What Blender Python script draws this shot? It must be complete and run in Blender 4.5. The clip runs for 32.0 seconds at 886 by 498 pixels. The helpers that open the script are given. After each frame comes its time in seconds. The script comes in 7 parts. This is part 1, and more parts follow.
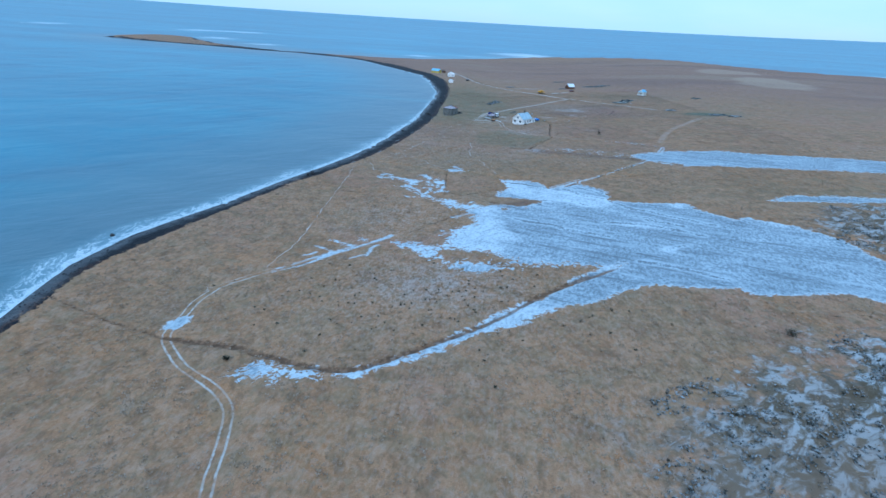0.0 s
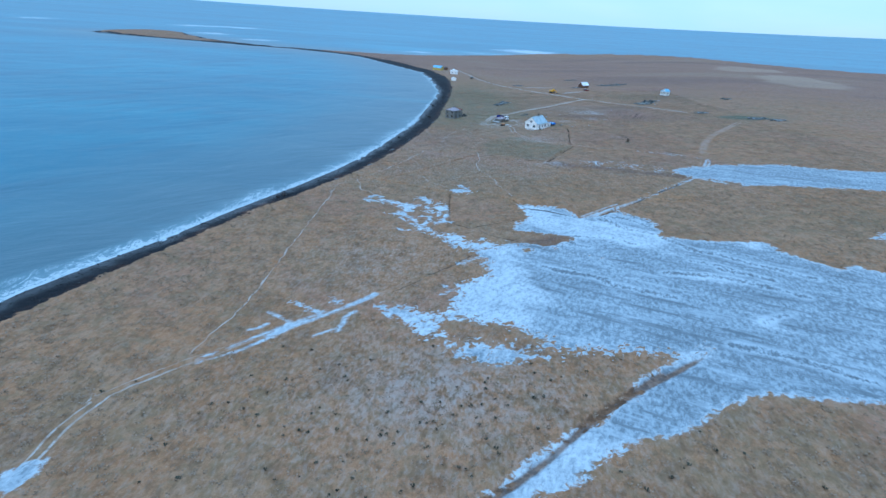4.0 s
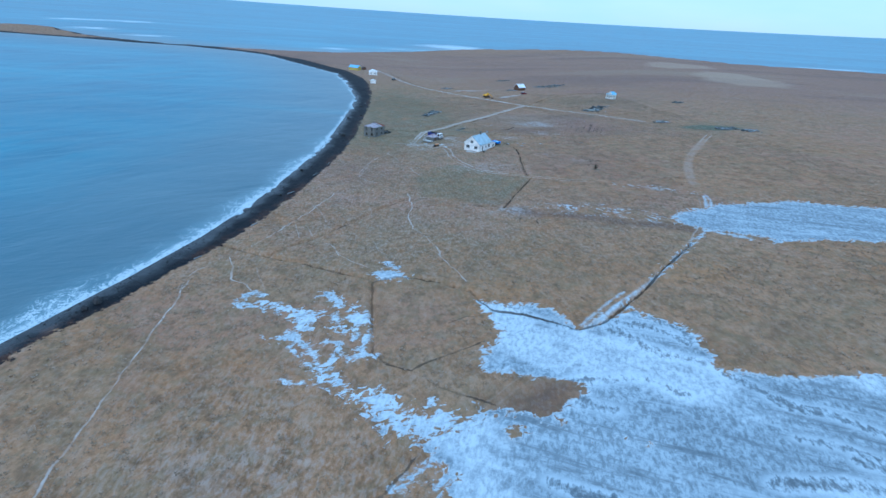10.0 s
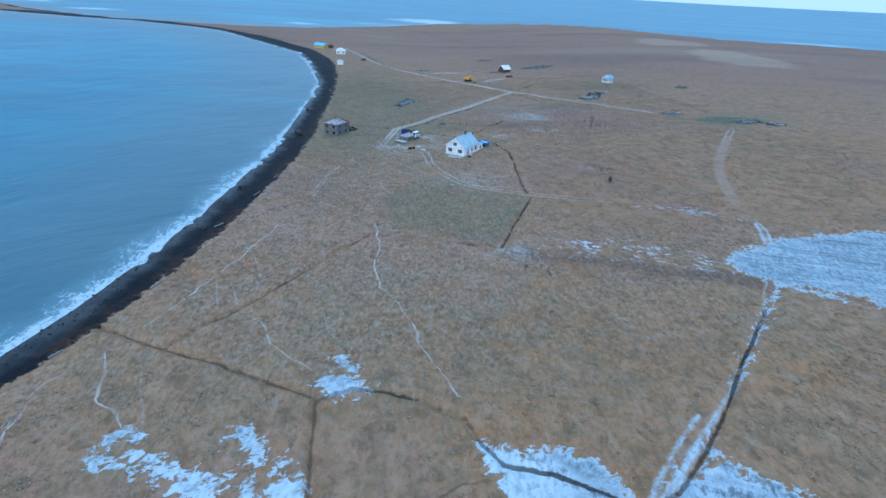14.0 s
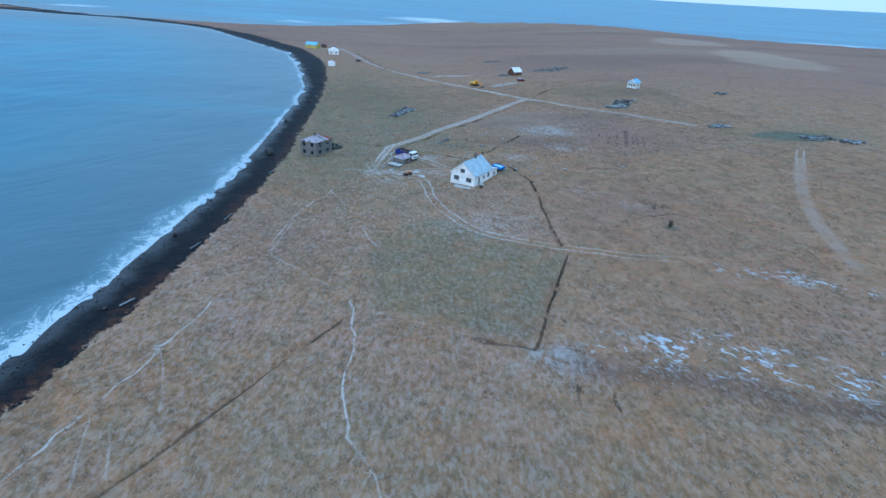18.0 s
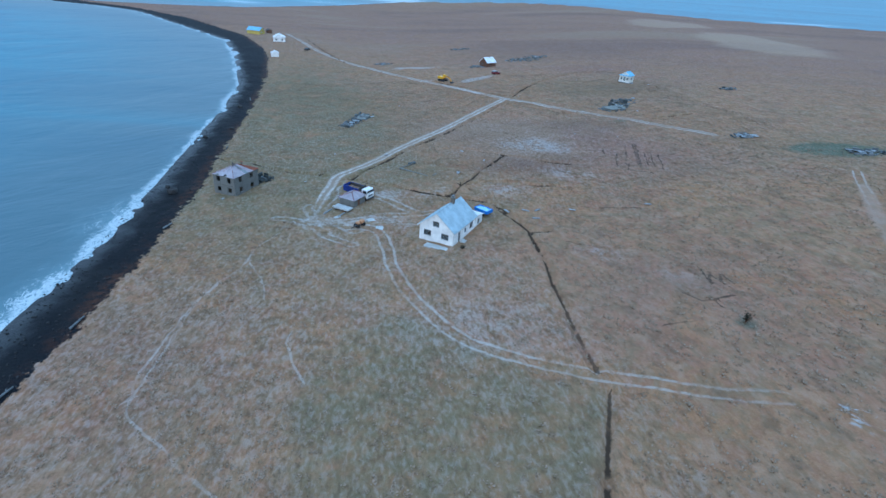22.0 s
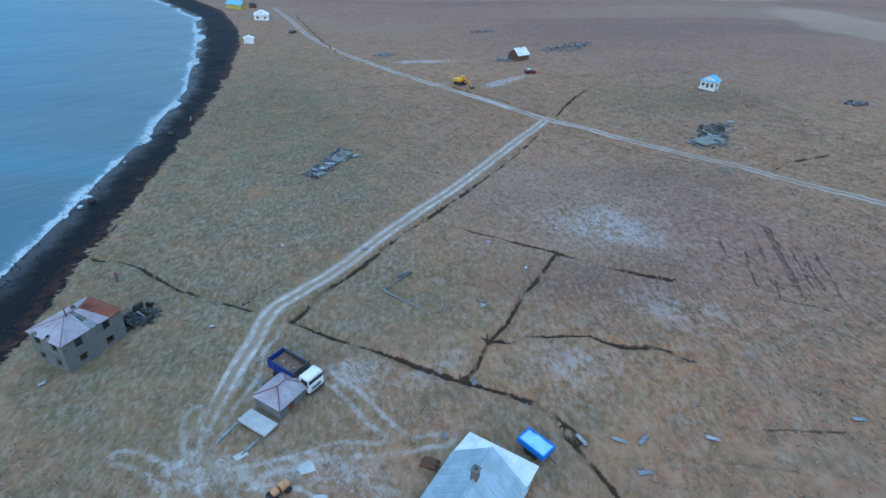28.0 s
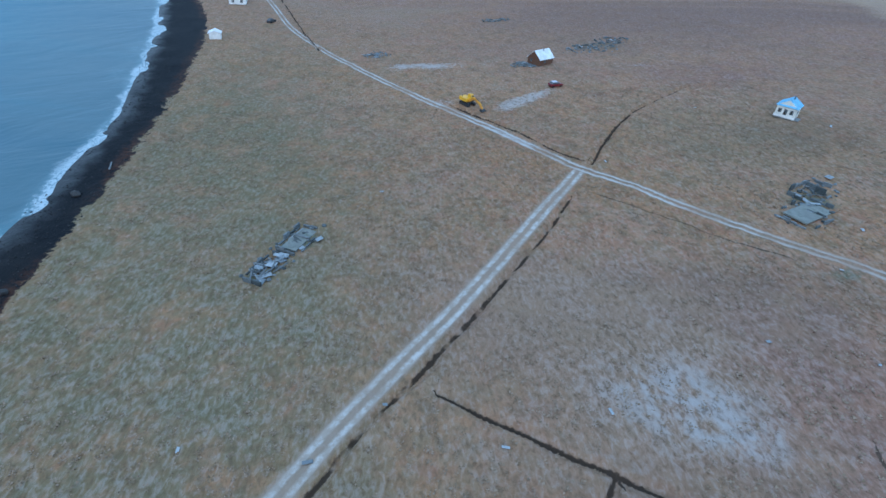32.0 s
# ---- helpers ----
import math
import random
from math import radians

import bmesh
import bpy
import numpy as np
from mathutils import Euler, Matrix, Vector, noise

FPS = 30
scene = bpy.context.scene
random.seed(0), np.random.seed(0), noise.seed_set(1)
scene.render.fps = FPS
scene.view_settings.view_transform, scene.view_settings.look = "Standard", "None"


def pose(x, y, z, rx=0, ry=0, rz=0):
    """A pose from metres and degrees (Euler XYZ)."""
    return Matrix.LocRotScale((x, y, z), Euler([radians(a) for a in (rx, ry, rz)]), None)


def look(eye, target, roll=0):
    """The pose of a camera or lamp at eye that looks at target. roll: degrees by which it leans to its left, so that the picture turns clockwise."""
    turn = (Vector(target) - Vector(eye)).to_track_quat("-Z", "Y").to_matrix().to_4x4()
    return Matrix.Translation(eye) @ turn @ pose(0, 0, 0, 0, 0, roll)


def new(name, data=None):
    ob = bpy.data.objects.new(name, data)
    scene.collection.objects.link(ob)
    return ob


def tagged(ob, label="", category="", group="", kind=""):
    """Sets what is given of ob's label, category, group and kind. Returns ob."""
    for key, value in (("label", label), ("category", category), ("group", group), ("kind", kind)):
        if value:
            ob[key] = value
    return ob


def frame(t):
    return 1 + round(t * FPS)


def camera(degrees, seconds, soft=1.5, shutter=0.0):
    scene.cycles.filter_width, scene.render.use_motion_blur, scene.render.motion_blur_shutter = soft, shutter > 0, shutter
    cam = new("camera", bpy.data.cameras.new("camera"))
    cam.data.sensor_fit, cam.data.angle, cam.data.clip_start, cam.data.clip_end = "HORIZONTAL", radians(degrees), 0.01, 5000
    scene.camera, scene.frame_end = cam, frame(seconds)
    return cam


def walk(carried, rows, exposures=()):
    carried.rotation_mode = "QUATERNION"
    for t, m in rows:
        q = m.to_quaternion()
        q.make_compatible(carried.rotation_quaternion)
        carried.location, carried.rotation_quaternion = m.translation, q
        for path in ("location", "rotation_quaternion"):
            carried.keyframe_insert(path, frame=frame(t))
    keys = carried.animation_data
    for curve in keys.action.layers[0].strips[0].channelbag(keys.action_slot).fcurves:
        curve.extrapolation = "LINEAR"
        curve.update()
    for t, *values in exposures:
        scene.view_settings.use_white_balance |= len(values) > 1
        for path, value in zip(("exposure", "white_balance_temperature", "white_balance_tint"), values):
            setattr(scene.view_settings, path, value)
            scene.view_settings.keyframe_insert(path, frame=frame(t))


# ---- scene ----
cam = camera(78.5, 32.0, soft=1.5)
METRES, EYE, TILT, LEAN, TURN = 336.0, 56.0, -1.15, -3.6, 0.0
ROWS = [
    (0.0, 0.0, 0.0, 0.0, -0.19, -21.8, 0.48),
    (0.5, 0.0001, 0.0151, -0.0004, -0.12, -21.82, 0.49),
    (1.0, 0.0003, 0.0304, -0.0006, -0.03, -21.9, 0.5),
    (1.5, 0.0004, 0.0469, -0.0007, 0.02, -21.96, 0.47),
    (2.0, 0.0002, 0.0619, -0.0013, 0.03, -22.01, 0.43),
    (2.5, -0.0001, 0.0768, -0.0026, 0.03, -22.02, 0.44),
    (3.0, -0.0003, 0.0917, -0.0043, 0.04, -22.05, 0.43),
    (3.5, -0.0006, 0.1067, -0.0064, 0.08, -22.06, 0.42),
    (5.5, 0.0, 0.1669, -0.0079, -0.48, -22.18, 0.44),
    (6.0, 0.0004, 0.1821, -0.0079, -0.68, -22.17, 0.53),
    (6.5, 0.0004, 0.1975, -0.0076, -3.26, -22.28, 0.58),
    (7.0, 0.0009, 0.2129, -0.007, -3.62, -22.36, 0.58),
    (7.5, 0.0014, 0.2284, -0.0064, -3.68, -22.44, 0.53),
    (8.0, 0.0023, 0.2438, -0.006, -5.36, -22.54, 0.54),
    (8.5, 0.003, 0.2593, -0.0054, -7.59, -22.6, 0.51),
    (9.0, 0.0042, 0.2746, -0.0052, -7.7, -22.63, 0.49),
    (9.5, 0.0057, 0.29, -0.0049, -7.93, -22.67, 0.46),
    (10.0, 0.0073, 0.3054, -0.0044, -7.95, -22.74, 0.4),
    (10.5, 0.0089, 0.3208, -0.0044, -8.21, -22.75, 0.41),
    (11.0, 0.0108, 0.336, -0.0043, -8.26, -22.74, 0.4),
    (11.5, 0.0128, 0.3512, -0.0039, -8.59, -22.8, 0.39),
    (12.0, 0.015, 0.3663, -0.0036, -9.78, -22.83, 0.38),
    (12.5, 0.0172, 0.3814, -0.0035, -10.11, -22.91, 0.37),
    (13.0, 0.0195, 0.3967, -0.0032, -10.17, -25.15, 0.27),
    (13.5, 0.022, 0.4117, -0.0029, -10.28, -25.2, 0.25),
    (14.0, 0.0246, 0.4264, -0.0036, -10.36, -25.22, 0.26),
    (14.5, 0.0271, 0.4396, -0.0047, -10.45, -25.18, 0.31),
    (16.5, 0.0368, 0.4985, -0.0114, -10.27, -25.2, 0.22),
    (17.0, 0.0392, 0.5126, -0.0126, -10.22, -25.18, 0.2),
    (17.5, 0.0417, 0.5283, -0.013, -10.19, -25.19, 0.23),
    (18.0, 0.0441, 0.5441, -0.0132, -10.15, -25.26, 0.17),
    (18.5, 0.0467, 0.5599, -0.0132, -10.05, -25.28, 0.17),
    (19.0, 0.0492, 0.5759, -0.0136, -9.95, -25.26, 0.11),
    (19.5, 0.052, 0.5919, -0.0139, -9.85, -25.23, 0.12),
    (20.0, 0.0547, 0.608, -0.0136, -9.66, -25.24, 0.11),
    (20.5, 0.0581, 0.624, -0.0135, -11.93, -25.27, 0.22),
    (21.0, 0.061, 0.6403, -0.0133, -14.25, -25.29, 0.2),
    (21.5, 0.0647, 0.6563, -0.013, -14.0, -25.3, 0.19),
    (22.0, 0.0683, 0.672, -0.013, -13.87, -27.21, 0.13),
    (22.5, 0.0722, 0.6877, -0.0126, -13.55, -30.54, 0.11),
    (23.0, 0.076, 0.7033, -0.0119, -13.35, -30.74, 0.05),
    (23.5, 0.0798, 0.7188, -0.0116, -13.26, -30.7, 0.06),
    (24.0, 0.0837, 0.7342, -0.0114, -13.1, -30.69, 0.1),
    (24.5, 0.0877, 0.7496, -0.0112, -12.88, -30.65, 0.14),
    (25.0, 0.0915, 0.7652, -0.0111, -12.81, -30.65, 0.1),
    (25.5, 0.0953, 0.7807, -0.0109, -12.74, -30.67, 0.1),
    (27.5, 0.1106, 0.8435, -0.0097, -12.15, -30.7, 0.07),
    (28.0, 0.1146, 0.8591, -0.0091, -12.05, -30.68, 0.07),
    (28.5, 0.1186, 0.8749, -0.0086, -11.97, -30.66, 0.11),
    (29.0, 0.1229, 0.8907, -0.0073, -11.87, -30.62, 0.12),
    (29.5, 0.1267, 0.9064, -0.0056, -11.81, -30.58, 0.09),
    (30.0, 0.1307, 0.9221, -0.0037, -11.76, -30.58, 0.04),
    (30.5, 0.1345, 0.9376, -0.0021, -11.73, -33.73, -0.0),
    (31.0, 0.1385, 0.9533, 0.0006, -11.64, -34.2, -0.04),
    (31.5, 0.142, 0.9684, 0.0019, -11.44, -34.23, -0.08),
    (32.0, 0.1459, 0.9834, 0.0024, -11.02, -34.16, -0.05),
]
walk(cam, [(t, pose(0, 0, EYE, TILT, LEAN, TURN) @ pose(METRES * x, METRES * y, METRES * z, 90 + pitch, roll, yaw)) for t, x, y, z, yaw, pitch, roll in ROWS],
     exposures=[(0.0, 0.4, 5120, 7), (13.0, 0.4, 5120, 7), (32.0, 0.35, 5330, 9)])

# ---- light: a cold, overcast winter afternoon ----
SUN_UP, SUN_TURN = radians(24), radians(205)
world = bpy.data.worlds.new("winter_sky")
scene.world = world
world.use_nodes = True
wn, wl = world.node_tree.nodes, world.node_tree.links
wn.clear()
w_out = wn.new("ShaderNodeOutputWorld")
w_bg = wn.new("ShaderNodeBackground")
w_sky = wn.new("ShaderNodeTexSky")
w_sky.sky_type, w_sky.sun_disc = "NISHITA", False
w_sky.sun_elevation, w_sky.sun_rotation = SUN_UP, SUN_TURN
w_sky.altitude, w_sky.air_density, w_sky.dust_density, w_sky.ozone_density = 20, 1.0, 0.6, 2.0
# a thin veil of cloud over the clear sky
w_co = wn.new("ShaderNodeTexCoord")
w_map = wn.new("ShaderNodeMapping")
w_map.inputs["Scale"].default_value = (2.0, 2.0, 9.0)
w_noise = wn.new("ShaderNodeTexNoise")
w_noise.inputs["Scale"].default_value, w_noise.inputs["Detail"].default_value = 2.2, 6
w_ramp = wn.new("ShaderNodeMapRange")
w_ramp.inputs["From Min"].default_value, w_ramp.inputs["From Max"].default_value = 0.3, 0.7
w_ramp.inputs["To Min"].default_value, w_ramp.inputs["To Max"].default_value = 0.72, 0.98
w_mix = wn.new("ShaderNodeMix")
w_mix.data_type = "RGBA"
# an overcast sky is darker towards the horizon than overhead
w_sep = wn.new("ShaderNodeSeparateXYZ")
w_up = wn.new("ShaderNodeMapRange")
w_up.inputs["From Min"].default_value, w_up.inputs["From Max"].default_value = 0.0, 1.0
w_up.inputs["To Min"].default_value, w_up.inputs["To Max"].default_value = 0.86, 1.42
w_veil = wn.new("ShaderNodeVectorMath")
w_veil.operation = "SCALE"
w_veil.inputs[0].default_value = (5.2, 7.4, 9.6)
wl.new(w_co.outputs["Generated"], w_sep.inputs["Vector"])
wl.new(w_sep.outputs["Z"], w_up.inputs["Value"])
wl.new(w_up.outputs["Result"], w_veil.inputs["Scale"])
wl.new(w_veil.outputs["Vector"], w_mix.inputs["B"])
wl.new(w_co.outputs["Generated"], w_map.inputs["Vector"])
wl.new(w_map.outputs["Vector"], w_noise.inputs["Vector"])
wl.new(w_noise.outputs["Fac"], w_ramp.inputs["Value"])
wl.new(w_ramp.outputs["Result"], w_mix.inputs["Factor"])
wl.new(w_sky.outputs["Color"], w_mix.inputs["A"])
wl.new(w_mix.outputs["Result"], w_bg.inputs["Color"])
w_bg.inputs["Strength"].default_value = 0.1
wl.new(w_bg.outputs["Background"], w_out.inputs["Surface"])
sun_data = bpy.data.lights.new("sun", "SUN")
sun_data.energy, sun_data.angle, sun_data.color = 0.7, radians(14), (1.0, 0.93, 0.86)
sun = new("sun", sun_data)
sun.matrix_world = look((0, 0, 200), (-200 * math.sin(SUN_TURN) * math.cos(SUN_UP), -200 * math.cos(SUN_TURN) * math.cos(SUN_UP), 200 - 200 * math.sin(SUN_UP)))

# ---- materials ----
class Shade:
    """A node material under construction; every method returns an output socket."""

    def __init__(self, name, rough=0.8, metal=0.0, spec=0.4):
        self.mat = bpy.data.materials.new(name)
        self.mat.use_nodes = True
        self.nt = self.mat.node_tree
        self.bsdf = self.nt.nodes["Principled BSDF"]
        self.bsdf.inputs["Roughness"].default_value = rough
        self.bsdf.inputs["Metallic"].default_value = metal
        self.bsdf.inputs["Specular IOR Level"].default_value = spec
        self.co = self.nt.nodes.new("ShaderNodeTexCoord").outputs["Object"]

    def put(self, value, socket):
        if isinstance(value, bpy.types.NodeSocket):
            self.nt.links.new(value, socket)
        elif isinstance(value, tuple):
            socket.default_value = (*value, 1) if len(value) == 3 and len(socket.default_value) == 4 else value
        else:
            socket.default_value = value

    def noise(self, scale, detail=4, stretch=None, rough=0.55, distort=0.0, turn=0.0, where=None):
        n = self.nt.nodes.new("ShaderNodeTexNoise")
        n.inputs["Scale"].default_value, n.inputs["Detail"].default_value = scale, detail
        n.inputs["Roughness"].default_value, n.inputs["Distortion"].default_value = rough, distort
        v = where or self.co
        if stretch:
            mp = self.nt.nodes.new("ShaderNodeMapping")
            mp.vector_type = "TEXTURE"
            mp.inputs["Scale"].default_value = [1 / k for k in stretch]
            mp.inputs["Rotation"].default_value = (0, 0, radians(turn))
            self.nt.links.new(v, mp.inputs["Vector"])
            v = mp.outputs["Vector"]
        self.nt.links.new(v, n.inputs["Vector"])
        return n.outputs["Fac"]

    def attr(self, name, out="Fac"):
        n = self.nt.nodes.new("ShaderNodeAttribute")
        n.attribute_name = name
        return n.outputs[out]

    def join(self, x, y):
        n = self.nt.nodes.new("ShaderNodeCombineXYZ")
        self.put(x, n.inputs["X"])
        self.put(y, n.inputs["Y"])
        return n.outputs["Vector"]

    def split(self, colour):
        n = self.nt.nodes.new("ShaderNodeSeparateColor")
        self.nt.links.new(colour, n.inputs["Color"])
        return n.outputs["Red"], n.outputs["Green"], n.outputs["Blue"]

    def m(self, op, a, b=0.0, clamp=False):
        n = self.nt.nodes.new("ShaderNodeMath")
        n.operation, n.use_clamp = op, clamp
        self.put(a, n.inputs[0])
        self.put(b, n.inputs[1])
        return n.outputs[0]

    def step(self, v, lo, hi, to_lo=0.0, to_hi=1.0):
        n = self.nt.nodes.new("ShaderNodeMapRange")
        n.interpolation_type = "SMOOTHSTEP"
        self.put(v, n.inputs["Value"])
        for key, x in (("From Min", lo), ("From Max", hi), ("To Min", to_lo), ("To Max", to_hi)):
            self.put(x, n.inputs[key])
        return n.outputs["Result"]

    def mix(self, f, a, b, blend="MIX"):
        n = self.nt.nodes.new("ShaderNodeMix")
        n.data_type, n.blend_type = "RGBA", blend
        self.put(f, n.inputs["Factor"])
        self.put(a, n.inputs["A"])
        self.put(b, n.inputs["B"])
        return n.outputs["Result"]

    def bump(self, height, strength=0.5, distance=0.05):
        n = self.nt.nodes.new("ShaderNodeBump")
        n.inputs["Strength"].default_value, n.inputs["Distance"].default_value = strength, distance
        self.put(height, n.inputs["Height"])
        self.nt.links.new(n.outputs["Normal"], self.bsdf.inputs["Normal"])

    def random(self):
        return self.nt.nodes.new("ShaderNodeObjectInfo").outputs["Random"]

    def island(self):
        return self.nt.nodes.new("ShaderNodeNewGeometry").outputs["Random Per Island"]

    def done(self, colour, rough=None):
        self.put(colour, self.bsdf.inputs["Base Color"])
        if rough is not None:
            self.put(rough, self.bsdf.inputs["Roughness"])
        return self.mat


def ground_material():
    s = Shade("winter_grassland", 0.92, spec=0.12)
    big, mid, fine, hair = s.noise(0.018, 5), s.noise(0.16, 5), s.noise(0.9, 5, rough=0.65), s.noise(4.5, 4, rough=0.7)
    comb = s.noise(2.4, 5, stretch=(1.0, 0.35, 1.0), turn=28, rough=0.65, distort=1.0)
    green, red, frost = s.split(s.attr("zone", "Color"))
    sand = s.attr("sand")
    # dry winter grass, in bleached and darker tussocks
    c = s.mix(s.step(big, 0.35, 0.65), (0.27, 0.152, 0.078), (0.3, 0.185, 0.11))
    c = s.mix(s.m("MULTIPLY", s.step(s.noise(0.035, 4, distort=0.6), 0.5, 0.68), 0.75), c, (0.235, 0.17, 0.105))
    c = s.mix(s.m("MULTIPLY", s.step(s.noise(0.055, 4, distort=0.8), 0.52, 0.7), 0.7), c, (0.3, 0.155, 0.07))
    c = s.mix(s.m("MULTIPLY", s.step(mid, 0.4, 0.7), 0.8), c, (0.215, 0.125, 0.066))
    c = s.mix(s.m("MULTIPLY", s.step(fine, 0.42, 0.66), 0.42), c, (0.36, 0.245, 0.15))
    c = s.mix(s.m("MULTIPLY", s.step(hair, 0.5, 0.7), 0.34), c, (0.42, 0.31, 0.21))
    c = s.mix(s.m("MULTIPLY", s.step(hair, 0.48, 0.32), 0.36), c, (0.14, 0.085, 0.048))
    c = s.mix(s.m("MULTIPLY", s.step(s.noise(0.09, 6, rough=0.65, distort=0.8), 0.52, 0.68), 0.55), c, (0.14, 0.09, 0.058))
    c = s.mix(s.m("MULTIPLY", s.step(s.noise(0.35, 5, rough=0.65, stretch=(1.0, 0.6, 1.0)), 0.55, 0.7), 0.5), c, (0.12, 0.088, 0.05))
    c = s.mix(s.m("MULTIPLY", s.step(s.noise(0.028, 5, distort=1.2, turn=40, stretch=(1.0, 0.55, 1.0)), 0.5, 0.66), 0.6), c, (0.29, 0.178, 0.128))
    c = s.mix(s.m("MULTIPLY", s.step(s.m("ADD", s.attr("ochre"), s.m("SUBTRACT", s.noise(0.22, 5, rough=0.65), 0.5)), 0.1, 0.7), 0.5), c, (0.33, 0.185, 0.085))
    # tussocks lean along the shore wind: soft clumps, drawn out along y
    pale = s.attr("pale")
    lump = s.noise(0.4, 4, stretch=(1.0, 0.7, 1.0), turn=10, rough=0.6, distort=0.4)
    tuft = s.noise(1.7, 4, stretch=(1.0, 0.5, 1.0), turn=-8, rough=0.62, distort=0.4)
    hue = s.noise(0.22, 4, rough=0.6, distort=0.6)
    c = s.mix(s.step(hue, 0.5, 0.64, 0.0, 0.6), c, (0.198, 0.15, 0.09))
    c = s.mix(s.m("MULTIPLY", pale, s.step(s.noise(0.07, 5, rough=0.6, distort=1.0), 0.5, 0.64, 0.0, 0.5)), c, (0.2, 0.153, 0.095))
    c = s.mix(s.m("MULTIPLY", pale, s.step(hue, 0.48, 0.34, 0.0, 0.7)), c, (0.25, 0.135, 0.088))
    tint = s.noise(0.75, 4, stretch=(1.0, 0.7, 1.0), turn=-20, rough=0.6, distort=0.6)
    c = s.mix(s.step(tint, 0.51, 0.62, 0.0, 0.5), c, (0.19, 0.15, 0.095))
    c = s.mix(s.m("MULTIPLY", pale, s.step(tint, 0.48, 0.37, 0.0, 0.5)), c, (0.27, 0.145, 0.095))
    c = s.mix(s.step(lump, 0.5, 0.68, 0.0, 0.42), c, (0.34, 0.25, 0.18))
    c = s.mix(s.step(lump, 0.47, 0.33, 0.0, 0.5), c, (0.125, 0.086, 0.055))
    c = s.mix(s.m("SUBTRACT", 1.0, s.m("MULTIPLY", pale, 0.12)), c, (1.065, 0.955, 0.875), "MULTIPLY")
    c = s.mix(s.m("MULTIPLY", s.attr("peat"), s.step(s.m("ADD", mid, s.m("MULTIPLY", fine, 0.6)), 0.55, 0.95, 0.35, 0.9)), c, (0.125, 0.075, 0.055))
    g_mask = s.m("MULTIPLY", green, s.step(s.m("ADD", mid, s.m("MULTIPLY", fine, 0.6)), 0.42, 0.95), True)
    c = s.mix(s.m("MULTIPLY", g_mask, 0.75), c, (0.13, 0.12, 0.066))
    c = s.mix(s.step(s.m("ADD", s.attr("moss"), s.m("SUBTRACT", fine, 0.5)), 0.4, 0.85, 0.0, 0.85), c, s.mix(s.step(hair, 0.4, 0.6), (0.045, 0.075, 0.048), (0.12, 0.14, 0.095)))
    c = s.mix(s.m("MULTIPLY", red, s.step(mid, 0.1, 0.75, 0.15, 0.9)), c, s.mix(s.step(fine, 0.35, 0.65), (0.18, 0.095, 0.07), (0.275, 0.16, 0.122)))
    band = s.noise(0.014, 5, stretch=(0.3, 1.0, 1.0), turn=-12, distort=0.8)
    c = s.mix(s.m("MULTIPLY", red, s.step(band, 0.5, 0.64, 0.0, 0.5)), c, (0.14, 0.085, 0.068))
    c = s.mix(s.m("MULTIPLY", red, s.step(band, 0.46, 0.34, 0.0, 0.6)), c, (0.27, 0.19, 0.125))
    c = s.mix(s.step(s.m("ADD", sand, s.m("MULTIPLY", s.m("SUBTRACT", big, 0.5), 30.0)), -6.0, 8.0, 0.0, 0.5), c, (0.4, 0.29, 0.2))
    # hoar frost on the tips of the tufts
    f_mask = s.m("MULTIPLY", s.attr("tame"), s.step(s.m("ADD", s.m("ADD", tuft, s.m("MULTIPLY", frost, 0.1)), s.m("MULTIPLY", s.m("SUBTRACT", mid, 0.5), 0.25)), 0.46, 0.72))
    c = s.mix(s.m("MULTIPLY", f_mask, s.m("ADD", 0.24, s.m("MULTIPLY", frost, 0.4))), c, (0.43, 0.37, 0.33))
    c = s.mix(s.m("MULTIPLY", s.step(frost, 0.25, 0.6, 0.0, 0.6), s.step(lump, 0.4, 0.6)), c, (0.37, 0.35, 0.34))
    c = s.mix(s.m("MULTIPLY", s.attr("tame"), s.step(tuft, 0.48, 0.3, 0.0, 0.62)), c, (0.115, 0.08, 0.052))
    # low heather scrub with rime
    scrub = s.m("ADD", s.attr("scrub"), s.m("ADD", s.m("MULTIPLY", s.m("SUBTRACT", mid, 0.5), 40.0), s.m("MULTIPLY", s.m("SUBTRACT", fine, 0.5), 24.0)))
    s_mask = s.step(scrub, -4.0, 6.0, 0.0, 0.88)
    rime = s.noise(0.55, 5, stretch=(1.0, 0.5, 1.0), turn=-50, rough=0.62, distort=0.8)
    sc = s.mix(s.step(rime, 0.42, 0.6), (0.085, 0.075, 0.052), (0.36, 0.385, 0.395))
    sc = s.mix(s.m("MULTIPLY", s.step(s.noise(0.3, 5, rough=0.6), 0.51, 0.6), 0.85), sc, (0.045, 0.04, 0.024))
    sc = s.mix(s.m("MULTIPLY", s.step(big, 0.4, 0.58), 0.5), sc, (0.21, 0.145, 0.1))
    c = s.mix(s_mask, c, sc)
    c = s.mix(s.m("MULTIPLY", s.attr("tan"), s.step(mid, 0.3, 0.6, 0.25, 0.7)), c, (0.335, 0.24, 0.18))
    # foot paths, cart tracks and gravel lanes
    wob = s.m("MULTIPLY", s.m("SUBTRACT", fine, 0.5), 0.9)
    path = s.m("ADD", s.m("ABSOLUTE", s.attr("path")), s.m("MULTIPLY", wob, 0.5))
    path = s.m("MULTIPLY", s.step(path, 0.24, 0.06), s.step(s.attr("path_far"), 0.9, 0.5))
    c = s.mix(s.m("MULTIPLY", s.m("MULTIPLY", path, s.attr("trodden")), s.step(mid, 0.38, 0.62, 0.2, 0.8)), c, (0.48, 0.43, 0.39))
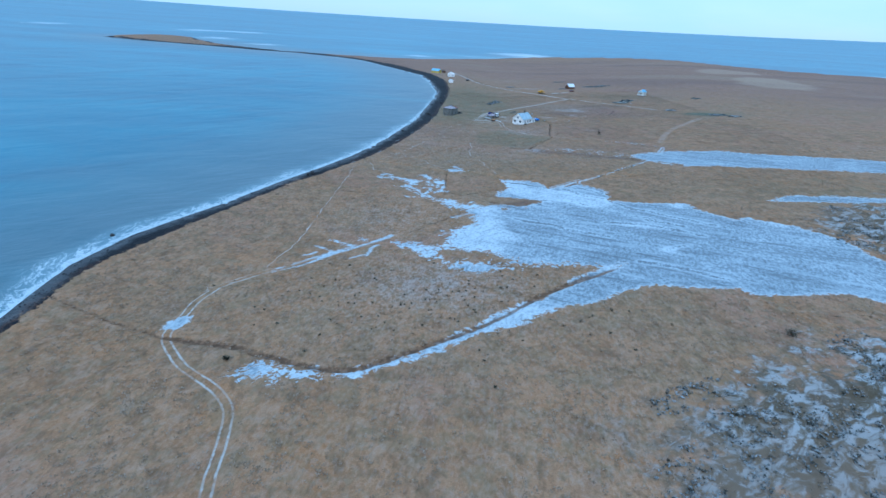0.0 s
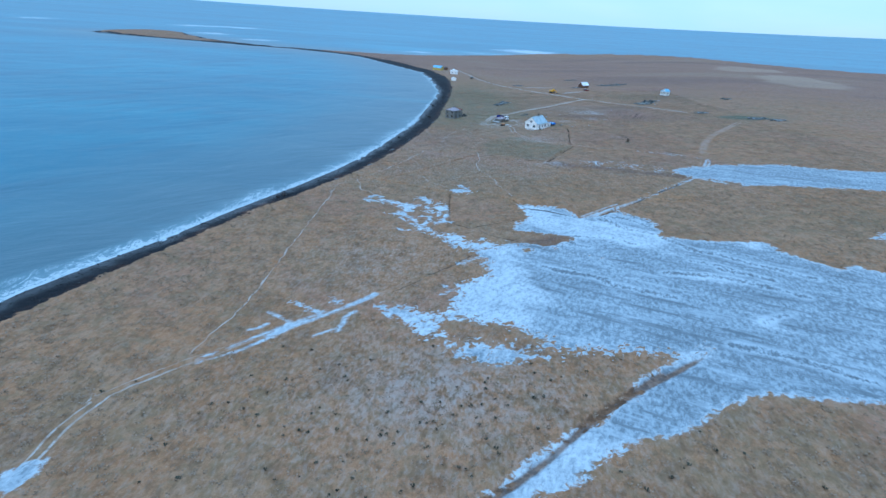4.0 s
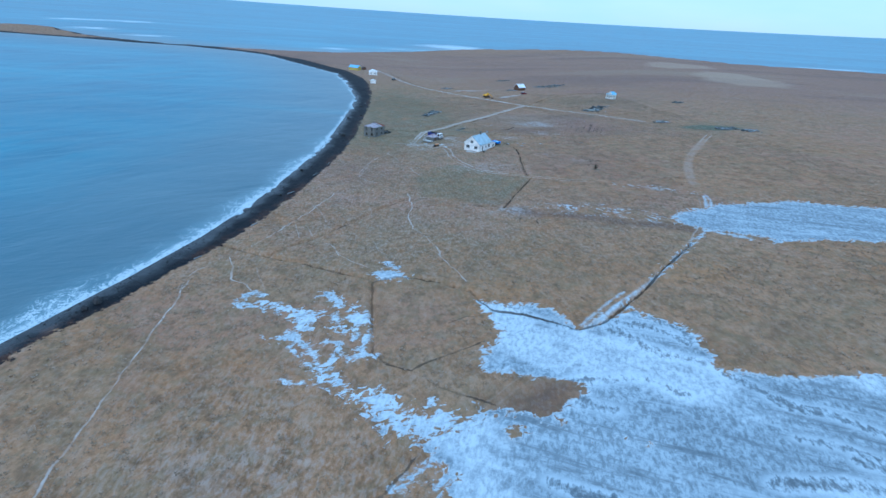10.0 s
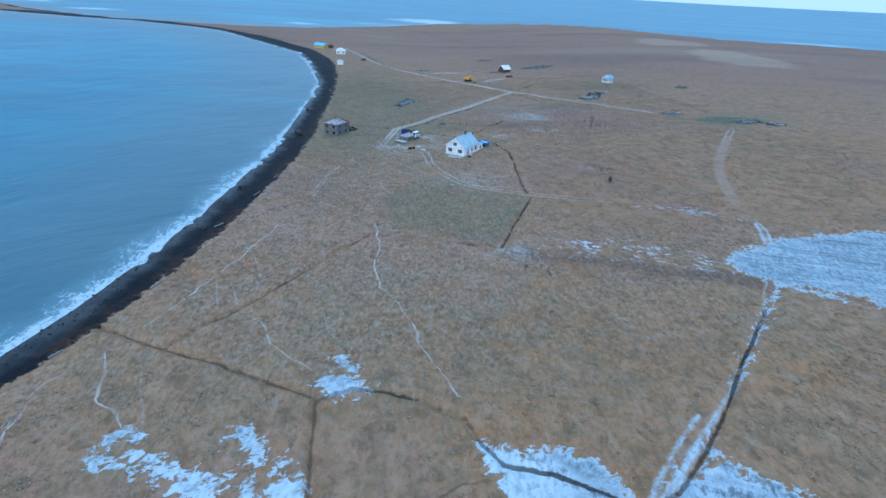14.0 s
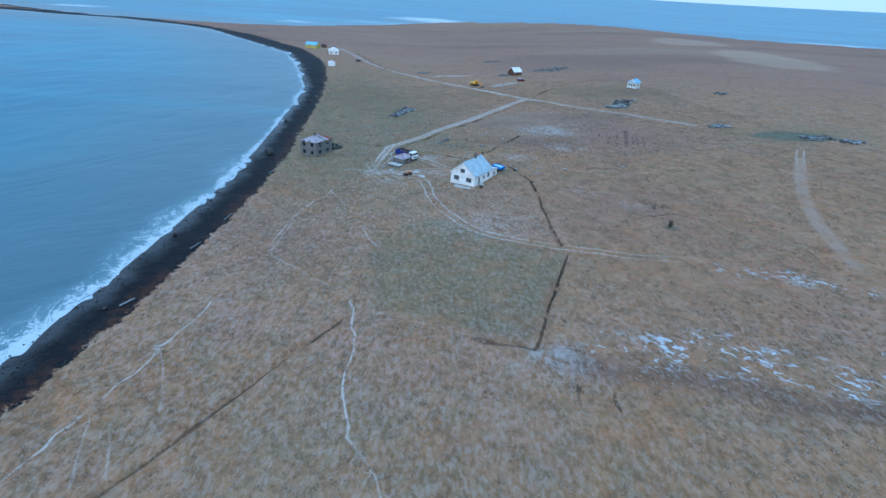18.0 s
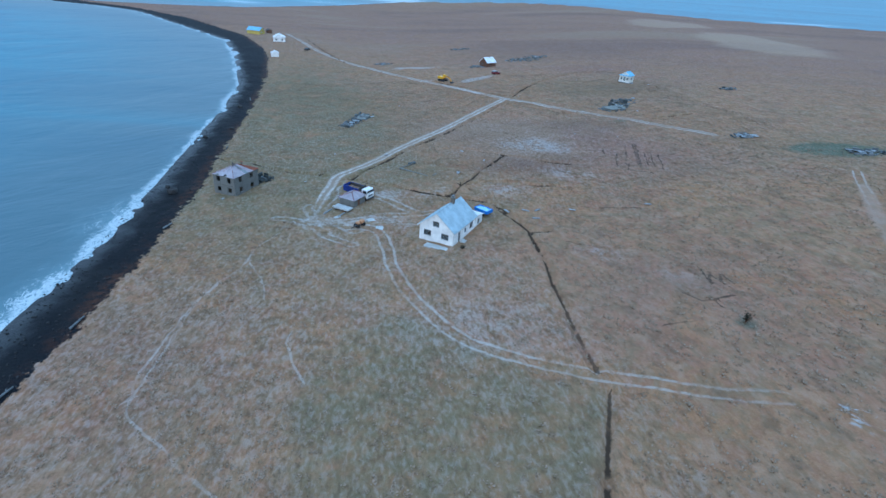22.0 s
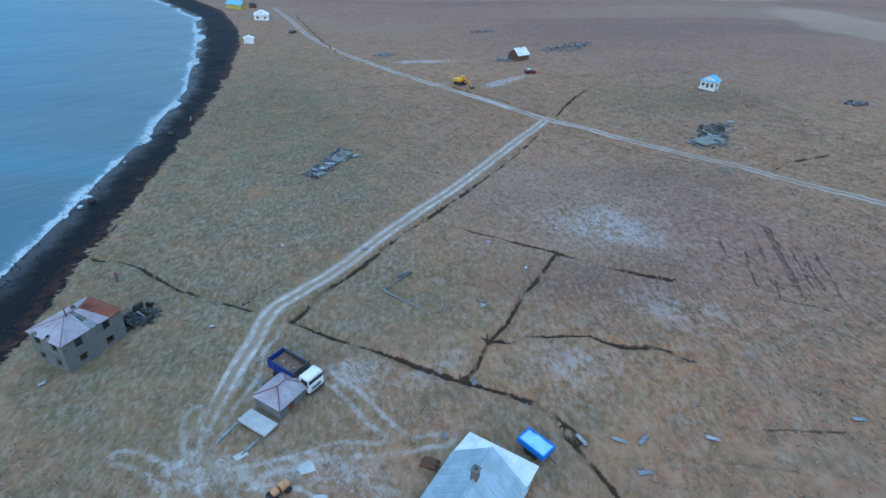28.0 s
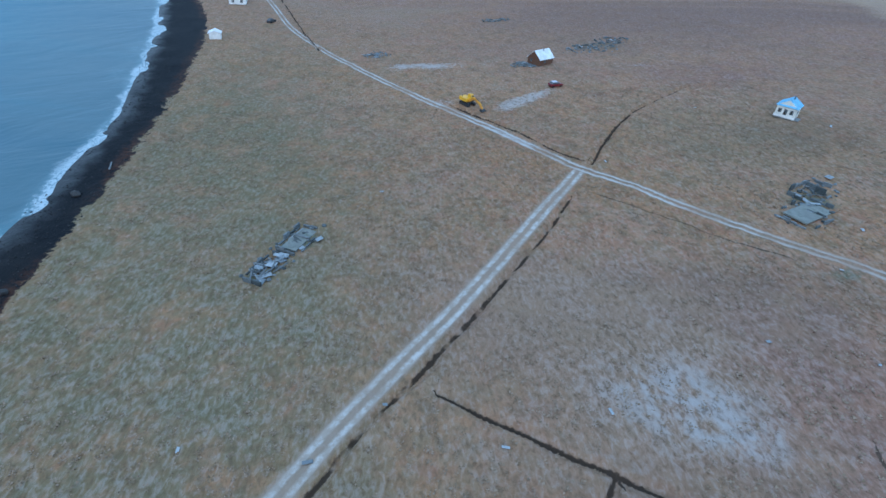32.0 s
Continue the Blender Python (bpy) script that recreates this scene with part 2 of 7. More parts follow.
    track = s.m("ABSOLUTE", s.m("SUBTRACT", s.m("ADD", s.m("ABSOLUTE", s.attr("track_side")), s.m("MULTIPLY", wob, 0.4)), 0.95))
    track = s.m("ADD", track, s.step(s.attr("track"), 1.6, 2.6))
    c = s.mix(s.m("MULTIPLY", s.step(track, 0.38, 0.08), s.m("MULTIPLY", s.m("MULTIPLY", s.step(mid, 0.32, 0.6, 0.3, 0.75), s.attr("worn")), s.step(fine, 0.32, 0.58, 0.25, 1.0))), c, (0.43, 0.39, 0.35))
    loop = s.m("ABSOLUTE", s.m("SUBTRACT", s.m("ADD", s.attr("loop"), s.m("MULTIPLY", wob, 0.6)), 0.85))
    c = s.mix(s.m("MULTIPLY", s.step(loop, 0.5, 0.1), s.m("MULTIPLY", s.step(fine, 0.35, 0.6, 0.3, 1.0), s.step(mid, 0.35, 0.6, 0.12, 0.5))), c, (0.48, 0.46, 0.44))
    lane = s.m("ADD", s.attr("lane"), s.m("MULTIPLY", wob, 0.6))
    c = s.mix(s.m("MULTIPLY", s.step(lane, 1.9, 1.1), 0.7), c, (0.3, 0.235, 0.185))
    rut = s.m("ADD", s.m("ABSOLUTE", s.m("SUBTRACT", s.m("ADD", s.m("ABSOLUTE", s.attr("lane_side")), s.m("MULTIPLY", wob, 0.5)), 0.82)), s.step(s.attr("lane"), 1.8, 3.0))
    c = s.mix(s.m("MULTIPLY", s.step(rut, 0.58, 0.16), s.step(mid, 0.3, 0.6, 0.5, 0.95)), c, s.mix(s.step(fine, 0.35, 0.7), (0.34, 0.285, 0.235), (0.52, 0.485, 0.45)))
    dirt = s.m("ADD", s.attr("dirt"), s.m("MULTIPLY", wob, 0.6))
    c = s.mix(s.m("MULTIPLY", s.step(dirt, 1.8, 1.0), 0.5), c, (0.25, 0.19, 0.145))
    c = s.mix(s.m("MULTIPLY", s.step(s.m("ABSOLUTE", s.m("SUBTRACT", s.m("ADD", s.m("ABSOLUTE", s.attr("dirt_side")), s.m("MULTIPLY", wob, 0.6)), 0.8)), 0.55, 0.1), s.m("MULTIPLY", s.attr("worn"), s.step(mid, 0.36, 0.6, 0.4, 0.95))), c, (0.45, 0.415, 0.38))
    yard = s.m("ADD", s.attr("yard"), s.m("MULTIPLY", s.m("SUBTRACT", s.m("ADD", s.m("ADD", comb, mid), fine), 1.5), 1.1))
    c = s.mix(s.m("MULTIPLY", s.step(yard, 0.34, 0.9), 0.52), c, (0.47, 0.45, 0.435))
    # ice and packed snow
    thread = s.m("SUBTRACT", 1.0, s.m("MULTIPLY", s.m("ABSOLUTE", s.m("SUBTRACT", s.noise(0.42, 4, rough=0.6, distort=1.2), 0.5)), 9.0))
    comb_x = s.noise(0.75, 4, stretch=(0.7, 1.0, 1.0), turn=20, rough=0.62, distort=0.5)
    holes = s.noise(0.95, 5, stretch=(0.8, 1.0, 1.0), turn=20, rough=0.66, distort=0.7)
    edge = s.m("ADD", s.m("MULTIPLY", s.m("SUBTRACT", mid, 0.5), 6.0), s.m("MULTIPLY", s.m("SUBTRACT", comb_x, 0.5), 7.0))
    edge = s.m("ADD", edge, s.m("ADD", s.m("MULTIPLY", thread, 0.35), s.m("MULTIPLY", s.m("SUBTRACT", holes, 0.5), 13.0)))
    depth = s.m("ADD", s.attr("ice"), s.m("MULTIPLY", edge, s.attr("fray")))
    ice_mask = s.step(depth, -0.35, 0.55)
    flow = s.noise(0.16, 5, stretch=(0.16, 1.0, 1.0), turn=-30, rough=0.6, distort=0.5)
    grain = s.noise(1.5, 4, stretch=(0.55, 1.0, 1.0), turn=70, rough=0.68, distort=0.2)
    grit = s.noise(0.5, 5, stretch=(0.11, 1.0, 1.0), turn=-30, rough=0.64, distort=0.25)
    shine = s.noise(0.05, 4, distort=0.8)
    # packed white snow over grey-blue, combed ice
    bare = s.m("SUBTRACT", 1.0, s.attr("snow"), True)
    bare = s.step(s.m("ADD", bare, s.m("MULTIPLY", s.m("SUBTRACT", s.m("ADD", s.m("ADD", flow, holes), mid), 1.5), 1.7)), 0.1, 0.85)
    deep = s.m("MULTIPLY", s.step(depth, -0.1, 1.6), bare)
    white = s.mix(s.step(s.m("ADD", s.m("MULTIPLY", grain, 0.6), s.m("MULTIPLY", holes, 0.4)), 0.36, 0.58), (0.29, 0.334, 0.366), (0.51, 0.568, 0.602))
    dull = s.mix(s.step(grain, 0.34, 0.66), (0.15, 0.181, 0.203), (0.35, 0.408, 0.445))
    dull = s.mix(s.step(flow, 0.46, 0.62, 0.0, 0.5), dull, s.mix(s.step(grain, 0.4, 0.6), (0.135, 0.16, 0.18), (0.235, 0.278, 0.308)))
    dull = s.mix(s.step(shine, 0.52, 0.38, 0.0, 0.4), dull, s.mix(s.step(grain, 0.4, 0.6), (0.22, 0.263, 0.292), (0.41, 0.47, 0.51)))
    dull = s.mix(s.step(s.m("ADD", grit, s.m("MULTIPLY", s.m("SUBTRACT", grain, 0.5), 0.35)), 0.55, 0.66, 0.0, 0.68), dull, (0.105, 0.124, 0.138))
    dull = s.mix(s.step(s.m("ADD", grit, s.m("MULTIPLY", s.m("SUBTRACT", grain, 0.5), 0.35)), 0.43, 0.33, 0.0, 0.4), dull, (0.5, 0.57, 0.615))
    ic = s.mix(deep, white, dull)
    rift = s.m("ADD", s.attr("rift"), s.m("MULTIPLY", s.m("SUBTRACT", s.m("ADD", grain, s.m("MULTIPLY", mid, 0.7)), 0.85), 3.6))
    ic = s.mix(s.step(rift, 0.5, -0.3, 0.0, 0.7), ic, (0.1, 0.115, 0.127))
    ic = s.mix(s.m("MULTIPLY", s.m("MULTIPLY", s.step(rift, 0.4, 0.9), s.step(rift, 1.9, 1.0)), 0.4), ic, (0.54, 0.61, 0.655))
    ic = s.mix(s.m("MULTIPLY", s.step(track, 0.3, 0.1), 0.45), ic, (0.33, 0.385, 0.425))
    c = s.mix(ice_mask, c, ic)
    bank_mask = s.m("MULTIPLY", s.step(s.m("ADD", s.m("ADD", s.attr("bank"), wob), s.m("MULTIPLY", ice_mask, 0.3)), 1.1, 0.5), s.step(mid, 0.25, 0.5, 0.5, 0.9))
    c = s.mix(bank_mask, c, s.mix(s.step(fine, 0.4, 0.6), (0.085, 0.05, 0.03), (0.19, 0.11, 0.065)))
    stroke = s.noise(1.0, 5, stretch=(1.0, 0.5, 1.0), turn=38, rough=0.62, distort=0.9)
    w_mask = s.m("MULTIPLY", s.step(s.m("ADD", stroke, s.m("MULTIPLY", s.m("SUBTRACT", mid, 0.5), 0.5)), 0.54, 0.64), s.step(s.m("ADD", s.attr("wisp"), s.m("MULTIPLY", s.m("SUBTRACT", hue, 0.5), 9.0)), -1.5, 2.5))
    c = s.mix(s.m("MULTIPLY", w_mask, 0.75), c, (0.5, 0.56, 0.6))
    # open ditches: bare wet peat
    cut = s.m("SUBTRACT", s.m("ADD", s.m("ABSOLUTE", s.attr("trench")), s.m("MULTIPLY", s.m("SUBTRACT", fine, 0.5), 0.75)), s.m("MULTIPLY", ice_mask, 0.1))
    cut = s.m("ADD", cut, s.step(s.attr("ditch"), 0.8, 1.3))
    gap = s.m("MAXIMUM", ice_mask, s.step(s.noise(0.2, 3), 0.36, 0.46))
    bold = s.attr("bold")
    cut_mask = s.m("MULTIPLY", s.step(s.m("SUBTRACT", cut, s.m("MULTIPLY", bold, 0.06)), 0.32, 0.1), s.m("MULTIPLY", gap, s.step(bold, -0.6, 1.0, 0.3, 1.0)))
    c = s.mix(s.m("MULTIPLY", cut_mask, 0.92), c, (0.03, 0.021, 0.015))
    c = s.mix(s.m("MULTIPLY", s.m("MULTIPLY", s.step(s.m("ADD", s.m("ABSOLUTE", s.attr("furrow")), s.m("MULTIPLY", s.m("SUBTRACT", fine, 0.5), 0.8)), 0.3, 0.08), s.step(s.attr("furrow_far"), 0.9, 0.5)), s.step(mid, 0.35, 0.6, 0.3, 0.85)), c, (0.055, 0.04, 0.029))
    # black shingle beach with a rusty band of kelp at its head
    head = s.m("ADD", s.attr("head"), s.m("MULTIPLY", s.m("SUBTRACT", s.m("ADD", fine, mid), 1.0), 5.0))
    b_mask = s.step(head, 0.3, -0.3)
    shingle = s.mix(s.step(hair, 0.35, 0.7), (0.002, 0.003, 0.005), (0.007, 0.0085, 0.012))
    shingle = s.mix(s.m("MULTIPLY", s.step(s.noise(0.12, 5, stretch=(1.0, 0.5, 1.0)), 0.48, 0.62), 0.7), shingle, (0.0085, 0.009, 0.0105))
    kelp = s.m("MULTIPLY", s.m("MULTIPLY", s.step(head, -3.4, -0.4), s.step(s.noise(0.035, 4), 0.42, 0.56)), s.step(fine, 0.36, 0.58))
    shingle = s.mix(s.m("MULTIPLY", kelp, 0.6), shingle, (0.085, 0.033, 0.016))
    c = s.mix(b_mask, c, shingle)
    wet = s.m("MULTIPLY", b_mask, s.step(s.m("ADD", s.attr("offshore"), s.m("MULTIPLY", s.m("SUBTRACT", mid, 0.5), 8.0)), -6.0, -1.0))
    rough = s.m("SUBTRACT", s.m("SUBTRACT", 0.92, s.m("MULTIPLY", ice_mask, 0.35)), s.m("ADD", s.m("MULTIPLY", b_mask, 0.2), s.m("MULTIPLY", wet, 0.3)))
    s.put(s.m("ADD", 0.12, s.m("MULTIPLY", wet, 0.35)), s.bsdf.inputs["Specular IOR Level"])
    h = s.m("ADD", s.m("MULTIPLY", fine, 0.7), s.m("MULTIPLY", hair, 0.35))
    s.bump(s.m("MULTIPLY", h, s.m("SUBTRACT", 1.0, s.m("MULTIPLY", ice_mask, 0.6))), 0.45, 0.35)
    return s.done(c, rough)


def sea_material():
    s = Shade("sea_water", 0.3, spec=0.18)
    swell = s.noise(0.05, 4, stretch=(0.5, 1.0, 1.0), turn=35, distort=0.6)
    chop, ripple = s.noise(0.45, 5, stretch=(0.6, 1.0, 1.0), turn=30, rough=0.65), s.noise(2.2, 4, rough=0.7)
    streak = s.noise(0.012, 5, stretch=(0.35, 1.0, 1.0), turn=12, distort=1.0)
    off = s.attr("offshore")
    c = s.mix(s.step(streak, 0.35, 0.65), (0.007, 0.135, 0.205), (0.013, 0.175, 0.25))
    # darker flanks of the broad swell, mixed into the water's colour
    wave = s.noise(0.055, 3, stretch=(0.22, 1.0, 1.0), turn=56, rough=0.45, distort=0.5)
    c = s.mix(s.step(wave, 0.5, 0.66, 0.0, 0.45), c, (0.004, 0.08, 0.135))
    c = s.mix(s.step(off, 110.0, 4.0), c, (0.07, 0.135, 0.165))
    # long dark bands and pale glints of the open water, put into its colour
    lanes = s.noise(0.006, 5, stretch=(0.16, 1.0, 1.0), turn=-14, rough=0.6, distort=0.7)
    c = s.mix(s.step(lanes, 0.5, 0.64, 0.0, 0.45), c, (0.004, 0.085, 0.14))
    c = s.mix(s.step(lanes, 0.47, 0.34, 0.0, 0.5), c, (0.035, 0.24, 0.32))
    # the wash runs up the beach in lacy sheets, drawn out along the shore
    shore = s.join(s.attr("along"), off)
    surf = s.attr("surf")
    sway = s.m("MULTIPLY", s.m("SUBTRACT", s.noise(0.045, 3, where=shore, stretch=(1.0, 0.2, 1.0)), 0.5), 16.0)
    run = s.m("SUBTRACT", s.m("ADD", off, s.m("MULTIPLY", s.m("SUBTRACT", s.noise(0.5, 4, rough=0.65), 0.5), 5.0)), sway)
    lace = s.noise(0.3, 5, where=shore, stretch=(0.5, 1.0, 1.0), turn=24, rough=0.65, distort=1.2)
    curl = s.m("MAXIMUM", 0.0, s.m("SUBTRACT", 1.0, s.m("MULTIPLY", s.m("ABSOLUTE", s.m("SUBTRACT", lace, 0.5)), 12.0)))
    cell = s.m("MAXIMUM", 0.0, s.m("SUBTRACT", 1.0, s.m("MULTIPLY", s.m("ABSOLUTE", s.m("SUBTRACT", s.noise(0.8, 4, rough=0.6, distort=1.4), 0.5)), 9.0)))
    body = s.m("ADD", surf, s.m("MULTIPLY", s.m("SUBTRACT", s.noise(0.1, 4, where=shore, stretch=(0.5, 1.0, 1.0), rough=0.6), 0.5), 1.6))
    body = s.m("ADD", body, s.m("MULTIPLY", s.m("SUBTRACT", s.noise(0.03, 5, stretch=(0.6, 1.0, 1.0), rough=0.7, distort=0.8), 0.5), s.m("MULTIPLY", s.step(off, 20.0, 90.0, 0.0, 5.0), s.step(surf, 0.1, 0.7))))
    c = s.mix(s.step(body, 0.2, 1.0, 0.0, 0.3), c, (0.22, 0.36, 0.41))
    foam = s.step(s.m("ADD", s.m("MULTIPLY", body, 0.8), s.m("ADD", s.m("MULTIPLY", curl, 0.36), s.m("MULTIPLY", cell, 0.42))), 1.04, 1.34)
    crest = s.m("MULTIPLY", s.m("MULTIPLY", s.step(run, 1.2, 0.0), s.step(surf, 0.1, 0.7)), s.step(s.m("ADD", cell, lace), 0.5, 1.05, 0.2, 0.9))
    foam = s.m("MAXIMUM", foam, crest)
    c = s.mix(s.m("MULTIPLY", foam, 0.75), c, (0.58, 0.65, 0.69))
    s.bump(s.m("ADD", s.m("MULTIPLY", swell, 1.6), s.m("ADD", s.m("MULTIPLY", chop, 0.22), s.m("MULTIPLY", ripple, 0.05))), 0.55, 0.9)
    return s.done(c, s.m("ADD", 0.34, s.m("MULTIPLY", foam, 0.4)))


GROUND, SEA = ground_material(), sea_material()

# ---- the plan: coast, lanes, ditches, ice (metres; x to the right of the flight, y ahead) ----
WATER = [(-60, -600), (-85, -100), (-84, 30), (-80, 89), (-82, 112), (-78, 132), (-64, 162), (-55, 185), (-44, 210), (-36, 230), (-31, 247), (-25, 270), (-20, 293), (-15, 320), (-10, 355), (-6.5, 395), (-3, 430), (-1, 470), (-5, 505), (-10, 550), (-20, 605), (-49, 660), (-104, 764), (-138, 794), (-206, 832), (-270, 845), (-368, 882), (-468, 912), (-545, 948)]
OUTER = [(-562, 985), (-530, 1015), (-470, 1020), (-410, 985), (-344, 935), (-285, 892), (-235, 865), (-180, 852), (-111, 842), (-26, 856), (75, 945), (177, 1072), (240, 1062), (330, 1025), (395, 940), (447, 855), (500, 800), (600, 785), (760, 730), (1100, 560), (1650, 200), (1650, -600)]
HEAD = [(-55, -600), (-78, -100), (-77, 30), (-75, 83), (-76, 109), (-72, 123), (-60, 155), (-48, 186), (-40, 200), (-31, 220), (-26, 232), (-19, 254), (-12, 281), (-6, 309), (0, 345), (4, 393), (8, 433), (10, 484), (9, 540), (4, 575), (-9, 626), (-58, 722), (-114, 793), (-178, 840), (-235, 857), (-285, 880), (-368, 896), (-468, 924), (-535, 955)]
OUTER_HEAD = [(-550, 985), (-520, 1006), (-470, 1011), (-416, 976), (-350, 925), (-285, 884), (-235, 859), (-180, 845), (-111, 834), (-22, 848), (80, 938), (177, 1062), (236, 1052), (324, 1016), (388, 934), (440, 848), (496, 790), (600, 775), (760, 720), (1100, 550), (1640, 190), (1640, -600)]
FARM_ROAD = [(23.6, 323.8), (25.2, 330), (26.4, 335.5), (27.7, 339.9), (29.1, 343.3), (29.9, 346.5), (30.4, 349.1), (31.7, 351.9), (34.2, 354.2), (38.3, 357.4), (42.9, 362.1), (48, 368), (54.7, 374.9), (61.8, 382), (68.3, 388.8), (77.4, 398.9), (88, 410.8), (96.8, 420.3), (101, 425.5)]
CROSS_ROAD = [(143.4, 361.1), (133.4, 373.5), (129.9, 380.4), (124.3, 388.3), (118.0, 396.5), (111.4, 406.6), (105.4, 417.0), (98.9, 424.2), (92.7, 438.6), (83.8, 456.0), (75.0, 471.8), (61.8, 497.8), (50.5, 522.9), (37.3, 554.2), (30.0, 592.6), (17.6, 640.4)]
YARD_TRACK = [(26.7, 321.2), (32.7, 323.0), (37.6, 319.5), (37.1, 308.2), (37.7, 298.4), (39.8, 290.1), (42.7, 283.3), (45.8, 279.1), (50.2, 275.6), (54.0, 273.0), (58.0, 270.6), (64.0, 267.6), (72.5, 263.8), (80.4, 260.6)]
OLD_TRACK = [(-23.3, 34.9), (-24.0, 42.5), (-25.0, 47.1), (-26.0, 55.5), (-27.5, 62.9), (-29.7, 66.2), (-38.1, 72.9), (-43.9, 78.8), (-46.7, 84.0), (-46.6, 88.1), (-46.6, 96.4), (-44.1, 103.3), (-46.1, 101.3), (-41.9, 105.7), (-35.1, 112.2), (-27.1, 119.2), (-17.8, 126.0), (-10.2, 133.7), (-7.2, 137.6), (-3.8, 141.4), (5.0, 147.4), (12.4, 153.9), (21.3, 161.0), (28.3, 166.6), (38.8, 177.0), (52.1, 186.0), (61.1, 193.3), (84.4, 214.2), (98.4, 235.4), (104.6, 248.9), (111.0, 264.4), (115.1, 273.4), (122.5, 285.4), (133.5, 297.9), (150.1, 318.4), (158.0, 327.0)]
YARD_LOOP = [(20.3, 327.4), (24.8, 325.5), (29.5, 324.8), (37.0, 325.8), (44.9, 325.2), (50.1, 324.7)]
YARD_SPUR = [(23.6, 323.9), (25.4, 327.7), (27.4, 333.6), (29.9, 340.2), (31.5, 346.9)]
YARD_ARC = [(24.0, 329.7), (26.7, 326.4), (30.2, 323.2), (32.9, 320.8)]
DITCH_OLD = [(-79.8, 98.4), (-65.5, 91.1), (-55.3, 86.2), (-45.3, 82.5), (-34.5, 80.4), (-25.5, 76.4), (-17.3, 73.0), (-11.7, 71.9), (-4.8, 76.3), (11.0, 86.2), (23.5, 98.5), (37.9, 109.3), (26.0, 100.4), (35.9, 106.7), (49.4, 115.4)]
DITCH_SHORE = [(-28.5, 223.4), (-23.8, 219.8), (-17.9, 215.9), (-13.4, 221.1), (-5.4, 229.4), (4.1, 240.8), (15.2, 253.4)]
DITCH_MID = [(-17.9, 215.9), (-9.0, 210.8), (-2.4, 205.9), (4.9, 200.4), (9.6, 201.8), (13.7, 200.6), (19.3, 197.4), (23.6, 193.6), (24.5, 188.7), (26.3, 185.3), (31.6, 183.0), (36.0, 179.2), (38.9, 176.7), (44.0, 178.7), (50.9, 183.8), (56.8, 189.0), (64.5, 196.4), (78.2, 208.9)]
DITCH_SPUR = [(4.9, 200.4), (4.8, 192.4), (4.4, 185.0), (4.6, 174.9)]
DITCH_FIELD = [(64.8, 312.0), (63.7, 304.5), (61.6, 294.8), (60.3, 288.2), (59.6, 283.5), (58.9, 279.4), (57.8, 272.0)]
DITCH_HEDGE = [(57.2, 267.8), (52.8, 260.4), (49.3, 253.9), (46.9, 250.2), (43.9, 244.7), (41.6, 240.8), (39.4, 242), (36.9, 243.2), (34.5, 245.2)]
DITCH_BEND = [(62.4, 323.5), (64.3, 317.5), (65.0, 312.4), (68.8, 311.5)]
DITCH_RUIN = [(3.1, 370.1), (8.0, 368.5), (11.5, 366.1), (18.1, 359.0), (23.2, 355.8), (28.2, 352.0)]
DITCH_VERGE = [(27.8, 354.5), (32.5, 358.9), (36.2, 360.4)]
DITCH_YARD = [(36.2, 350.9), (33.8, 348.0), (40.1, 343.1), (47.6, 337.6), (51.8, 334.2), (54.2, 332.6), (58.5, 329.8), (61.6, 327.4), (63.4, 323.8), (63.8, 322.0)]
DITCH_CROFT = [(75.6, 357.7), (70.9, 352.3), (66.1, 346.9), (61.8, 341.5), (59, 339), (56.3, 335.2), (54.3, 333.2)]
DITCH_EAST = [(58.7, 339.1), (60.1, 338.5), (61.5, 337.8), (63.8, 338.6), (67, 338.2), (72, 337.3), (73.4, 335.9), (75.9, 334.3), (78.7, 333.9), (80.4, 332.8), (82.1, 330.5)]
DITCH_ROAD = [(92.6, 411.9), (84.3, 401.4), (75.5, 392.2), (68.9, 385.4), (63.5, 379.8), (58.6, 375), (54.6, 371), (51.8, 368.6), (48.5, 365), (47.1, 363.4), (42, 357.8), (38.3, 354.5), (36.3, 351.2)]
DITCH_PLOT = [(59.9, 371.2), (64.9, 366.8), (68.6, 363.7), (72.6, 360.1), (75.7, 357.9), (78.4, 355.2), (82.6, 351.7), (86.9, 348.8), (89.9, 347)]
DITCH_NORTH = [(102.7, 425), (108.6, 433.3), (116, 442.4), (126.1, 452.4), (137.7, 460), (149.6, 467), (158.8, 468.1)]
DITCH_LANE = [(102.1, 427.4), (98.4, 432.5), (93.5, 445.2), (86.8, 456.6), (81.5, 466.0)]
DITCH_FAR = [(47.7, 527.2), (42.6, 548.6), (36.2, 585.4), (29.8, 619.0)]
FURROW_A = [(114.8, 357.3), (111.4, 350.3)]
FURROW_B = [(109.6, 353.6), (103.7, 342.8)]
FURROW_C = [(112.9, 352.9), (107.3, 342)]
FURROW_D = [(113.8, 351.2), (108.5, 340.6)]
FURROW_E = [(104.4, 342.7), (101.7, 338.8), (106.4, 335.2)]
DITCH_SIDE = [(96.9, 413.9), (108.0, 400.8), (113.4, 392.9), (119.3, 387.2)]
DITCH_STUB = [(134.7, 380.0), (141.7, 383.1), (152.0, 384.7)]
PATH_A = [(16.8, 258.4), (17.3, 254.9), (16.4, 251.9), (17.1, 246.8), (15.8, 241.5), (15, 237), (15.3, 232.6), (15.9, 227.5), (18, 224.3), (19.1, 217.4), (20.6, 212.6), (20.2, 209.9), (21.2, 205.9), (22.1, 201.6), (23.1, 197.7)]
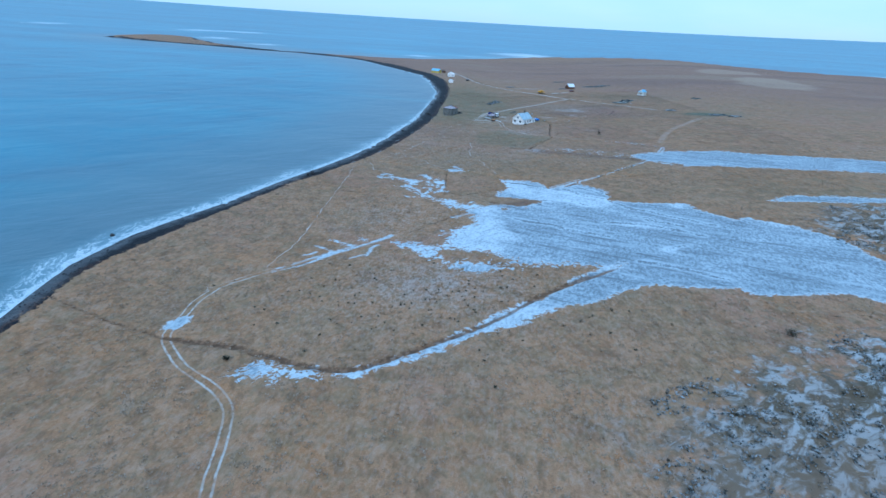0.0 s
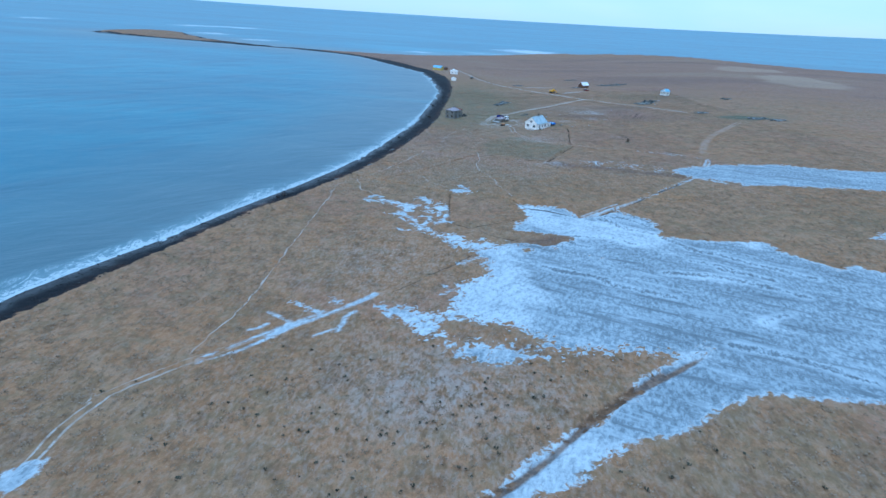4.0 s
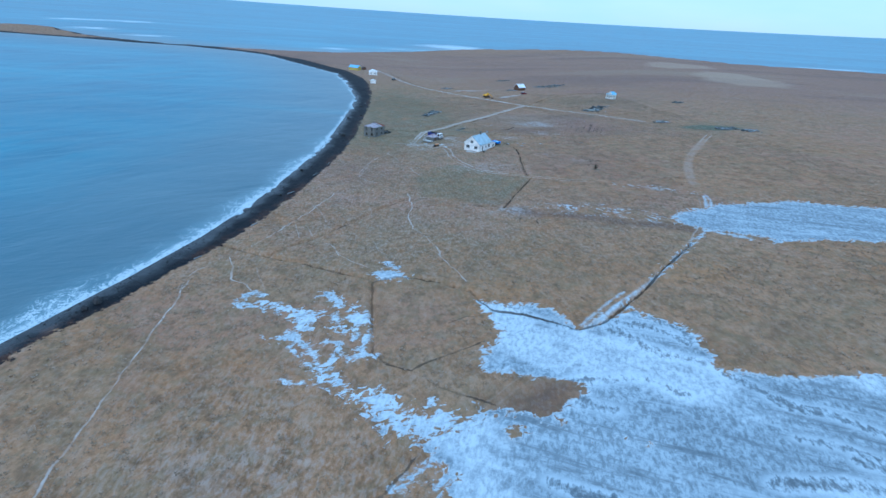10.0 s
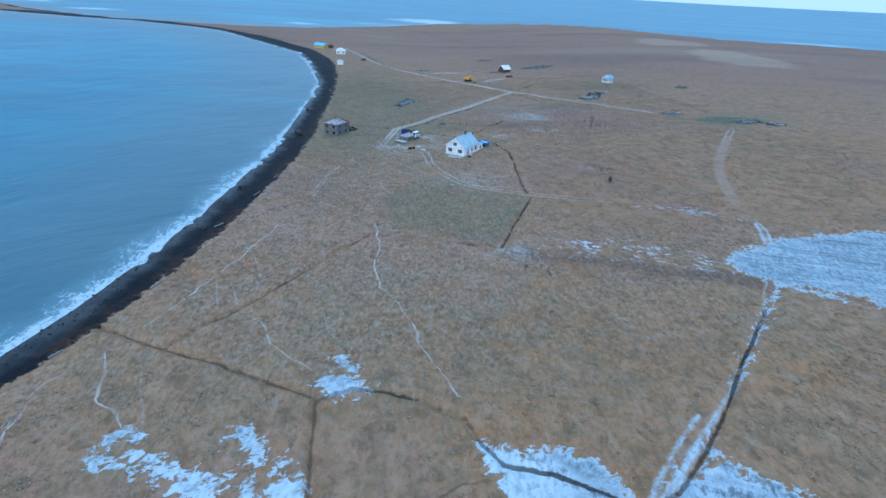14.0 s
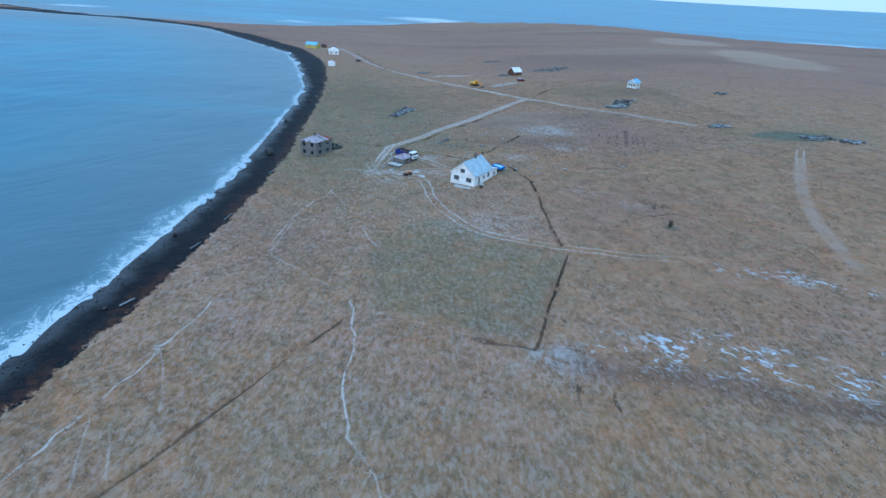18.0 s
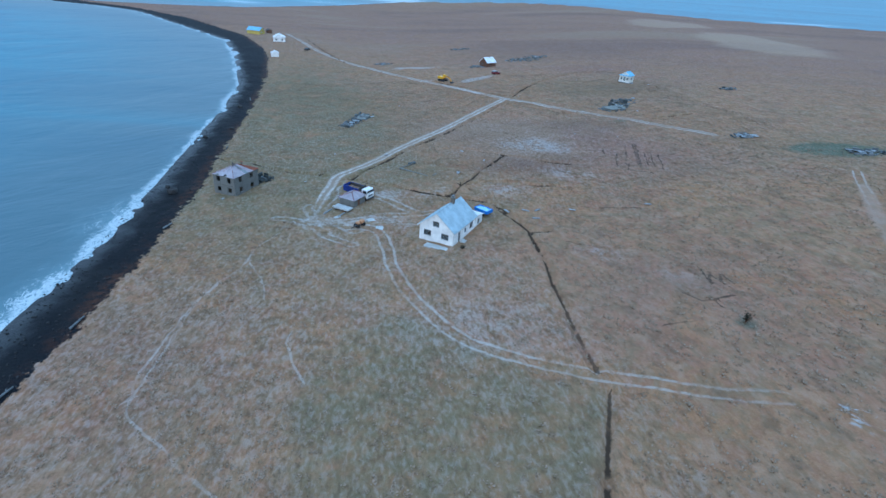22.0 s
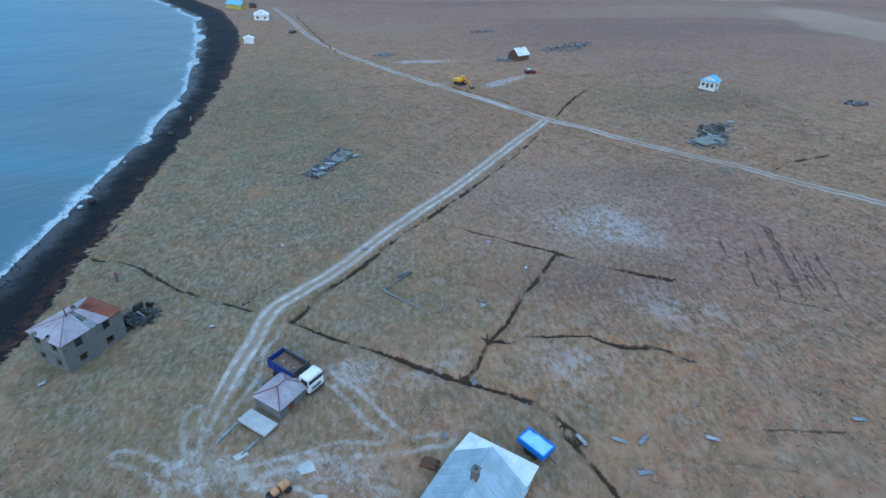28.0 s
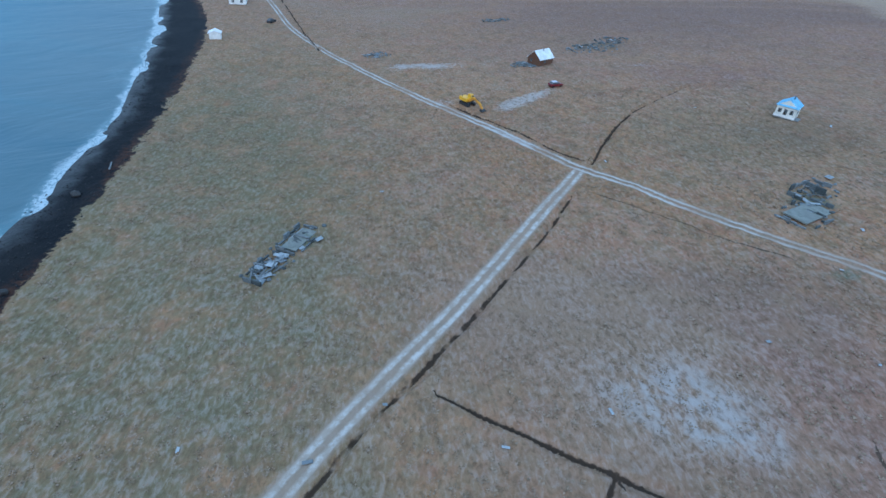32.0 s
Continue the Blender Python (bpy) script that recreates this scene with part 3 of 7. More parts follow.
PATH_COAST = [(-37.2, 113.7), (-34.0, 127.7), (-33.4, 142.4), (-33.0, 164.5), (-32.0, 181.5), (-31.4, 191.4), (-31.0, 204.8)]
PATH_E = [(9.7, 305.2), (5.5, 299.6), (4.0, 290.8), (3.0, 287.5), (2.2, 284.9), (2.0, 280.4), (2.7, 277.4), (5.1, 274.7), (7.6, 272.0), (9.2, 269.0), (13.0, 264.3)]
PATH_J = [(-10, 250.9), (-7.9, 244.8), (-7, 241.3), (-6, 237.3)]
PATH_K = [(13.3, 311.8), (15.3, 307.6), (16.8, 302.7), (16.7, 299.3)]
PATH_G = [(-5.6, 222.1), (-3, 218.6), (-2.1, 214.2), (0.6, 210.5), (3.8, 206.8)]
PATH_L = [(-22, 222.6), (-18.9, 229.3), (-15.4, 236.5), (-13.3, 241.9), (-10.7, 247.1), (-9, 253.4), (-6.6, 257.1), (-5.4, 262.2)]
PATH_M = [(5.7, 220.8), (6.6, 216), (8.3, 212.9)]
PATH_I = [(-32.2, 201.5), (-32.0, 205.5), (-31.3, 209.2), (-29.8, 211.3)]
PATH_C = [(-18.8, 209.9), (-17.1, 203.4), (-15.4, 197.8)]
PATH_D = [(-25.7, 215.6), (-24.3, 211.9), (-23.2, 205.4), (-19.8, 202), (-18.3, 199.5)]
ICE_MAIN = [(24.4, 189), (27, 186.5), (30.4, 186.3), (33.7, 185.7), (36.7, 182.5), (38, 179.4), (38.8, 176.3), (42.1, 177.2), (46.6, 180), (50.3, 181.9), (51.9, 179.2), (54.7, 177.8), (56.5, 175.9), (57.2, 172), (56.1, 168), (55.5, 164.3), (56.2, 162), (59.3, 161.6), (63.5, 158.9), (63.7, 157.2), (67.8, 155.6), (70.2, 156), (73.6, 158), (75.1, 159.2), (77.4, 158), (78.4, 151.8), (70, 138), (55, 138), (36, 150), (24, 157.5), (26.9, 161.7), (30.2, 163.2), (26.9, 165.1), (24.5, 166.8), (21.8, 167.3), (20.2, 169.3), (21.7, 171.7), (24.2, 173.9), (26.1, 177.9), (25.3, 181.4), (24.4, 185.2)]
ICE_BAND = [(49.1, 116.5), (44.1, 113.5), (36.9, 108.1), (30.4, 103.1), (23.1, 96.9), (18.1, 94.5), (13, 89.9), (10.1, 86.5), (4.7, 82.6), (-1.1, 77.6), (-6.5, 74.7), (-12.1, 72.5), (-13.7, 71.6), (-12.4, 70.7), (-11.2, 69.8), (-8.5, 71.8), (-5.6, 73.9), (0.8, 76.6), (8, 82.3), (13, 84.8), (16.3, 86.4), (19.1, 87.7), (21.6, 89.8), (27.8, 93.6), (30.5, 93.5), (34.9, 95.9), (39.9, 99.3), (43.2, 100.5), (52, 103)]
ICE_ARM = [(16.9, 158.7), (15, 160.4), (13.1, 162.6), (11.8, 162.4), (10.2, 159.7), (8.2, 160.7), (6.7, 164.8), (5.4, 166.3), (4.5, 165.1), (1.3, 166.4), (-0.5, 169.2), (-2.4, 172.2), (-3.9, 173.7), (-4.8, 172.5), (-3.3, 169.6), (-4.6, 169.3), (-7.7, 168.9), (-6.3, 167.6), (-2.3, 167.5), (0.5, 164.1), (2.2, 161.6), (3.9, 159.2), (5.9, 156.4), (10.2, 154.5), (13.5, 154), (16, 156)]
ICE_LOBE = [(5.2, 129.5), (4.7, 128), (1.8, 126.7), (-1.5, 126.8), (-5, 128.3), (-8.4, 129.1), (-10.9, 128.5), (-8.1, 126.3), (-6.2, 124.2), (-4.4, 122.3), (-2.8, 121), (-1.9, 118.7), (0.4, 117.5), (1.9, 116.9), (3, 114.2), (4.4, 114.7), (4.1, 116.3), (3.4, 119.7), (1.8, 122.1), (2.6, 123.4), (5, 123.3), (8, 126)]
ICE_PATCH = [(-20.2, 194.7), (-18.2, 195), (-15.8, 195.4), (-12.6, 195.5), (-10.7, 193.7), (-8.4, 191.7), (-6.1, 189.5), (-3.8, 190), (-3.3, 188.3), (-5.1, 187.4), (-6, 185.1), (-5.7, 183.3), (-7.1, 182.4), (-7.1, 180.3), (-8.4, 179.8), (-9.9, 180.8), (-12.1, 181.2), (-13.1, 182.8), (-10.7, 183.1), (-9.9, 184.7), (-8.9, 185.1), (-9.7, 187.6), (-10.8, 189.7), (-12.3, 191.5), (-15.3, 192.9), (-17.6, 192.6), (-19.6, 192.9)]
ICE_PATCH2 = [(-4.8, 195.6), (-2.6, 195.5), (-0.5, 194.8), (0.1, 192.5), (1.8, 191.2), (2.6, 189.7), (1.5, 188.1), (-0.6, 190.2), (-2.3, 190.8), (-3.3, 193.1)]
ICE_POND = [(4.7, 203), (6.1, 204.6), (8.5, 204.8), (10.9, 203.2), (12.6, 200.7), (9.8, 200.8), (8.3, 199.7), (6.5, 200.9)]
ICE_EAST = [(82.8, 227.5), (89.1, 230.6), (95.8, 231.5), (100.9, 234.5), (114.3, 233.5), (123.1, 234.3), (135.9, 226.5), (179.3, 211.4), (192.1, 192.5), (178.7, 177.4), (164, 191.2), (114.8, 204), (102.5, 205.5), (97.1, 206), (98, 208.5), (96.6, 210.7), (90.8, 213.3), (85.9, 215.6), (81.5, 221.1)]
ICE_WISP = [(45.7, 240.6), (50.8, 241.2), (58.8, 242), (64.5, 240.5), (72, 237), (79, 231), (83, 226), (78.2, 221.5), (71.1, 225.3), (64.5, 229.4), (59.3, 231.6), (53.9, 233.8), (49.1, 236.5), (46.7, 238.9)]
ICE_WISP2 = [(80.6, 259.7), (86.3, 257.8), (92, 255), (97.6, 249.8), (104, 246), (100, 243.5), (94.9, 247.2), (87.7, 252.4), (80.6, 257)]
ICE_SLIP = [(103.2, 160), (113.8, 165.6), (123.9, 164.3), (146, 161), (142, 155.5), (120.3, 157.3), (104.9, 159.1)]
ICE_GATE = [(-47.6, 86.3), (-47.9, 88.3), (-46.6, 89.8), (-45.3, 90.1), (-45, 88.4), (-45.5, 86.3)]
SCRUB = [(32.4, 57.8), (37.6, 63.1), (46.5, 66.2), (59.2, 73.4), (80.8, 81.8), (109.2, 87.2), (68.4, 45.7), (54.8, 37.6), (33.9, 41.1), (29.7, 49.0)]
SCRUB2 = [(103.4, 137.1), (119.2, 151.5), (169.9, 167.4), (111.5, 101.6), (107.7, 117.2), (106.5, 128.5)]
ICE_LEDGE = [(30.3, 103.8), (33.1, 106.7), (39.2, 110.5), (44.9, 114.0), (47.0, 114.4), (39.7, 109.4), (33.9, 105.4), (32.1, 103.8)]
ICE_TRACK = [(42.2, 179.9), (47.4, 183.3), (53.3, 187.6), (60.9, 193.9), (70.6, 202.3), (84.0, 214.7), (86.4, 215.5), (73.7, 203.6), (63.9, 194.9), (56.6, 189.0), (50.8, 183.8), (44.8, 179.5)]
STRIP_DARK = [(44.5, 237.5), (50.6, 234.3), (55.8, 231.8), (61, 229.2), (66.9, 226.2), (72, 223), (78, 220), (82, 217.5)]
RIFT_A = [(44.5, 177.7), (47.3, 173.3), (50.6, 167.9), (54.1, 164.0)]
RIFT_B = [(22.3, 160.5), (27.4, 163.1), (33.6, 164.1), (38.3, 162.2), (43.8, 162.5), (46.7, 160.2), (48.0, 157.8)]
RIFT_C = [(55.0, 160.8), (57.7, 157.4), (59.8, 153.8), (64.0, 150.8), (67.4, 147.4), (72.3, 143.5), (78.1, 138.2)]
RIFT_D = [(49.3, 142.0), (53.6, 141.1), (58.2, 139.9), (62.3, 138.3), (65.0, 136.1), (70.4, 131.5)]
RIFT_E = [(60.6, 143.5), (64.6, 142.1), (67.8, 139.0)]
RIFT_F = [(23.3, 146.6), (27.1, 143.8), (31.7, 142.1), (35.2, 139.8), (36.6, 136.7), (41.0, 134.2), (46.7, 131.9)]
RIFT_G = [(55.8, 148.2), (60.3, 146.1), (64.1, 143.5)]
RIFT_H = [(57.2, 121.1), (59.4, 122.7), (62.6, 124.1)]
RIFT_I = [(49.8, 114.8), (53.7, 111.8), (58.2, 108.7), (64.6, 105.1)]
RIFT_J = [(32.0, 161.8), (33.1, 158.5), (36.3, 155.8)]
RIFT_K = [(24.4, 188.0), (31.0, 184.4), (35.4, 180.3), (38.4, 176.8)]
RIFT_L = [(44.7, 179.6), (49.4, 181.7), (52.8, 178.1), (56.0, 173.8), (56.0, 169.4)]
RIFT_M = [(43.6, 176.7), (46.9, 173.7), (48.6, 170.2)]
RIFT_N = [(46.0, 178.6), (50.5, 176.3), (53.4, 173.2), (54.6, 169.0)]
CRACK_A = [(79.6, 284.9), (80.8, 282.5), (86.4, 282.7)]
CRACK_B = [(82.6, 282.8), (82.7, 280.6)]
CRACK_C = [(70.0, 306.2), (74.0, 303.1)]
CRACK_D = [(71.8, 278.4), (75.7, 278.2)]
CRACK_E = [(75.7, 316.9), (82.3, 314.1)]
CRACK_F = [(83.8, 319.1), (91.2, 317.2)]
CRACK_G = [(87.0, 292.2), (85.7, 286.9), (87.6, 290.1), (87.4, 286.4), (89.4, 289.6), (89.1, 286.0)]
OCHRE = [(69.9, 194.9), (28.8, 192.9), (-19.6, 215.7), (76.6, 279.4), (111.6, 320.6), (86.5, 349.5)]
PIT = [(20.2, 357.3), (23.1, 355.6), (25.4, 354.2), (28.0, 352.0)]
TAN_TRACK = [(147.9, 315.5), (136, 302.4), (123.7, 286.6), (115.9, 273.9), (109.9, 262.7), (105.4, 253.7)]
PEAT = [(75.6, 351.9), (87.7, 382.7), (84.3, 343.9), (109.5, 376.5), (98.0, 379.7), (160.3, 430.2), (172.4, 475.9)]
MOSS = [(161.6, 343.1), (169.9, 336.6), (83.0, 276.0), (124.7, 381.6)]
ICE_WING = [(58, 160), (75, 158), (78.4, 151.8), (82.3, 145.7), (84.6, 141.2), (88.8, 143.6), (91.1, 141.7), (97.3, 137), (98.8, 133.6), (103.8, 126.5), (103.7, 113.2), (111.5, 101.6), (99, 87.4), (89.6, 93.3), (84.7, 97), (76, 97), (68.4, 96.3), (65.3, 97.2), (64.6, 99.8), (55.8, 100.5), (47.9, 102.3), (43.2, 100.5), (46, 112), (40, 125), (42, 145)]
ICE_WEST = [(50.3, 115.7), (46.9, 113.7), (44.6, 112.7), (41.2, 110.4), (38.4, 109.4), (37.6, 111.9), (35.1, 112.5), (32.4, 113.5), (28.7, 112.1), (26.3, 113.2), (22.9, 113.3), (20.9, 113.8), (19.1, 115.4), (18.5, 117.6), (15.7, 120.5), (13.1, 121.8), (11.3, 122.9), (8.9, 121.9), (7, 123.2), (5, 123.3), (4.7, 128), (5.2, 129.5), (5.4, 136.7), (8.3, 138.7), (11.4, 141.9), (12.3, 147), (11.6, 151.4), (10.2, 154.5), (16.5, 158.7), (19.2, 159.1), (24, 159.1), (34, 154), (50, 146), (58, 130)]
ICE_FRINGE = [(-28.7, 74.2), (-25.1, 75.1), (-21.5, 73.1), (-17.1, 72.6), (-13.7, 71.6), (-12.4, 70.7), (-15.2, 70.7), (-17.8, 70.3), (-20.4, 69.9), (-23.3, 70.3), (-26.5, 69.9), (-29.1, 69.5), (-30.6, 71.3)]
ICE_ISLE = [(4, 113.7), (5.8, 115.2), (8.4, 116.2), (10.5, 115.6), (12.9, 117.2), (14.8, 115.5), (15.9, 113.4), (18.6, 112.9), (21, 111.4), (18.7, 110.5), (15.5, 111), (13.2, 109.7), (11.1, 108.9), (9.9, 109.8), (7.4, 111.2), (5.4, 112.2)]
ICE_PATCH3 = [(0.3, 187), (1.5, 187.5), (3.4, 187.8), (4.5, 185.6), (4.5, 183.4), (2, 183.9), (0.1, 184.6)]
ICE_PATCH4 = [(-2.2, 184.4), (0.9, 183.3), (1.3, 180.9), (0, 180.1), (-2, 182.1)]
ICE_PATCH5 = [(-5.2, 172), (-4.1, 172.8), (-2.9, 173.3), (-1.7, 171.4), (-0.4, 169.5), (0, 167.5), (-3.7, 168.5)]
SNOW_WEST = [(3, 123), (4, 138), (11, 143), (12, 150), (8, 158), (16, 160), (20, 150), (22.5, 138), (20, 130), (17, 122), (9, 121)]
# short threads of ice: line and half its width
ICE_RUTS = [
    ([(-35.1, 110.6), (-32.8, 112), (-30.2, 113.7), (-28.5, 115.4)], 0.28), ([(-28.5, 115.4), (-26.2, 117.9), (-23.6, 121.1), (-21.5, 123.4)], 0.55), ([(-22.1, 122.7), (-19.2, 125), (-16.5, 127.3), (-14, 129.7)], 0.5), ([(-15.1, 128.7), (-12.2, 131.6), (-10.4, 133.6)], 0.75),
    ([(-35.3, 111.8), (-34.2, 112.6), (-33.2, 113.7)], 0.35), ([(-31.9, 114.7), (-30.7, 115.7)], 0.3), ([(-29.8, 116.8), (-27.7, 119), (-25.2, 121.4), (-22.7, 123.4)], 0.5), ([(-23.3, 122.8), (-20.9, 125.3), (-18.9, 127)], 0.3),
    ([(-26.5, 118.7), (-24.9, 120.4), (-22.9, 122.5)], 0.8), ([(-29.1, 126.8), (-26.5, 125), (-24.1, 123.2)], 0.35), ([(-19, 118.5), (-17.7, 119.4), (-16.3, 120.4)], 0.3), ([(-15.2, 119.9), (-14.7, 121.9), (-14.6, 124.5), (-13.1, 126.7)], 0.55),
    ([(-30.2, 120.5), (-28.7, 121.4), (-27.9, 122.4)], 0.4),
]
CART_ICE = [([(39.7, 177.7), (44.8, 182.4), (49.6, 186.4), (52.6, 188.5)], 0.3), ([(40.7, 177.1), (45.3, 180.7), (50.8, 185.1)], 0.55), ([(50.8, 185.1), (56.8, 189.8), (60.6, 192.6)], 0.35), ([(101.8, 241.9), (99.6, 237.2), (96.2, 231.5)], 0.45), ([(103.2, 243.5), (101.4, 237.7), (98.1, 231.9)], 0.4)]
THREADS = [
    ([(1.3, 183.2), (2.1, 180.2), (1.6, 179.3)], 0.5), ([(4.3, 182.7), (3.6, 178.9), (2.8, 176.0), (2.6, 174.6)], 0.55), ([(1.0, 174.0), (2.9, 174.3), (4.8, 173.6)], 0.8),
    ([(-2.8, 179.0), (-0.6, 178.1), (-1.1, 175.8), (-1.6, 173.1), (-2.1, 171.5)], 0.55), ([(-2.1, 188.1), (-1.1, 184.8)], 0.5), ([(-7.1, 180.3), (-5.2, 176.5), (-3.8, 172.6)], 0.35),
    ([(-8.5, 178.5), (-5.9, 174.3), (-4.6, 171.9)], 0.3), ([(8.2, 208.2), (10.5, 205.7)], 0.9), ([(-19.8, 196.7), (-17.8, 198.7), (-15.5, 197.5)], 0.7),
]
TRICKLES = [
    ([(-26.0, 131.1), (-21.7, 128.0), (-19.5, 126.3)], 0.35), ([(-18.9, 132.4), (-16.7, 130.1)], 0.4),
    ([(-8.5, 169.5), (-3.5, 167.8)], 0.5), ([(18.6, 147.8), (6.0, 147.4), (11.6, 151.4)], 0.4),
    ([(3.0, 137.0), (4.6, 134.5), (2.2, 133.0)], 0.35), ([(41.3, 110.6), (44.6, 113.2), (47.5, 114.9)], 0.8), ([(21.2, 160.4), (25.0, 163.4), (30.0, 163.9)], 0.7),
    ([(86.0, 216.0), (92.0, 211.0), (93.0, 209.0)], 0.7),
]
CREASE_A = [(5, 173.7), (6.9, 171.1), (10.1, 169.1), (13.5, 171.3), (18, 173.3), (22, 175)]
CREASE_B = [(18, 181.9), (20.7, 183.3), (23.9, 183.4)]
CREASE_C = [(-6.8, 134.4), (-3.9, 137.2), (-0.3, 141.5), (5.7, 147.4), (9, 151.6)]
CREASE_D = [(14, 164.5), (17, 162.5), (20, 160)]
CREASE_E = [(44.3, 232.2), (43, 228.6)]
CREASE_F = [(48, 230), (47.4, 227.2)]
PATH_O = [(-14.5, 240.2), (-11.8, 226.5)]
PATH_P = [(-11.2, 235.5), (-9, 227.7)]
PATH_Q = [(21.8, 278.3), (20.5, 282.9), (19.7, 287.1), (20.8, 289.5)]
PATH_R = [(1.5, 279.9), (3, 282.7), (4.2, 287.9), (5, 292.2), (5.8, 298.3), (8.5, 304), (11.7, 309.4), (14.6, 317.7), (17.9, 322.3)]
PATH_S = [(14.2, 216.8), (17.4, 222.7)]
PATH_T = [(34.5, 245.2), (32.6, 246.4), (30, 248.3), (26.6, 250.3), (20.9, 254.2)]
FURROW_F = [(105.8, 351.5), (100.7, 342.3)]
FURROW_G = [(102.2, 351.8), (103.9, 355.6)]
YARD_FORK = [(24.1, 334.2), (24.2, 327.1), (27.0, 320.2), (32.0, 314.5)]
YARD_CUT = [(18.0, 329.6), (20.0, 328.0), (24.6, 324.3), (27.6, 321.3)]
YARD_SIDE = [(38.4, 337.5), (42.6, 329.9), (46.0, 325.5)]
GREEN_FIELD = [(20, 255.5), (31, 248), (41.5, 241.5), (49, 254), (57, 267.5), (48, 276.5), (42, 284), (37, 290), (28, 288), (20, 276)]
SAND_A = [(288, 540), (294, 505), (331, 492), (352, 520), (368, 575), (374, 622), (340, 628), (318, 606)]
SAND_B = [(300, 668), (318, 650), (380, 668), (396, 712), (360, 745), (330, 725)]

def away(px, py, line, closed=False):
    """Distance of points from a polyline."""
    best = np.full(px.shape, 1e9)
    pts = line + line[:1] if closed else line
    for (ax, ay), (bx, by) in zip(pts, pts[1:]):
        ux, uy = bx - ax, by - ay
        k = np.clip(((px - ax) * ux + (py - ay) * uy) / (ux * ux + uy * uy + 1e-9), 0, 1)
        best = np.minimum(best, (px - ax - k * ux) ** 2 + (py - ay - k * uy) ** 2)
    return np.sqrt(best)


def inside(px, py, ring):
    """Signed distance into a closed ring: positive inside."""
    hit = np.zeros(px.shape, bool)
    for (ax, ay), (bx, by) in zip(ring, ring[1:] + ring[:1]):
        if ay != by:
            hit ^= ((ay > py) != (by > py)) & (px < (bx - ax) * (py - ay) / (by - ay) + ax)
    return np.where(hit, 1, -1) * away(px, py, ring, True)


LATTICE = np.random.RandomState(7).rand(257, 257)


def value_noise(px, py, scale):
    """Smooth lattice noise from 0 to 1."""
    u, v = px * scale + 91.3, py * scale + 37.7
    i, j = np.floor(u).astype(int), np.floor(v).astype(int)
    a, b = u - i, v - j
    a, b = a * a * (3 - 2 * a), b * b * (3 - 2 * b)
    i0, i1, j0, j1 = i % 256, (i + 1) % 256, j % 256, (j + 1) % 256
    return (LATTICE[i0, j0] * (1 - a) + LATTICE[i1, j0] * a) * (1 - b) + (LATTICE[i0, j1] * (1 - a) + LATTICE[i1, j1] * a) * b


def smooth(v, lo, hi):
    k = np.clip((v - lo) / (hi - lo), 0, 1)
    return k * k * (3 - 2 * k)


def rounded(line, turns=2):
    """A polyline with its corners cut, so that lanes bend gently."""
    for _ in range(turns):
        cut = [line[0]]
        for (ax, ay), (bx, by) in zip(line, line[1:]):
            cut += [(ax * 0.75 + bx * 0.25, ay * 0.75 + by * 0.25), (ax * 0.25 + bx * 0.75, ay * 0.25 + by * 0.75)]
        line = cut + [line[-1]]
    return line


COAST, BANK = WATER + OUTER[:], HEAD + OUTER_HEAD[:]
LANES = [rounded(FARM_ROAD)]
DIRT = [rounded(CROSS_ROAD)]
BANKS = [rounded(DITCH_OLD, 1)]
RIFTS = [RIFT_A, RIFT_B, RIFT_C, RIFT_D, RIFT_E, RIFT_F, RIFT_G, RIFT_H, RIFT_I, RIFT_J, RIFT_K, RIFT_L, RIFT_M, RIFT_N]
TRACKS = [rounded(YARD_TRACK), rounded(OLD_TRACK)]
YARD = [rounded(YARD_LOOP), rounded(YARD_SPUR), rounded(YARD_ARC), rounded(YARD_FORK), rounded(YARD_CUT), rounded(YARD_SIDE)]
DITCHES = [DITCH_SHORE, DITCH_MID, DITCH_SPUR, DITCH_FIELD, DITCH_HEDGE, DITCH_BEND, DITCH_RUIN, DITCH_VERGE, DITCH_YARD, DITCH_CROFT, DITCH_EAST, DITCH_ROAD, DITCH_PLOT, DITCH_NORTH, DITCH_LANE, DITCH_FAR, DITCH_STUB]
FURROWS = [DITCH_SIDE, CREASE_A, CREASE_B, CREASE_C, CREASE_D, CREASE_E, CREASE_F, CRACK_A, CRACK_B, CRACK_C, CRACK_D, CRACK_E, CRACK_F, CRACK_G, FURROW_A, FURROW_B, FURROW_C, FURROW_D, FURROW_E, FURROW_F, FURROW_G] + [[(x + u, y + v) for x, y in FURROW_D] for u, v in ((1.3, -0.8), (2.4, -3.0), (-2.2, 0.9), (-3.2, -2.2), (0.4, 6.5), (-1.6, 7.5))]
PATHS = [rounded(PATH_A), rounded(PATH_COAST), rounded(PATH_L), PATH_G, PATH_D]
TRAILS = [PATH_C, rounded(PATH_E), PATH_I, PATH_J, rounded(PATH_K), PATH_M, PATH_O, PATH_P, PATH_Q, rounded(PATH_R), PATH_S, PATH_T]
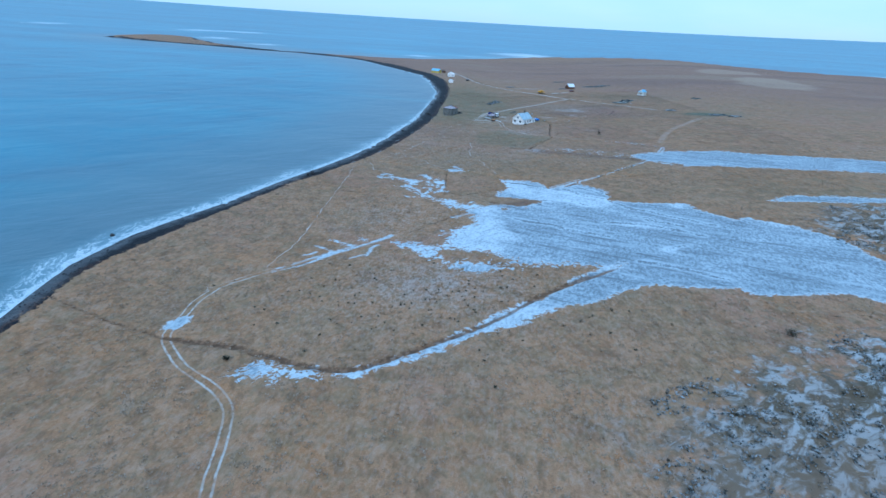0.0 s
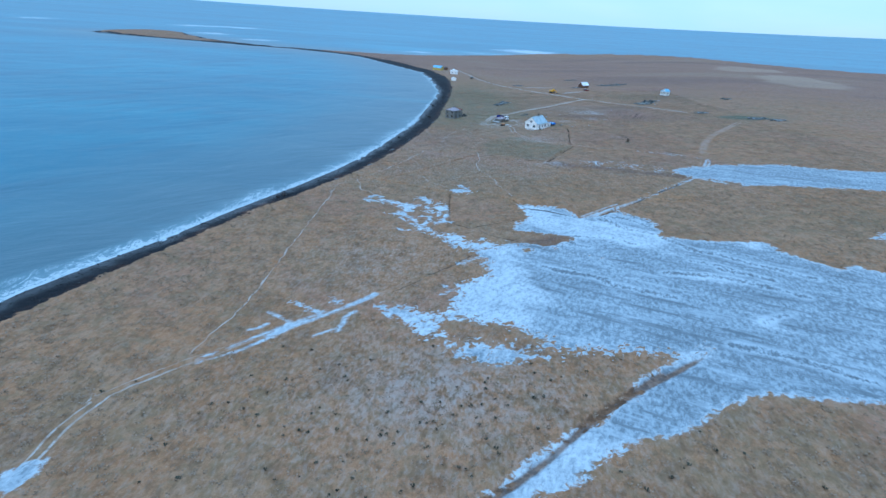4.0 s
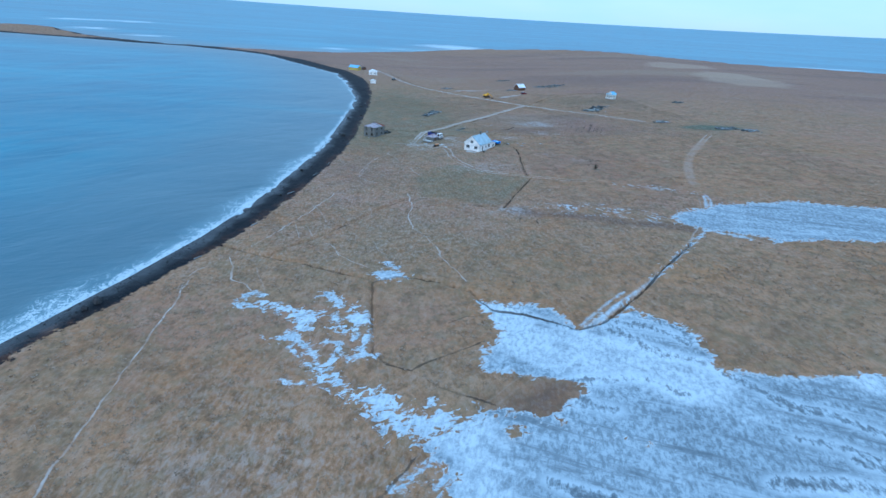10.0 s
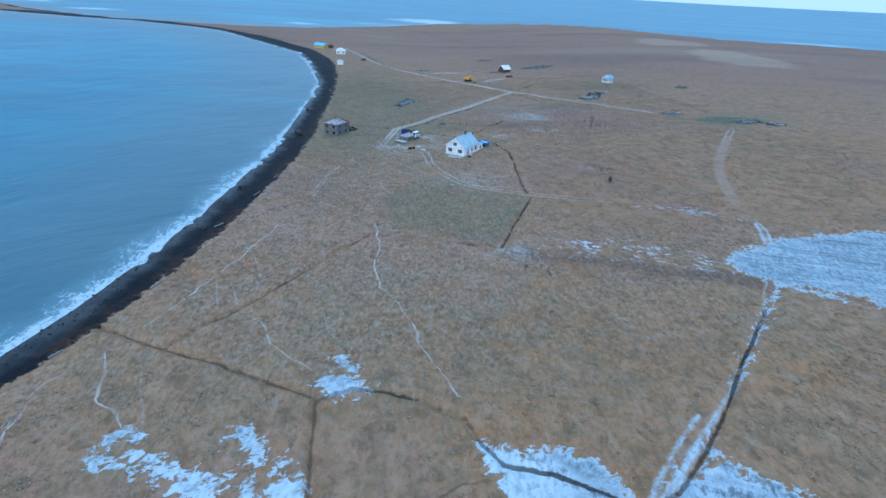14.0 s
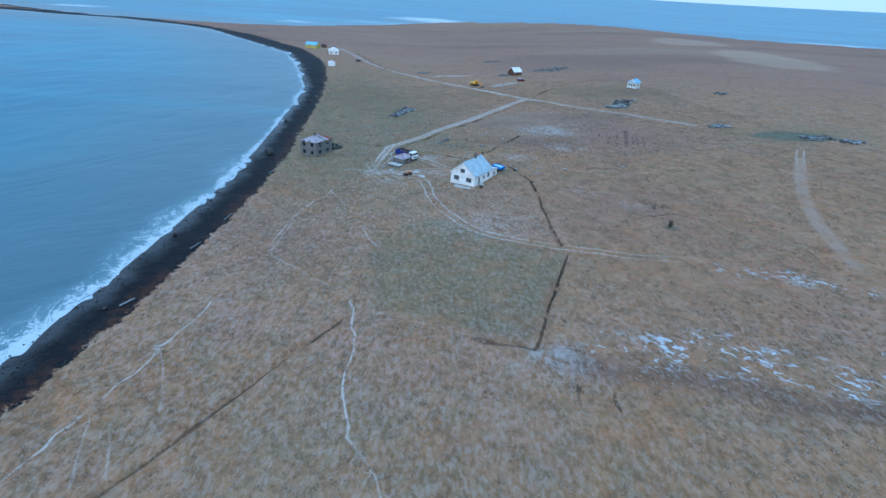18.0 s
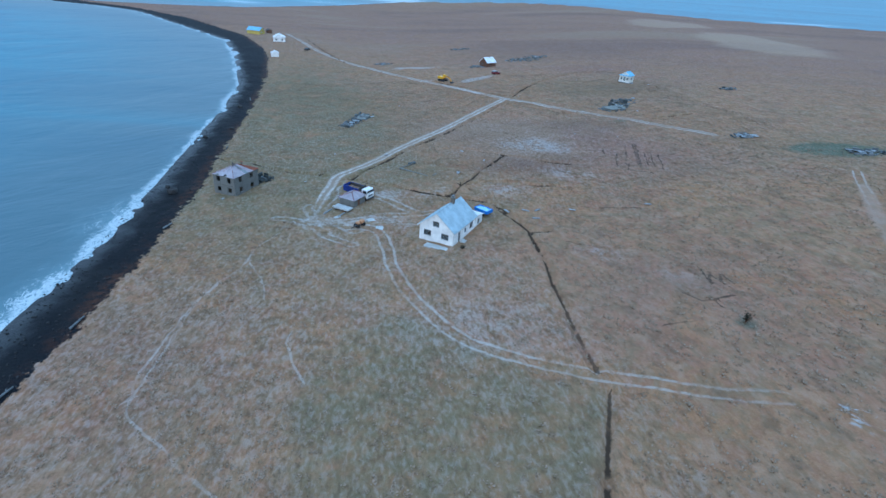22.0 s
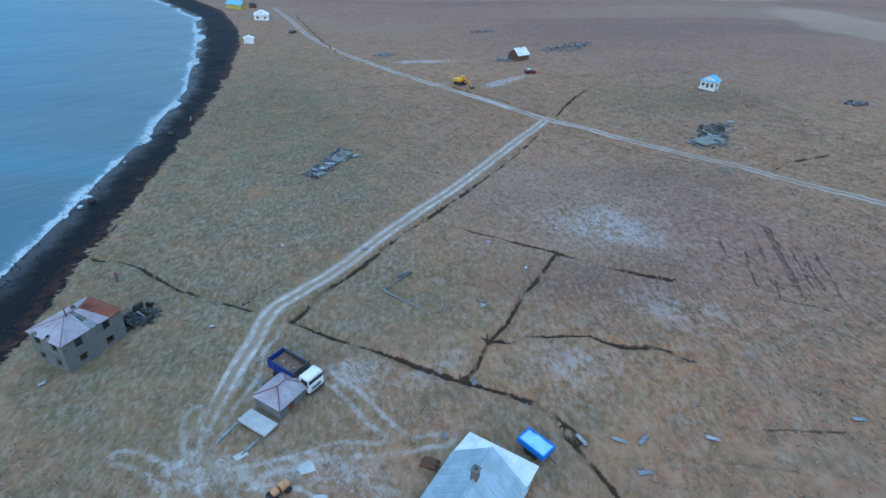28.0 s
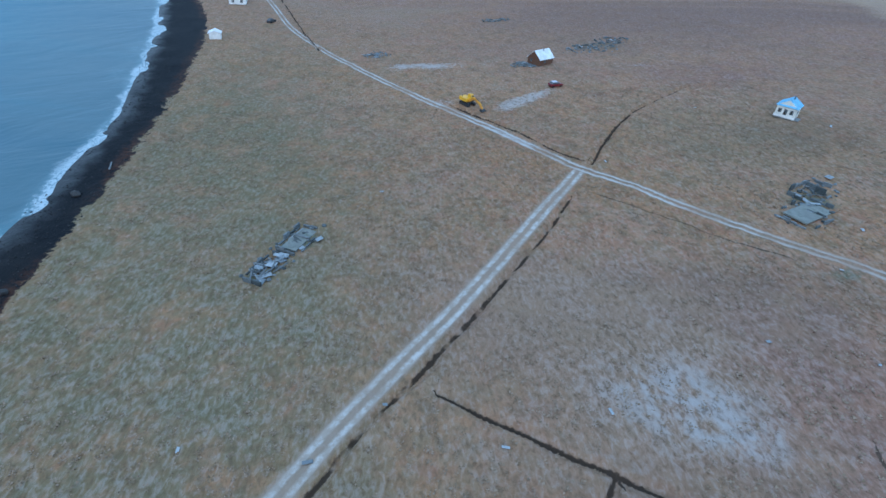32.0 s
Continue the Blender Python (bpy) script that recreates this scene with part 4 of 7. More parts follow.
# outline, how far the ice reaches past it, how frayed its edge is
ICES = [(ICE_MAIN, 0.2, 0.5), (ICE_WING, 0.3, 0.3), (ICE_WEST, -0.2, 0.9), (ICE_BAND, 0.0, 0.4), (ICE_FRINGE, -0.9, 1.1), (ICE_ARM, -0.7, 0.9), (ICE_LOBE, -0.6, 0.9), (ICE_ISLE, -0.7, 0.9), (ICE_LEDGE, 0.5, 0.3),
        (ICE_TRACK, -0.5, 0.5), (ICE_PATCH, -0.5, 0.8), (ICE_PATCH2, -0.5, 0.8), (ICE_PATCH3, 0.0, 0.4), (ICE_PATCH4, -0.5, 0.9), (ICE_PATCH5, -0.5, 0.9),
        (ICE_POND, -0.2, 0.6), (ICE_EAST, -0.6, 0.7), (ICE_SLIP, -0.4, 0.6), (ICE_GATE, 0.4, 0.25)]


def nearest(px, py, lines):
    best = np.full(px.shape, 99.0)
    for line in lines:
        xs, ys = [p[0] for p in line], [p[1] for p in line]
        near = (px > min(xs) - 8) & (px < max(xs) + 8) & (py > min(ys) - 8) & (py < max(ys) + 8)
        best[near] = np.minimum(best[near], away(px[near], py[near], line))
    return best


def beside(px, py, lines):
    """Signed distance from the nearest line: positive on its left."""
    best = np.full(px.shape, 99.0)
    for line in lines:
        xs, ys = [p[0] for p in line], [p[1] for p in line]
        near = (px > min(xs) - 4) & (px < max(xs) + 4) & (py > min(ys) - 4) & (py < max(ys) + 4)
        qx, qy, b = px[near], py[near], best[near]
        for (ax, ay), (bx, by) in zip(line, line[1:]):
            ux, uy = bx - ax, by - ay
            k = np.clip(((qx - ax) * ux + (qy - ay) * uy) / (ux * ux + uy * uy + 1e-9), 0, 1)
            gap = np.hypot(qx - ax - k * ux, qy - ay - k * uy)
            b = np.where(gap < np.abs(b), np.where(ux * (qy - ay) - uy * (qx - ax) < 0, -gap, gap), b)
        best[near] = b
    return best


def rutted(px, py, lines, fade=6):
    """Distance from wheel-worn lanes, whose ruts fade out at their ends."""
    best = nearest(px, py, lines)
    for line in lines:
        best = best + 2.0 * smooth(np.hypot(px - line[0][0], py - line[0][1]), fade, 2)
        best = best + 2.0 * smooth(np.hypot(px - line[-1][0], py - line[-1][1]), 6, 1)
    return best


def turf(px, py):
    """The level of the turf, without ditches and shore."""
    h = 5.5 + 0.065 * px - 0.0151 * py
    h = 0.9 + np.log1p(np.exp(np.clip((h - 0.9) / 0.35, -30, 60))) * 0.35
    h = np.where(h > 12, 12 + 4 * np.tanh((h - 12) / 4), h)
    h = h + 7.0 * np.exp(-(((px + 455) / 75) ** 2 + ((py - 970) / 34) ** 2))
    return h


def level(px, py, rough=True):
    """The level of the ground."""
    px, py = np.asarray(px, float), np.asarray(py, float)
    h = turf(px, py)
    if rough:
        h = h + 0.5 * (value_noise(px, py, 0.03) - 0.5) + 0.28 * (value_noise(px, py, 0.17) - 0.5) + 0.2 * (value_noise(px, py, 0.7) - 0.5)
    d, t = inside(px, py, COAST), inside(px, py, BANK)
    shore = 0.75 * np.clip(d / np.maximum(d - t, 0.5), 0, 1)
    shore = np.where(d < 0, np.maximum(0.07 * d, -6), shore) + ((0.12 * (value_noise(px, py, 0.5) - 0.5) + 0.3 * (value_noise(px, py, 0.13) - 0.5)) * smooth(d, 0, 2) * smooth(d, -9, 2) if rough else 0)
    k = smooth(t, -0.4, 1.3)
    return h * k + shore * (1 - k), d, t


def spread(lo, hi, fine_lo, fine_hi, step, growth):
    """Grid lines, dense between fine_lo and fine_hi and ever wider outside."""
    mid = list(np.arange(fine_lo, fine_hi + step / 2, step))
    for sign, end in ((-1, lo), (1, hi)):
        x, s, side = (fine_lo if sign < 0 else fine_hi), step, []
        while (x - end) * sign < 0:
            s *= growth
            x += sign * s
            side.append(x)
        mid = side[::-1] + mid if sign < 0 else mid + side
    return np.array(mid)


def sheet(name, xs, ys, z, values, material):
    """One grid mesh with point attributes."""
    nx, ny = len(xs), len(ys)
    me = bpy.data.meshes.new(name)
    gx, gy = np.meshgrid(xs, ys)
    co = np.stack([gx, gy, z], -1).reshape(-1, 3).astype(np.float32)
    i = (np.arange(ny - 1)[:, None] * nx + np.arange(nx - 1)[None, :]).reshape(-1)
    quads = np.stack([i, i + 1, i + nx + 1, i + nx], -1).astype(np.int32)
    me.vertices.add(len(co))
    me.vertices.foreach_set("co", co.ravel())
    me.loops.add(quads.size)
    me.loops.foreach_set("vertex_index", quads.ravel())
    me.polygons.add(len(quads))
    me.polygons.foreach_set("loop_start", np.arange(0, quads.size, 4, dtype=np.int32))
    me.polygons.foreach_set("use_smooth", np.ones(len(quads), bool))
    me.update(calc_edges=True)
    for key, v in values.items():
        if v.ndim == 3:
            a = me.attributes.new(key, "FLOAT_COLOR", "POINT")
            a.data.foreach_set("color", v.astype(np.float32).ravel())
        else:
            a = me.attributes.new(key, "FLOAT", "POINT")
            a.data.foreach_set("value", v.astype(np.float32).ravel())
    me.materials.append(material)
    return new(name, me)


def blob(px, py, x, y, rx, ry, turn=0):
    c, s = math.cos(radians(turn)), math.sin(radians(turn))
    u, v = (px - x) * c + (py - y) * s, -(px - x) * s + (py - y) * c
    return np.exp(-((u / rx) ** 2 + (v / ry) ** 2))


def build_ground():
    xs = spread(-680, 1640, -92, 182, 0.5, 1.05)
    ys = spread(-590, 1120, 36, 490, 0.5, 1.05)
    px, py = np.meshgrid(xs, ys)
    h, d, t = level(px, py)
    dirt, bank = nearest(px, py, DIRT), nearest(px, py, BANKS)
    bank = bank + 1.3 * smooth(np.hypot(px - DITCH_OLD[-1][0], py - DITCH_OLD[-1][1]), 12, 1)
    bank = bank + 0.55 * smooth(px, -42, -50)
    wx, wy = px + 1.1 * (value_noise(px, py, 0.22) - 0.5), py + 1.1 * (value_noise(px + 50, py, 0.22) - 0.5)
    ditch, lane, track = nearest(wx, wy, DITCHES), rutted(px, py, LANES, 30), rutted(px * 0.6 + wx * 0.4, py * 0.6 + wy * 0.4, TRACKS)
    ditch = np.minimum(ditch, np.maximum(nearest(wx, wy, [PIT]) - 0.3, 0))
    qx = px + 0.7 * (value_noise(px, py, 0.2) - 0.5) + 0.5 * (value_noise(px, py, 0.5) - 0.5)
    path, trail = beside(qx, py, PATHS), beside(qx, py, TRAILS)
    trodden = np.where(np.abs(path) < np.abs(trail), 1.0, 0.4 + 0.2 * smooth(py, 255, 270))
    path = np.where(np.abs(path) < np.abs(trail), path, trail)
    rift = nearest(px + 2.4 * (value_noise(px, py, 0.12) - 0.5), py + 2.4 * (value_noise(px, py + 40, 0.12) - 0.5), RIFTS)
    loop = nearest(wx, wy, YARD)
    furrow = beside(px + 0.6 * (value_noise(px, py, 0.5) - 0.5), py, FURROWS)
    trench = beside(px * 0.7 + wx * 0.3, py * 0.7 + wy * 0.3, DITCHES)
    lane_side, dirt_side, track_side = beside(px, py, LANES), beside(px, py, DIRT), beside(px * 0.6 + wx * 0.4, py * 0.6 + wy * 0.4, TRACKS)
    track_side = track_side * (1 + 0.4 * smooth(py, 240, 200))
    h = h - 0.55 * smooth(ditch, 0.75, 0.15) + 0.12 * smooth(ditch, 0.6, 1.1) * smooth(ditch, 2.2, 1.1)
    h = h - 0.12 * smooth(np.abs(np.minimum(lane, dirt) - 0.85), 0.6, 0.1) - 0.3 * smooth(bank, 1.2, 0.3) - 0.1 * smooth(np.abs(track - 0.85), 0.5, 0.1)
    ice, fray = np.full(px.shape, -20.0), np.ones(px.shape)
    for ring, bias, ragged in ICES:
        x0, x1 = min(p[0] for p in ring) - 12, max(p[0] for p in ring) + 12
        y0, y1 = min(p[1] for p in ring) - 12, max(p[1] for p in ring) + 12
        near = (px > x0) & (px < x1) & (py > y0) & (py < y1)
        depth = inside(px[near], py[near], ring) + bias
        fray[near] = np.where(depth > ice[near], ragged, fray[near])
        ice[near] = np.maximum(ice[near], depth)
    for line, half, ragged in [(a, b, 0.35) for a, b in THREADS + TRICKLES] + [(a, b, 0.1) for a, b in ICE_RUTS + CART_ICE]:
        near = (np.abs(px - line[0][0]) < 22) & (np.abs(py - line[0][1]) < 22)
        depth = 0.85 * half - away(px[near], py[near], line)
        fray[near] = np.where(depth > ice[near], ragged, fray[near])
        ice[near] = np.maximum(ice[near], depth)
    snow = smooth(inside(px, py, SNOW_WEST), -5, 6) + 0.9 * smooth(away(px, py, [(26, 184), (30, 176), (37, 169.5), (45, 166), (51, 161.5)]), 9, 3) + blob(px, py, 2, 121, 11, 11) + 0.8 * blob(px, py, -22, 120, 20, 16)
    snow = snow + blob(px, py, -5, 186, 22, 22) + 0.8 * blob(px, py, 0, 162, 14, 12) + 0.9 * blob(px, py, -14, 72, 24, 8) + 0.8 * blob(px, py, 14, 89, 12, 7, 40) + blob(px, py, 59, 122, 4, 3) + 0.8 * blob(px, py, 41.5, 111.5, 4, 3, 35) + 0.6 * blob(px, py, 56, 139, 7, 2, -20) + 0.7 * blob(px, py, 96, 136, 8, 3, -40) + 1.0 * blob(px, py, 74.6, 157.5, 3.5, 3)
    for x, y, rx, ry, k in ((34.5, 160.8, 4.4, 2.4, 4.0), (26.5, 160.4, 3.6, 2.2, 9), (22.2, 153.9, 1.6, 1.4, 7), (36.5, 127.6, 3.6, 1.1, 7), (33.6, 128.8, 1.6, 0.7, 7)):
        ice = ice - k * blob(px, py, x, y, rx * 1.2, ry * 1.2, -20)
    wisp = np.maximum(inside(px, py, ICE_WISP), inside(px, py, ICE_WISP2))
    scrub = np.maximum(inside(px, py, SCRUB), inside(px, py, SCRUB2))
    h = h + 0.5 * smooth(scrub, -1, 2) * (value_noise(px, py, 0.45) - 0.3)
    # tussock rows in the marshy ground
    marsh = blob(px, py, 0, 96, 30, 18) + blob(px, py, -5, 150, 26, 30)
    h = h + 0.3 * np.clip(marsh, 0, 1) * (value_noise(px, py, 0.9) - 0.4)
    flat = smooth(ice, 0.5, 4)
    h = h * (1 - flat) + (turf(px, py) - 0.1) * flat
    green = 0.85 * smooth(inside(px, py, GREEN_FIELD), -1.5, 2.5) + 1.1 * blob(px, py, 10, 348, 16, 24) + blob(px, py, 24, 430, 30, 90) * 1.1 + 0.8 * blob(px, py, 166, 342, 24, 10) + 0.7 * blob(px, py, 30, 390, 22, 60) + 0.6 * blob(px, py, 52, 350, 10, 9) + 0.5 * blob(px, py, 145, 430, 30, 16) + 0.6 * blob(px, py, 60, 322, 8, 6) + 0.4 * blob(px, py, 118, 170, 40, 16) + 0.35 * blob(px, py, 20, 215, 40, 20)
    red = 0.6 * blob(px, py, 86, 382, 26, 9, -25) + 0.5 * blob(px, py, 104, 360, 9, 14) + 0.95 * smooth(px * 0.75 + py, 520, 720) * (1 - 0.6 * smooth(py, 800, 1000)) + 0.5 * blob(px, py, -3, 286, 18, 22) + 0.45 * blob(px, py, 80, 285, 18, 16) + 0.9 * blob(px, py, 111, 347, 12, 14) + 0.9 * blob(px, py, *PEAT[6], 14, 9) + 0.6 * blob(px, py, 76, 385, 14, 10) + 1.0 * blob(px, py, 91, 366, 27, 18) + 0.8 * blob(px, py, 153, 480, 12, 10) + 0.3 * blob(px, py, 60, 240, 40, 16)
    frost = 0.5 * blob(px, py, 87, 366, 12, 8, -10) + 0.3 * blob(px, py, 91, 359, 7, 4, -25) + 0.4 * blob(px, py, 86, 340, 10, 5, -20) + 0.45 * blob(px, py, 67, 333, 6, 4) + 0.2 * blob(px, py, 20, 300, 30, 26) + 0.28 * blob(px, py, 48, 284, 14, 12) + 0.35 * blob(px, py, -14, 150, 22, 26) + 0.25 * blob(px, py, 2, 108, 24, 14) + 0.2 * blob(px, py, 10, 230, 30, 30) + 0.15 * blob(px, py, -10, 270, 20, 26) + 0.25 * blob(px, py, 5, 95, 40, 20) + 0.15 * blob(px, py, 10, 55, 40, 14) + 0.22 * blob(px, py, 36, 56, 20, 12) + 0.2 * blob(px, py, 30, 375, 26, 30) + 0.35 * blob(px, py, 74, 302, 7, 6) + 0.3 * blob(px, py, 82, 290, 6, 6) + 0.4 * blob(px, py, 43, 238, 7, 5) + 0.08 * smooth(py, 160, 230)
    sand = np.maximum(inside(px, py, SAND_A), inside(px, py, SAND_B))
    yard = 0.5 * blob(px, py, 41, 337, 6, 3.0, -40) + 0.55 * blob(px, py, 49.5, 335, 2.2, 1.8) + 0.5 * blob(px, py, 30, 325, 9, 3.0, -8) + 0.45 * blob(px, py, 41, 323, 6, 3, -30) + 0.4 * blob(px, py, 26, 333, 3, 8, -8) + 1.0 * blob(px, py, 101, 466, 3.2, 13, -55) + 0.8 * blob(px, py, 82, 502, 18, 4, -5) + 0.9 * blob(px, py, 90.7, 441.6, 9, 1.6, -60) + 0.14 * blob(px, py, 43, 331, 14, 9, -20) + 0.12 * blob(px, py, 24, 322, 12, 6) + 0.4 * blob(px, py, 54, 337, 1.6, 5, -35) + 0.7 * blob(px, py, 80, 468, 4, 4) + 0.35 * blob(px, py, 150, 488, 12, 3, -30)
    tan = smooth(nearest(px, py, [rounded(TAN_TRACK)]), 2.0, 0.8)
    ochre = blob(px, py, *OCHRE[0], 9, 6) + 0.9 * blob(px, py, *OCHRE[1], 8, 5) + 0.7 * blob(px, py, *OCHRE[2], 8, 4) + 0.8 * blob(px, py, *OCHRE[3], 6, 8) + 0.8 * blob(px, py, *OCHRE[4], 12, 8) + 0.6 * blob(px, py, *OCHRE[5], 10, 8)
    peat = 0.8 * blob(px, py, 91, 352.5, 6, 4) + 0.65 * blob(px, py, 75, 379, 9, 6) + 0.6 * blob(px, py, 108, 368, 6, 10) + blob(px, py, 33, 160, 9, 4) + 0.9 * blob(px, py, 37.5, 127.5, 4, 2) + 0.5 * blob(px, py, 27, 158, 6, 4) + smooth(away(wx, wy, STRIP_DARK), 4.5, 0.5) + 1.1 * blob(px, py, *PEAT[0], 10, 6) + 1.2 * blob(px, py, *PEAT[1], 18, 6) + 0.7 * blob(px, py, *PEAT[2], 10, 5) + 0.8 * blob(px, py, *PEAT[3], 14, 6) + 0.6 * blob(px, py, *PEAT[4], 16, 7) + 0.6 * blob(px, py, *PEAT[5], 20, 9)
    worn = 1 - 0.75 * np.clip(0.7 * smooth(py, 222, 232) * smooth(px, 62, 72) * smooth(py, 300, 290) + smooth(px, 70, 85) * smooth(px, 108, 100) * smooth(py, 262, 268) * smooth(py, 292, 286), 0, 1)
    worn = worn * (1 - 0.35 * smooth(px, 112, 128) * smooth(py, 335, 350))
    worn = worn * (1 - 0.85 * smooth(py, 124, 134) * smooth(py, 212, 204) * smooth(px, -22, -14)) * (1 - 0.45 * smooth(py, 106, 112) * smooth(py, 140, 130))
    worn = worn * (1 - 0.9 * smooth(px, 90, 97) * smooth(py, 238, 246) * smooth(py, 330, 300))
    worn = worn * (1 + 0.45 * smooth(py, 106, 98))
    tame = 1 - 0.65 * smooth(px - 58, -1, 7) * smooth(py, 236, 248) * smooth(py, 330, 305) - 0.4 * smooth(py, 212, 196) * (1 - np.clip(blob(px, py, 4, 102, 34, 18) + blob(px, py, -6, 150, 20, 24), 0, 1))
    moss = blob(px, py, *MOSS[0], 11, 5) + blob(px, py, *MOSS[1], 14, 6) + 0.9 * blob(px, py, *MOSS[2], 2.5, 2.5) + 0.7 * blob(px, py, *MOSS[3], 6, 3) + 0.75 * blob(px, py, 44, 407, 4, 4) + 0.65 * blob(px, py, 38, 399, 5, 4) + 0.75 * blob(px, py, 136, 403, 8, 7) + 0.75 * blob(px, py, 146, 516, 16, 9) + 0.6 * blob(px, py, 110, 498, 5, 4) + 0.6 * blob(px, py, 15, 353, 4, 3)
    zone = np.stack([np.clip(green, 0, 1), np.clip(red, 0, 1), np.clip(frost, 0, 1), np.ones_like(red)], -1)
    ob = sheet("ground", xs, ys, h, dict(trodden=trodden, tame=tame, tan=tan, lane_side=lane_side, dirt_side=dirt_side, track_side=track_side, bold=smooth(py, 255, 320) + 0.9 * blob(px, py, 50, 256, 10, 16) + 0.8 * blob(px, py, 65, 195, 22, 16) + 0.8 * blob(px, py, 34, 182, 12, 8) + 0.5 * blob(px, py, 17, 198, 6, 5) + 0.6 * blob(px, py, 6, 246, 18, 12), furrow=furrow, furrow_far=np.abs(furrow), path_far=np.abs(path), trench=trench, rift=rift, peat=np.clip(peat, 0, 1), worn=worn, ochre=ochre, moss=moss, pale=smooth(py, 180, 300) * (0.75 + 0.25 * value_noise(px, py, 0.05)), fray=fray, loop=loop, snow=np.clip(snow, 0, 1), dirt=dirt, bank=bank, ditch=ditch, lane=lane, track=track, path=path, ice=ice, scrub=scrub, wisp=wisp, zone=zone, sand=sand, yard=yard, head=t, offshore=-d), GROUND)
    tagged(ob, "rough winter grassland with ice sheets, ditches, dirt tracks and a black shingle beach", "ground", kind="structure")


def build_sea():
    xs = spread(-6200, 6200, -130, 10, 1.6, 1.032)
    ys = spread(-3000, 6200, 80, 620, 1.6, 1.032)
    px, py = np.meshgrid(xs, ys)
    off = -inside(px, py, COAST)
    r = np.hypot(px, py)
    z = 38 * np.clip((r - 1500) / 3500, 0, 2) ** 2
    roll = 0.35 * (value_noise(px * 0.5 + py * 0.87, py * 0.5 - px * 0.87 * 0.25, 0.07) - 0.5) + 0.12 * (value_noise(px, py, 0.3) - 0.5)
    z = z + roll * smooth(off, 0, 14) * smooth(r, 900, 500) + 0.04
    bay = smooth(py, 760, 640)
    surf = bay * (smooth(off, 14.0, 0.5) * (0.32 + 0.54 * smooth(py, 400, 260)) + 0.4 * smooth(off, 1.8, 0.4))
    surf = surf + 0.6 * (1 - bay) * smooth(off, 16, 3) * (px > -420)
    for x, y, rx, ry, k in ((-590, 1400, 40, 30, 1.3), (-490, 1455, 75, 24, 1.6), (-425, 1115, 40, 28, 1.3), (-300, 993, 40, 14, 1.4), (-30, 925, 28, 12, 1.2), (165, 1120, 60, 40, 1.7), (-890, 1330, 30, 45, 1.3), (900, 1070, 90, 20, 1.3), (600, 900, 60, 16, 1.2), (60, 985, 40, 14, 0.9)):
        surf = surf + 1.15 * k * blob(px, py, x, y, rx, ry * 1.5)
    # metres along the shore of the bay, from its southern end
    along, best, run = np.zeros(px.shape), np.full(px.shape, 1e9), 0.0
    for (ax, ay), (bx, by) in zip(WATER, WATER[1:]):
        ux, uy, length = bx - ax, by - ay, math.hypot(bx - ax, by - ay)
        k = np.clip(((px - ax) * ux + (py - ay) * uy) / length ** 2, 0, 1)
        gap = np.hypot(px - ax - k * ux, py - ay - k * uy)
        along, best = np.where(gap < best, run + k * length, along), np.minimum(gap, best)
        run += length
    ob = sheet("sea", xs, ys, z, dict(along=along, offshore=off, surf=np.clip(surf, 0, 2.0)), SEA)
    tagged(ob, "cold blue-grey sea with low swell and white surf", "sea", kind="structure")


build_ground()
build_sea()

# ---- materials of the things ----
def painted(name, colour, rough=0.6, wear=(0.25, 0.22, 0.2), amount=0.5, metal=0.0, scale=1.6, spec=0.4):
    """Weathered paint: uneven tone, stains and chips."""
    s = Shade(name, rough, metal, spec)
    tone = s.mix(s.step(s.noise(0.7, 4), 0.3, 0.7), tuple(v * 0.82 for v in colour), tuple(min(1, v * 1.08) for v in colour))
    spots = s.m("MULTIPLY", s.step(s.noise(scale, 6, rough=0.7), 0.52, 0.72), amount)
    runs = s.m("MULTIPLY", s.step(s.noise(2.4, 4, stretch=(1, 1, 0.12)), 0.55, 0.75), amount * 0.6)
    c = s.mix(s.m("MAXIMUM", spots, runs), tone, wear)
    s.bump(s.noise(14, 3), 0.25, 0.02)
    return s.done(c)


def by_piece(name, lo, hi, rough=0.8, scale=3.0, island=False):
    """Stone, timber or sheet that differs from piece to piece."""
    s = Shade(name, rough)
    c = s.mix(s.island() if island else s.random(), lo, hi)
    c = s.mix(s.m("MULTIPLY", s.step(s.noise(scale, 5, rough=0.65), 0.42, 0.7), 0.6), c, tuple(v * 0.45 for v in lo))
    s.bump(s.noise(scale * 5, 4), 0.5, 0.03)
    return s.done(c)


def glass_material():
    s = Shade("window_glass", 0.06, spec=0.5)
    s.bsdf.inputs["Transmission Weight"].default_value = 0.9
    s.bsdf.inputs["IOR"].default_value = 1.45
    return s.done((0.55, 0.62, 0.65))


def tuft_material(name, lo, hi):
    s = Shade(name, 0.9, spec=0.1)
    return s.done(s.mix(s.island(), lo, hi))


GLASS = glass_material()
WHITE_WALL = painted("white_render", (0.78, 0.77, 0.74), 0.75, (0.42, 0.4, 0.37), 0.35, scale=0.9)
ZINC = painted("blue_grey_roof", (0.36, 0.46, 0.51), 0.5, (0.25, 0.28, 0.3), 0.5, metal=0.25)
PALE_ROOF = painted("pale_sheet_roof", (0.72, 0.74, 0.75), 0.5, (0.5, 0.5, 0.48), 0.35)
RED_ROOF = painted("faded_red_roof", (0.36, 0.33, 0.36), 0.7, (0.21, 0.09, 0.075), 0.6, scale=0.8)
RED_TRIM = painted("red_ridge_paint", (0.2, 0.075, 0.07), 0.6, (0.3, 0.2, 0.2), 0.5)
RUST = painted("rusty_sheet", (0.24, 0.08, 0.045), 0.8, (0.1, 0.05, 0.035), 0.7)
